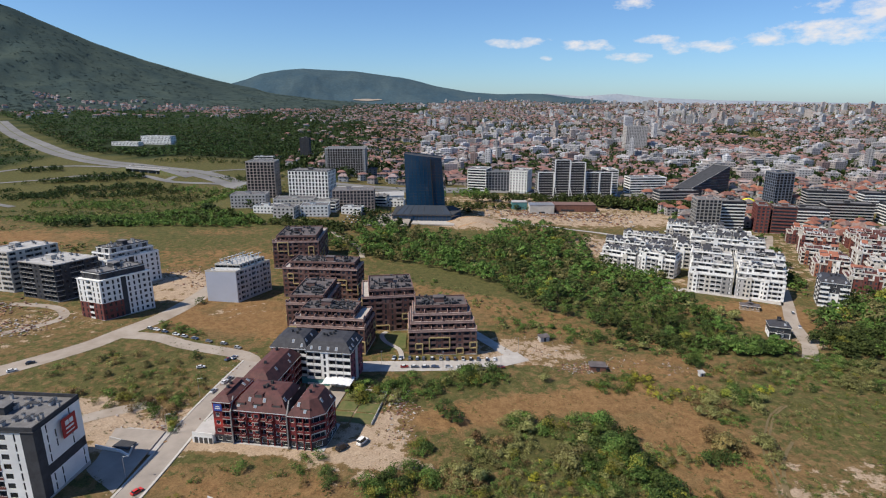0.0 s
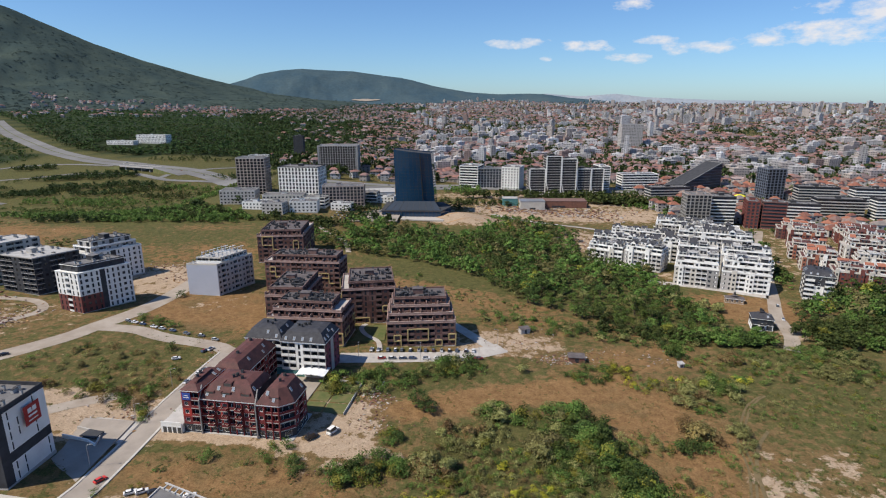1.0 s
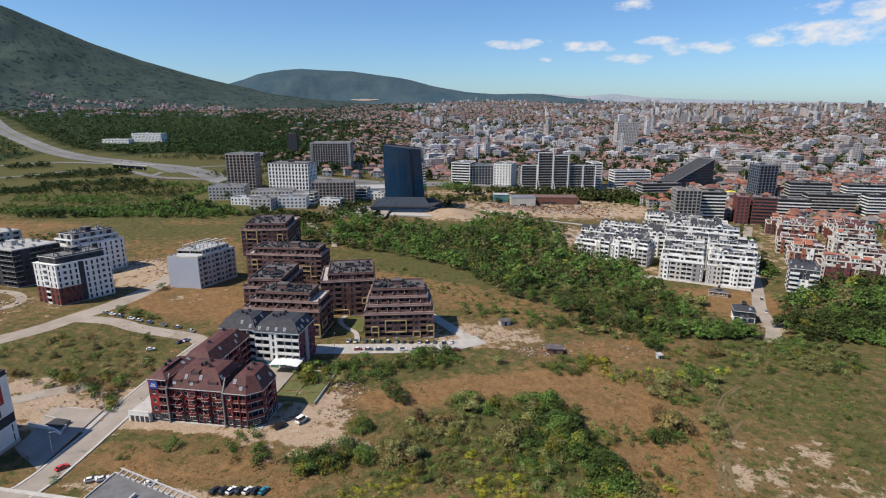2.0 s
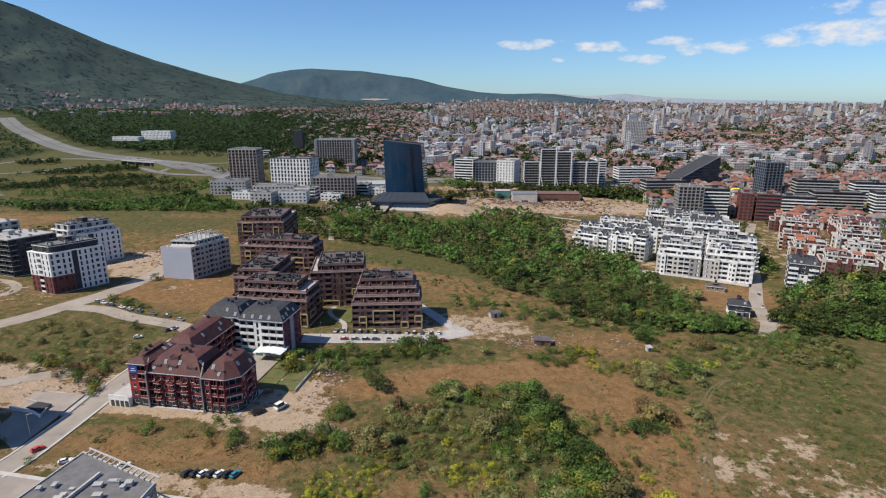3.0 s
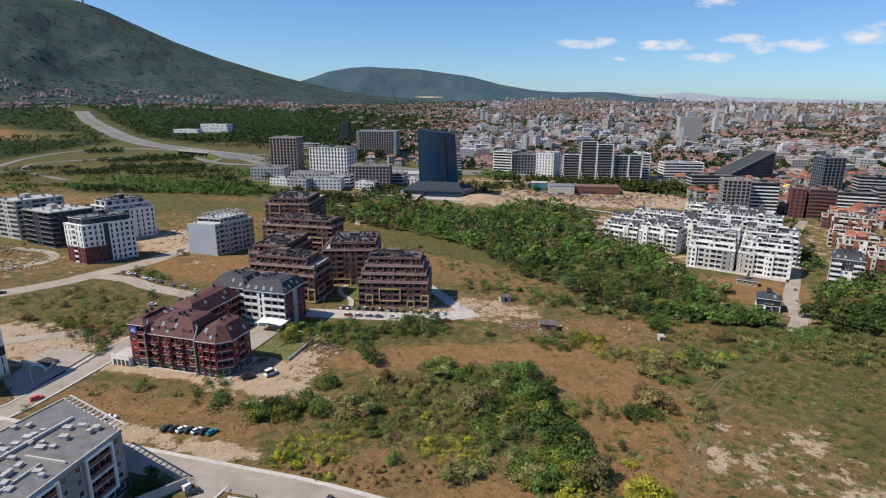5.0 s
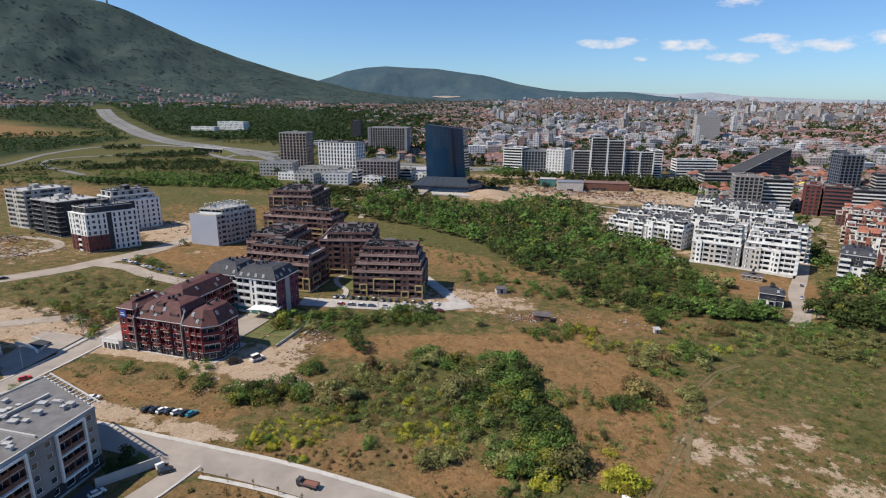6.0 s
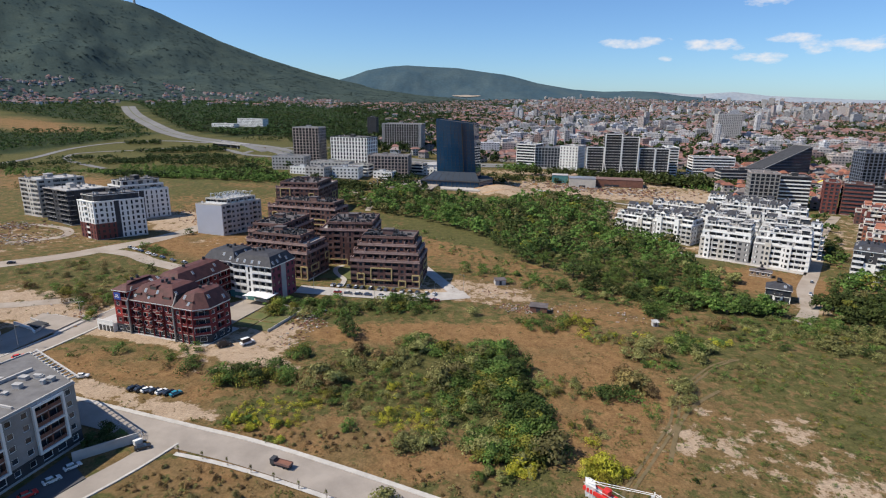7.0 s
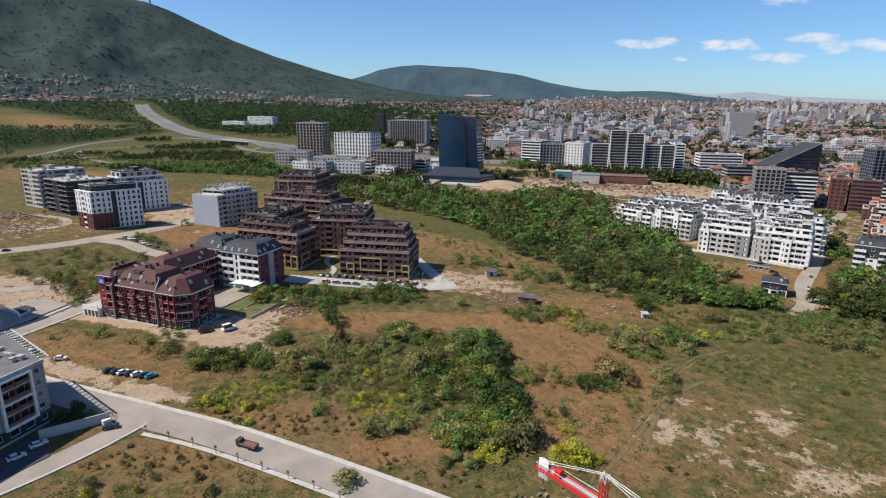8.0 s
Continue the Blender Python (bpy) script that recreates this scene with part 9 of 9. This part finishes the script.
def debris(name, spots, label, seed):
    """Heaps of broken stone, timber and rubbish."""
    q = random.Random(seed)
    k = Mesh(*RUBBLE)
    for cx, cy, a, b, n, size in spots:
        for _ in range(n):
            x, y = cx + q.gauss(0, a), cy + q.gauss(0, b)
            s = size * q.uniform(0.3, 1.3)
            t = q.uniform(0, 3.14)
            c, e = math.cos(t), math.sin(t)
            l, w, h = s * q.uniform(0.6, 2.2), s * q.uniform(0.4, 1), s * q.uniform(0.2, 0.6)
            z = gz(x, y) - 0.05 + q.uniform(0, 0.4) * size
            tilt = q.uniform(-0.3, 0.3) * h
            corner = [(x + u * c - v * e, y + u * e + v * c) for u, v in ((-l / 2, -w / 2), (l / 2, -w / 2), (l / 2, w / 2), (-l / 2, w / 2))]
            k.prism(corner, z + tilt, z + h, q.randrange(len(RUBBLE)))
    return tagged(k.ob(name), label, "debris", kind="stuff")


RUBBLE = ["lgrey", "rust", "rust", "wood", "pinkish", "tan", "brown2"]
debris("rubble", [(-18, 201, 3, 4, 170, 0.55), (-15, 191, 4, 4, 140, 0.5), (-14, 176, 5, 4, 90, 0.4), (-22, 152, 6, 3, 40, 0.35), (-36, 212, 3, 2, 50, 0.5)], "building rubble heaped beside the red house", 1)
debris("rubbish_heap", [(64, 232, 7, 2.5, 320, 0.55), (86, 240, 8, 3, 60, 0.4), (106, 234, 5, 4, 50, 0.5), (48, 248, 8, 5, 120, 0.45), (60, 262, 10, 4, 60, 0.4)], "rubbish and timber heaped on the meadow", 2)
debris("site_debris", [(-235, 262, 12, 5, 320, 0.7), (-225, 245, 10, 5, 200, 0.7), (-245, 285, 10, 6, 240, 0.8), (-208, 258, 5, 4, 120, 0.7), (-150, 338, 12, 6, 160, 0.6), (-165, 352, 16, 6, 130, 0.7), (-105, 178, 8, 4, 100, 0.5), (-92, 220, 2, 8, 60, 0.4), (-205, 275, 10, 4, 90, 0.5)], "building materials scattered on the sites", 3)
debris("site_debris", [(130, 575, 40, 8, 400, 1.5), (90, 585, 20, 8, 160, 1.5), (130, 450, 8, 20, 160, 0.9), (160, 560, 20, 12, 160, 1.4)], "pale building debris on a cleared site", 4)


def hut(x, y, w, d, h, turn, wall, roof, label, name="shed"):
    t = thing(name, (x, y, gz(x, y)), label, name, rz=radians(turn))
    k = Mesh(wall, "dgrey")
    k.box(-w / 2, -d / 2, -0.3, w / 2, d / 2, h), k.box(-w * 0.12, -d / 2 - 0.05, 0, w * 0.12, -d / 2 - 0.01, 2.0, 1)
    k.ob("wall", t)
    k = Mesh(roof)
    k.v = [(-w / 2 - 0.3, -d / 2 - 0.3, h), (w / 2 + 0.3, -d / 2 - 0.3, h), (w / 2 + 0.3, d / 2 + 0.3, h + 0.5), (-w / 2 - 0.3, d / 2 + 0.3, h + 0.5)]
    k.f, k.m = [(0, 1, 2, 3)], [0]
    k.ob("roof", t).modifiers.new("thick", "SOLIDIFY").thickness = 0.15


hut(70, 231, 7, 4, 2.6, -5, "rust", "bitumen2", "rusty shack among rubbish heaps")
hut(116, 228, 2.2, 1.8, 1.8, 15, "lgrey", "gravelroof", "small pale cabin on the meadow")
hut(51, 262, 5, 3, 2.4, 20, "lgrey", "bitumen2", "site cabin with a dark roof beside rubble")
hut(105, 590, 26, 14, 9, 0, "offwhite", "metal", "cream workshop hall on the cleared site", "hall")
hut(135, 602, 60, 16, 7, -2, "rust", "brown2", "long rusty-red hall on the cleared site", "hall")
hut(83, 602, 16, 10, 8, 0, "teal", "gravelroof", "pale green hall beside the motorway", "hall")
hut(-74, 620, 60, 26, 7, 6, "white", "gravelroof", "long white-roofed supermarket hall", "hall")
hut(-110, 655, 30, 20, 6, 6, "offwhite", "gravelroof", "pale flat-roofed hall beside trees", "hall")
slab_thing("car_park", [(-98, 496), (-32, 500), (-30, 560), (-96, 556)], -1.0, 0.1, "asphalt", "car park before the glass tower", "car park", "structure")
slab_thing("drive", [(-30, 515), (10, 508), (14, 530), (-28, 536)], -1.0, 0.15, "paving", "pale forecourt of the glass tower", "forecourt", "structure")
ribbon("road", [(-60, 400), (-66, 425), (-78, 445), (-95, 470), (-96, 500)], 4, "dirtroad", "narrow dirt lane to the car park", 0.15)
for off in (-0.9, 0.9):
    ribbon("road", [(88 + off, 108), (93 + off, 123), (97 + off, 131), (102.5 + off, 142), (109 + off, 155.6), (113 + off, 170), (120 + off, 182), (130 + off, 196), (139 + off, 203)], 0.8, "track", "sunken wheel track across the meadow", 0.04)
ribbon("road", [(104, 135), (107, 145), (111, 156), (118, 168), (127, 178)], 1.2, "track", "narrow trodden path beside the track", 0.04)
ribbon("road", [(-215, 252), (-205, 262), (-200, 275), (-213, 288), (-240, 292)], 5, "dirtroad", "dirt track on a building site", 0.05)
ribbon("road", [(-112, 195), (-125, 188), (-140, 178), (-165, 168)], 6, "dirtroad", "pale dirt lane over waste ground", 0.05)
ribbon("road", [(60, 560), (90, 540), (120, 520), (150, 505), (175, 480)], 6, "paving", "pale lane above the clay slope", 0.3)
ribbon("clay_bank", [(8, 512), (22, 521), (36, 527), (52, 522)], 22, "tan", "bare orange clay bank above the wood", 0.1, 3.0, category="bank")
ribbon("road", [(146, 352), (175, 340), (208, 321)], 7, "paving", "pale lane along the white blocks", 0.06)


slab_thing("lawn", [(-35.5, 246), (-18, 247), (-18.5, 266), (-36, 265)], -0.4, 0.16, "lawn", "shaded lawn between the brown apartment blocks", "lawn", "structure")
ribbon("pavement", [(-19, 236), (-21, 246), (-28, 254), (-31, 262), (-29, 267)], 2.4, "paving", "pale curved path over the lawn", 0.4, 2.0, category="path")
# ---- the white office house: ramp and yard ----
slab_thing("yard", [(-114, 138), (-99, 138), (-99, 176), (-118, 178), (-114, 160)], -0.3, 0.06, "asphalt", "worn asphalt yard of the white office house", "yard", "structure")
slab_thing("forecourt", [(-117, 166), (-97, 163), (-97, 176), (-118, 180)], -0.3, 0.1, "paving", "pale paved corner beside the yard", "forecourt", "structure")
low_wall([(-118, 166), (-108, 163.5), (-104, 161)], 1.4, 0.4, "white", "white wall of a garage ramp")
low_wall([(-116, 171), (-106, 168), (-104, 161)], 1.4, 0.4, "lgrey", "concrete wall of a garage ramp")
slab_thing("ramp_roof", [(-112, 165.5), (-106, 164), (-105, 168), (-111, 169.5)], 1.2, 1.5, "dgrey", "dark roof over a garage ramp", "roof")
low_wall([(-24.5, 113), (-33.5, 102.5)], 2.4, 0.3, "lgrey", "concrete yard wall of the grey apartment house")
slab_thing("lawn", [(-36, 107.5), (-33.3, 103.8), (-25.5, 113), (-34.5, 117.5)], -0.3, 0.12, "lawn", "small shaded garden beside the apartment house", "lawn", "structure")
# plain white box standing in for a small tarpaulin heap
slab_thing("bin_store", [(-25.0, 111.4), (-24.0, 111.0), (-23.2, 112.6), (-24.2, 113)], 0, 1.2, "whitesteel", "low pale tarpaulin heap at the corner", "bin store")
slab_thing("parking_strip", [(-37.3, 82), (-31, 80), (-26, 98), (-33, 102), (-36.5, 104)], -0.3, 0.1, "darkasphalt", "dark asphalt parking strip beside the apartment house", "parking", "structure")


def fence(pts, label, high=1.6, gap=2.5):
    t = thing("fence", (*pts[0], gz(*pts[0])), label, "fence")
    o = t.location
    for a, b in zip(pts, pts[1:]):
        n = max(1, int(math.hypot(b[0] - a[0], b[1] - a[1]) / gap))
        for i in range(n + 1):
            x, y = a[0] + (b[0] - a[0]) * i / n, a[1] + (b[1] - a[1]) * i / n
            p = Mesh("metal")
            p.bar((x - o.x, y - o.y, gz(x, y) - o.z - 0.1), (x - o.x, y - o.y, gz(x, y) - o.z + high), 0.09)
            p.ob("post", t)
        for h in (0.5, 1.0, 1.5):
            p = Mesh("metal")
            p.bar((a[0] - o.x, a[1] - o.y, gz(*a) - o.z + h), (b[0] - o.x, b[1] - o.y, gz(*b) - o.z + h), 0.05)
            p.ob("rail", t)


fence([(-36, 118), (-25, 115), (-24, 113.4)], "dark metal fence round the shaded garden")


# ---- saplings, crane, bridge, lamps ----
def sapling(x, y, gs):
    t = thing("sapling", (x, y, gz(x, y) + 0.2), "thin staked sapling on the kerb strip", "sapling", "saplings along the street")
    k = Mesh("bark")
    k.tube((0, 0, -0.3), (0.05, 0, 1.7), 0.05, 0.03, 6), k.tube((0.05, 0, 1.6), (0.3, 0.1, 2.3), 0.03, 0.01, 5), k.tube((0.05, 0, 1.6), (-0.2, 0.1, 2.4), 0.03, 0.01, 5)
    k.ob("trunk", t)
    s = Mesh("wood")
    s.bar((0.25, 0, -0.3), (0.25, 0, 1.3), 0.06)
    s.ob("stake", t)
    q = piece("crown", gs.choice(SHRUB_DATA["olive"]), t, (0, 0, 1.3))
    q.scale = (0.24, 0.24, 0.4)


gs = random.Random(3)
for i in range(11):
    u = i / 10
    x = -12 + 66 * u
    y = float(np.interp(x, [-20, 3, 25, 45, 63], [117.2, 114.6, 110.4, 105.8, 101.6])) - 5.4
    sapling(x + gs.uniform(-0.5, 0.5), y, gs)


def crane():
    """A red and white tower crane: mast, counter-jib with its weight, peak and stays, long jib."""
    base = Vector((89.6, 85.2, gz(89.6, 85.2)))
    t = thing("tower_crane", base, "red and white tower crane with a lattice jib", "crane")
    zj = 19.6 - base.z
    tail, tip = Vector((-9.6, 7.4, zj)), Vector((46, -35.4, zj + 0.2))
    along_jib = (tip - tail).normalized()
    side = along_jib.cross(Vector((0, 0, 1))).normalized()
    def lattice(name, a, b, w, n, mats, label=""):
        k = Mesh(*mats)
        d = (b - a) / n
        up = side if abs(d.normalized().z) > 0.9 else Vector((0, 0, 1))
        across = d.normalized().cross(up).normalized() if abs(d.normalized().z) > 0.9 else side
        offs = [(-w / 2, -w / 2), (w / 2, -w / 2), (w / 2, w / 2), (-w / 2, w / 2)]
        P = lambda i, c: a + d * i + across * offs[c][0] + up * offs[c][1]
        for i in range(n):
            m = (i // 3) % 2
            for c in range(4):
                k.bar(P(i, c), P(i + 1, c), 0.16, m)
                k.bar(P(i, c), P(i + 1, (c + 1) % 4), 0.09, m)
        return k.ob(name, t, label)
    lattice("mast", Vector((0, 0, 0)), Vector((0, 0, zj)), 1.6, 10, ("redsteel", "whitesteel"))
    lattice("jib", along_jib * 1.2 + Vector((0, 0, zj + 0.4)), tip, 1.2, 30, ("whitesteel", "whitesteel"), "pale lattice jib")
    k = Mesh("redsteel", "gravelroof", "whitesteel")
    a, b = tail, Vector((0, 0, zj)) 
    for e in (-0.75, 0.75):
        k.bar(a + side * e, b + side * e, 0.3, 0, 0.7)
    k.bar(a + Vector((0, 0, 0.2)), b + Vector((0, 0, 0.2)), 1.3, 1, 0.08)
    for e in (-0.85, 0.85):
        k.bar(a + side * e + Vector((0, 0, 1.0)), b + side * e + Vector((0, 0, 1.0)), 0.07, 2)
    k.ob("counter_jib", t, "red counter-jib with a grey walkway")
    k = Mesh("whitesteel")
    for i in range(3):
        c = tail + along_jib * (0.25 + 0.62 * i)
        k.bar(c - Vector((0, 0, 1.4)), c + Vector((0, 0, 0.9)), 0.55, 0, 2.0)
    k.ob("counterweight", t, "stacked pale concrete counterweights")
    k = Mesh("redsteel")
    w = tail + along_jib * 4.0
    k.bar(w - side * 0.6 + Vector((0, 0, 0.8)), w + side * 0.6 + Vector((0, 0, 0.8)), 1.1)
    k.ob("winch", t)
    peak = Vector((0, 0, zj + 5.2))
    lattice("peak", Vector((0, 0, zj)), peak, 0.9, 4, ("redsteel", "whitesteel"))
    for end in (tail + Vector((0, 0, 0.8)), along_jib * 15 + Vector((0, 0, zj + 1)), along_jib * 32 + Vector((0, 0, zj + 1))):
        for e in (-0.4, 0.4):
            k = Mesh("whitesteel")
            k.tube(peak + side * e * 0.5, end + side * e, 0.05, 0.05, 5)
            k.ob("stay", t)
    k = Mesh("whitesteel", "glass")
    k.box(0.9, -1.9, zj - 2.2, 2.2, -0.6, zj - 0.1), k.face([(0.95, -1.92, zj - 1.5), (2.15, -1.92, zj - 1.5), (2.15, -1.92, zj - 0.4), (0.95, -1.92, zj - 0.4)], 1)
    k.ob("cab", t)
    k = Mesh("lgrey")
    k.box(-3, -3, -0.6, 3, 3, 0.4)
    k.ob("footing", t)


crane()
debris("site_debris", [(82, 104, 5, 4, 150, 0.8), (90, 95, 8, 5, 150, 0.8)], "pale stones heaped at the crane", 5)
slab_thing("site_cabin", [(72, 98), (77, 97), (77.5, 99.4), (72.5, 100.4)], 0, 2.5, "whitesteel", "white site cabin near the crane", "cabin", top="gravelroof")


def mast():
    """The slender transmitter on the mountain top."""
    x, y, z = slope_point(NEAR_SLOPE, -37.6, 1.0, 2900, 4500, 8, 0.45, 1.0)
    t = thing("transmitter_mast", (x, y, z), "slender transmitter tower on the mountain top", "tower")
    k = Mesh("lgrey")
    k.tube((0, 0, -10), (0, 0, 45), 9, 5, 8), k.tube((0, 0, 45), (0, 0, 85), 2.5, 1.0, 6)
    k.ob("shaft", t)
    k = Mesh("lgrey")
    k.tube((0, 0, 38), (0, 0, 46), 12, 12, 10)
    k.ob("platform", t)


mast()


def bridge():
    t = thing("road_bridge", (-508, 962, gz(-508, 962)), "grey concrete motorway bridge on square piers", "bridge", rz=radians(-25))
    k = Mesh("lgrey", "farroad")
    k.box(-42, -9, 5.5, 42, 9, 7.0, 0, 1)
    k.ob("deck", t)
    for y in (-9, 8.6):
        k = Mesh("lgrey")
        k.box(-42, y, 7.0, 42, y + 0.4, 8.0)
        k.ob("parapet", t)
    for x in (-30, -10, 10, 30):
        k = Mesh("grey")
        k.box(x - 1, -7, -2, x + 1, 7, 5.5)
        k.ob("pier", t)
    for x, e in ((-42, -1), (42, 1)):
        k = Mesh("lawn", "farroad")
        k.v = [(x, -11, -2), (x, 11, -2), (x, 9, 6.9), (x, -9, 6.9), (x + e * 60, -11, -2), (x + e * 60, 11, -2)]
        k.f, k.m = [(0, 1, 2, 3), (3, 2, 5, 4), (0, 3, 4), (1, 5, 2)], [0, 1, 0, 0]
        k.ob("embankment", t)


bridge()


def lamp_post(x, y, turn, high=8.0):
    t = thing("street_lamp", (x, y, gz(x, y)), "slim grey street lamp with one arm", "street lamp", "street lamps", radians(turn))
    k = Mesh("metal")
    k.tube((0, 0, -0.3), (0, 0, high), 0.09, 0.06, 6)
    k.ob("pole", t)
    k = Mesh("metal")
    k.tube((0, 0, high), (1.6, 0, high + 0.3), 0.05, 0.04, 6), k.box(1.3, -0.15, high + 0.25, 2.1, 0.15, high + 0.4)
    k.ob("arm", t)


for x, y, a in [(-99, 150, 0), (-98, 175, 0), (-97, 200, 0), (-27, 225, 90), (0, 226.5, 90), (26, 229, 90), (36, 246, 200), (202, 318, 200), (222, 360, 200)]:
    lamp_post(x, y, a)
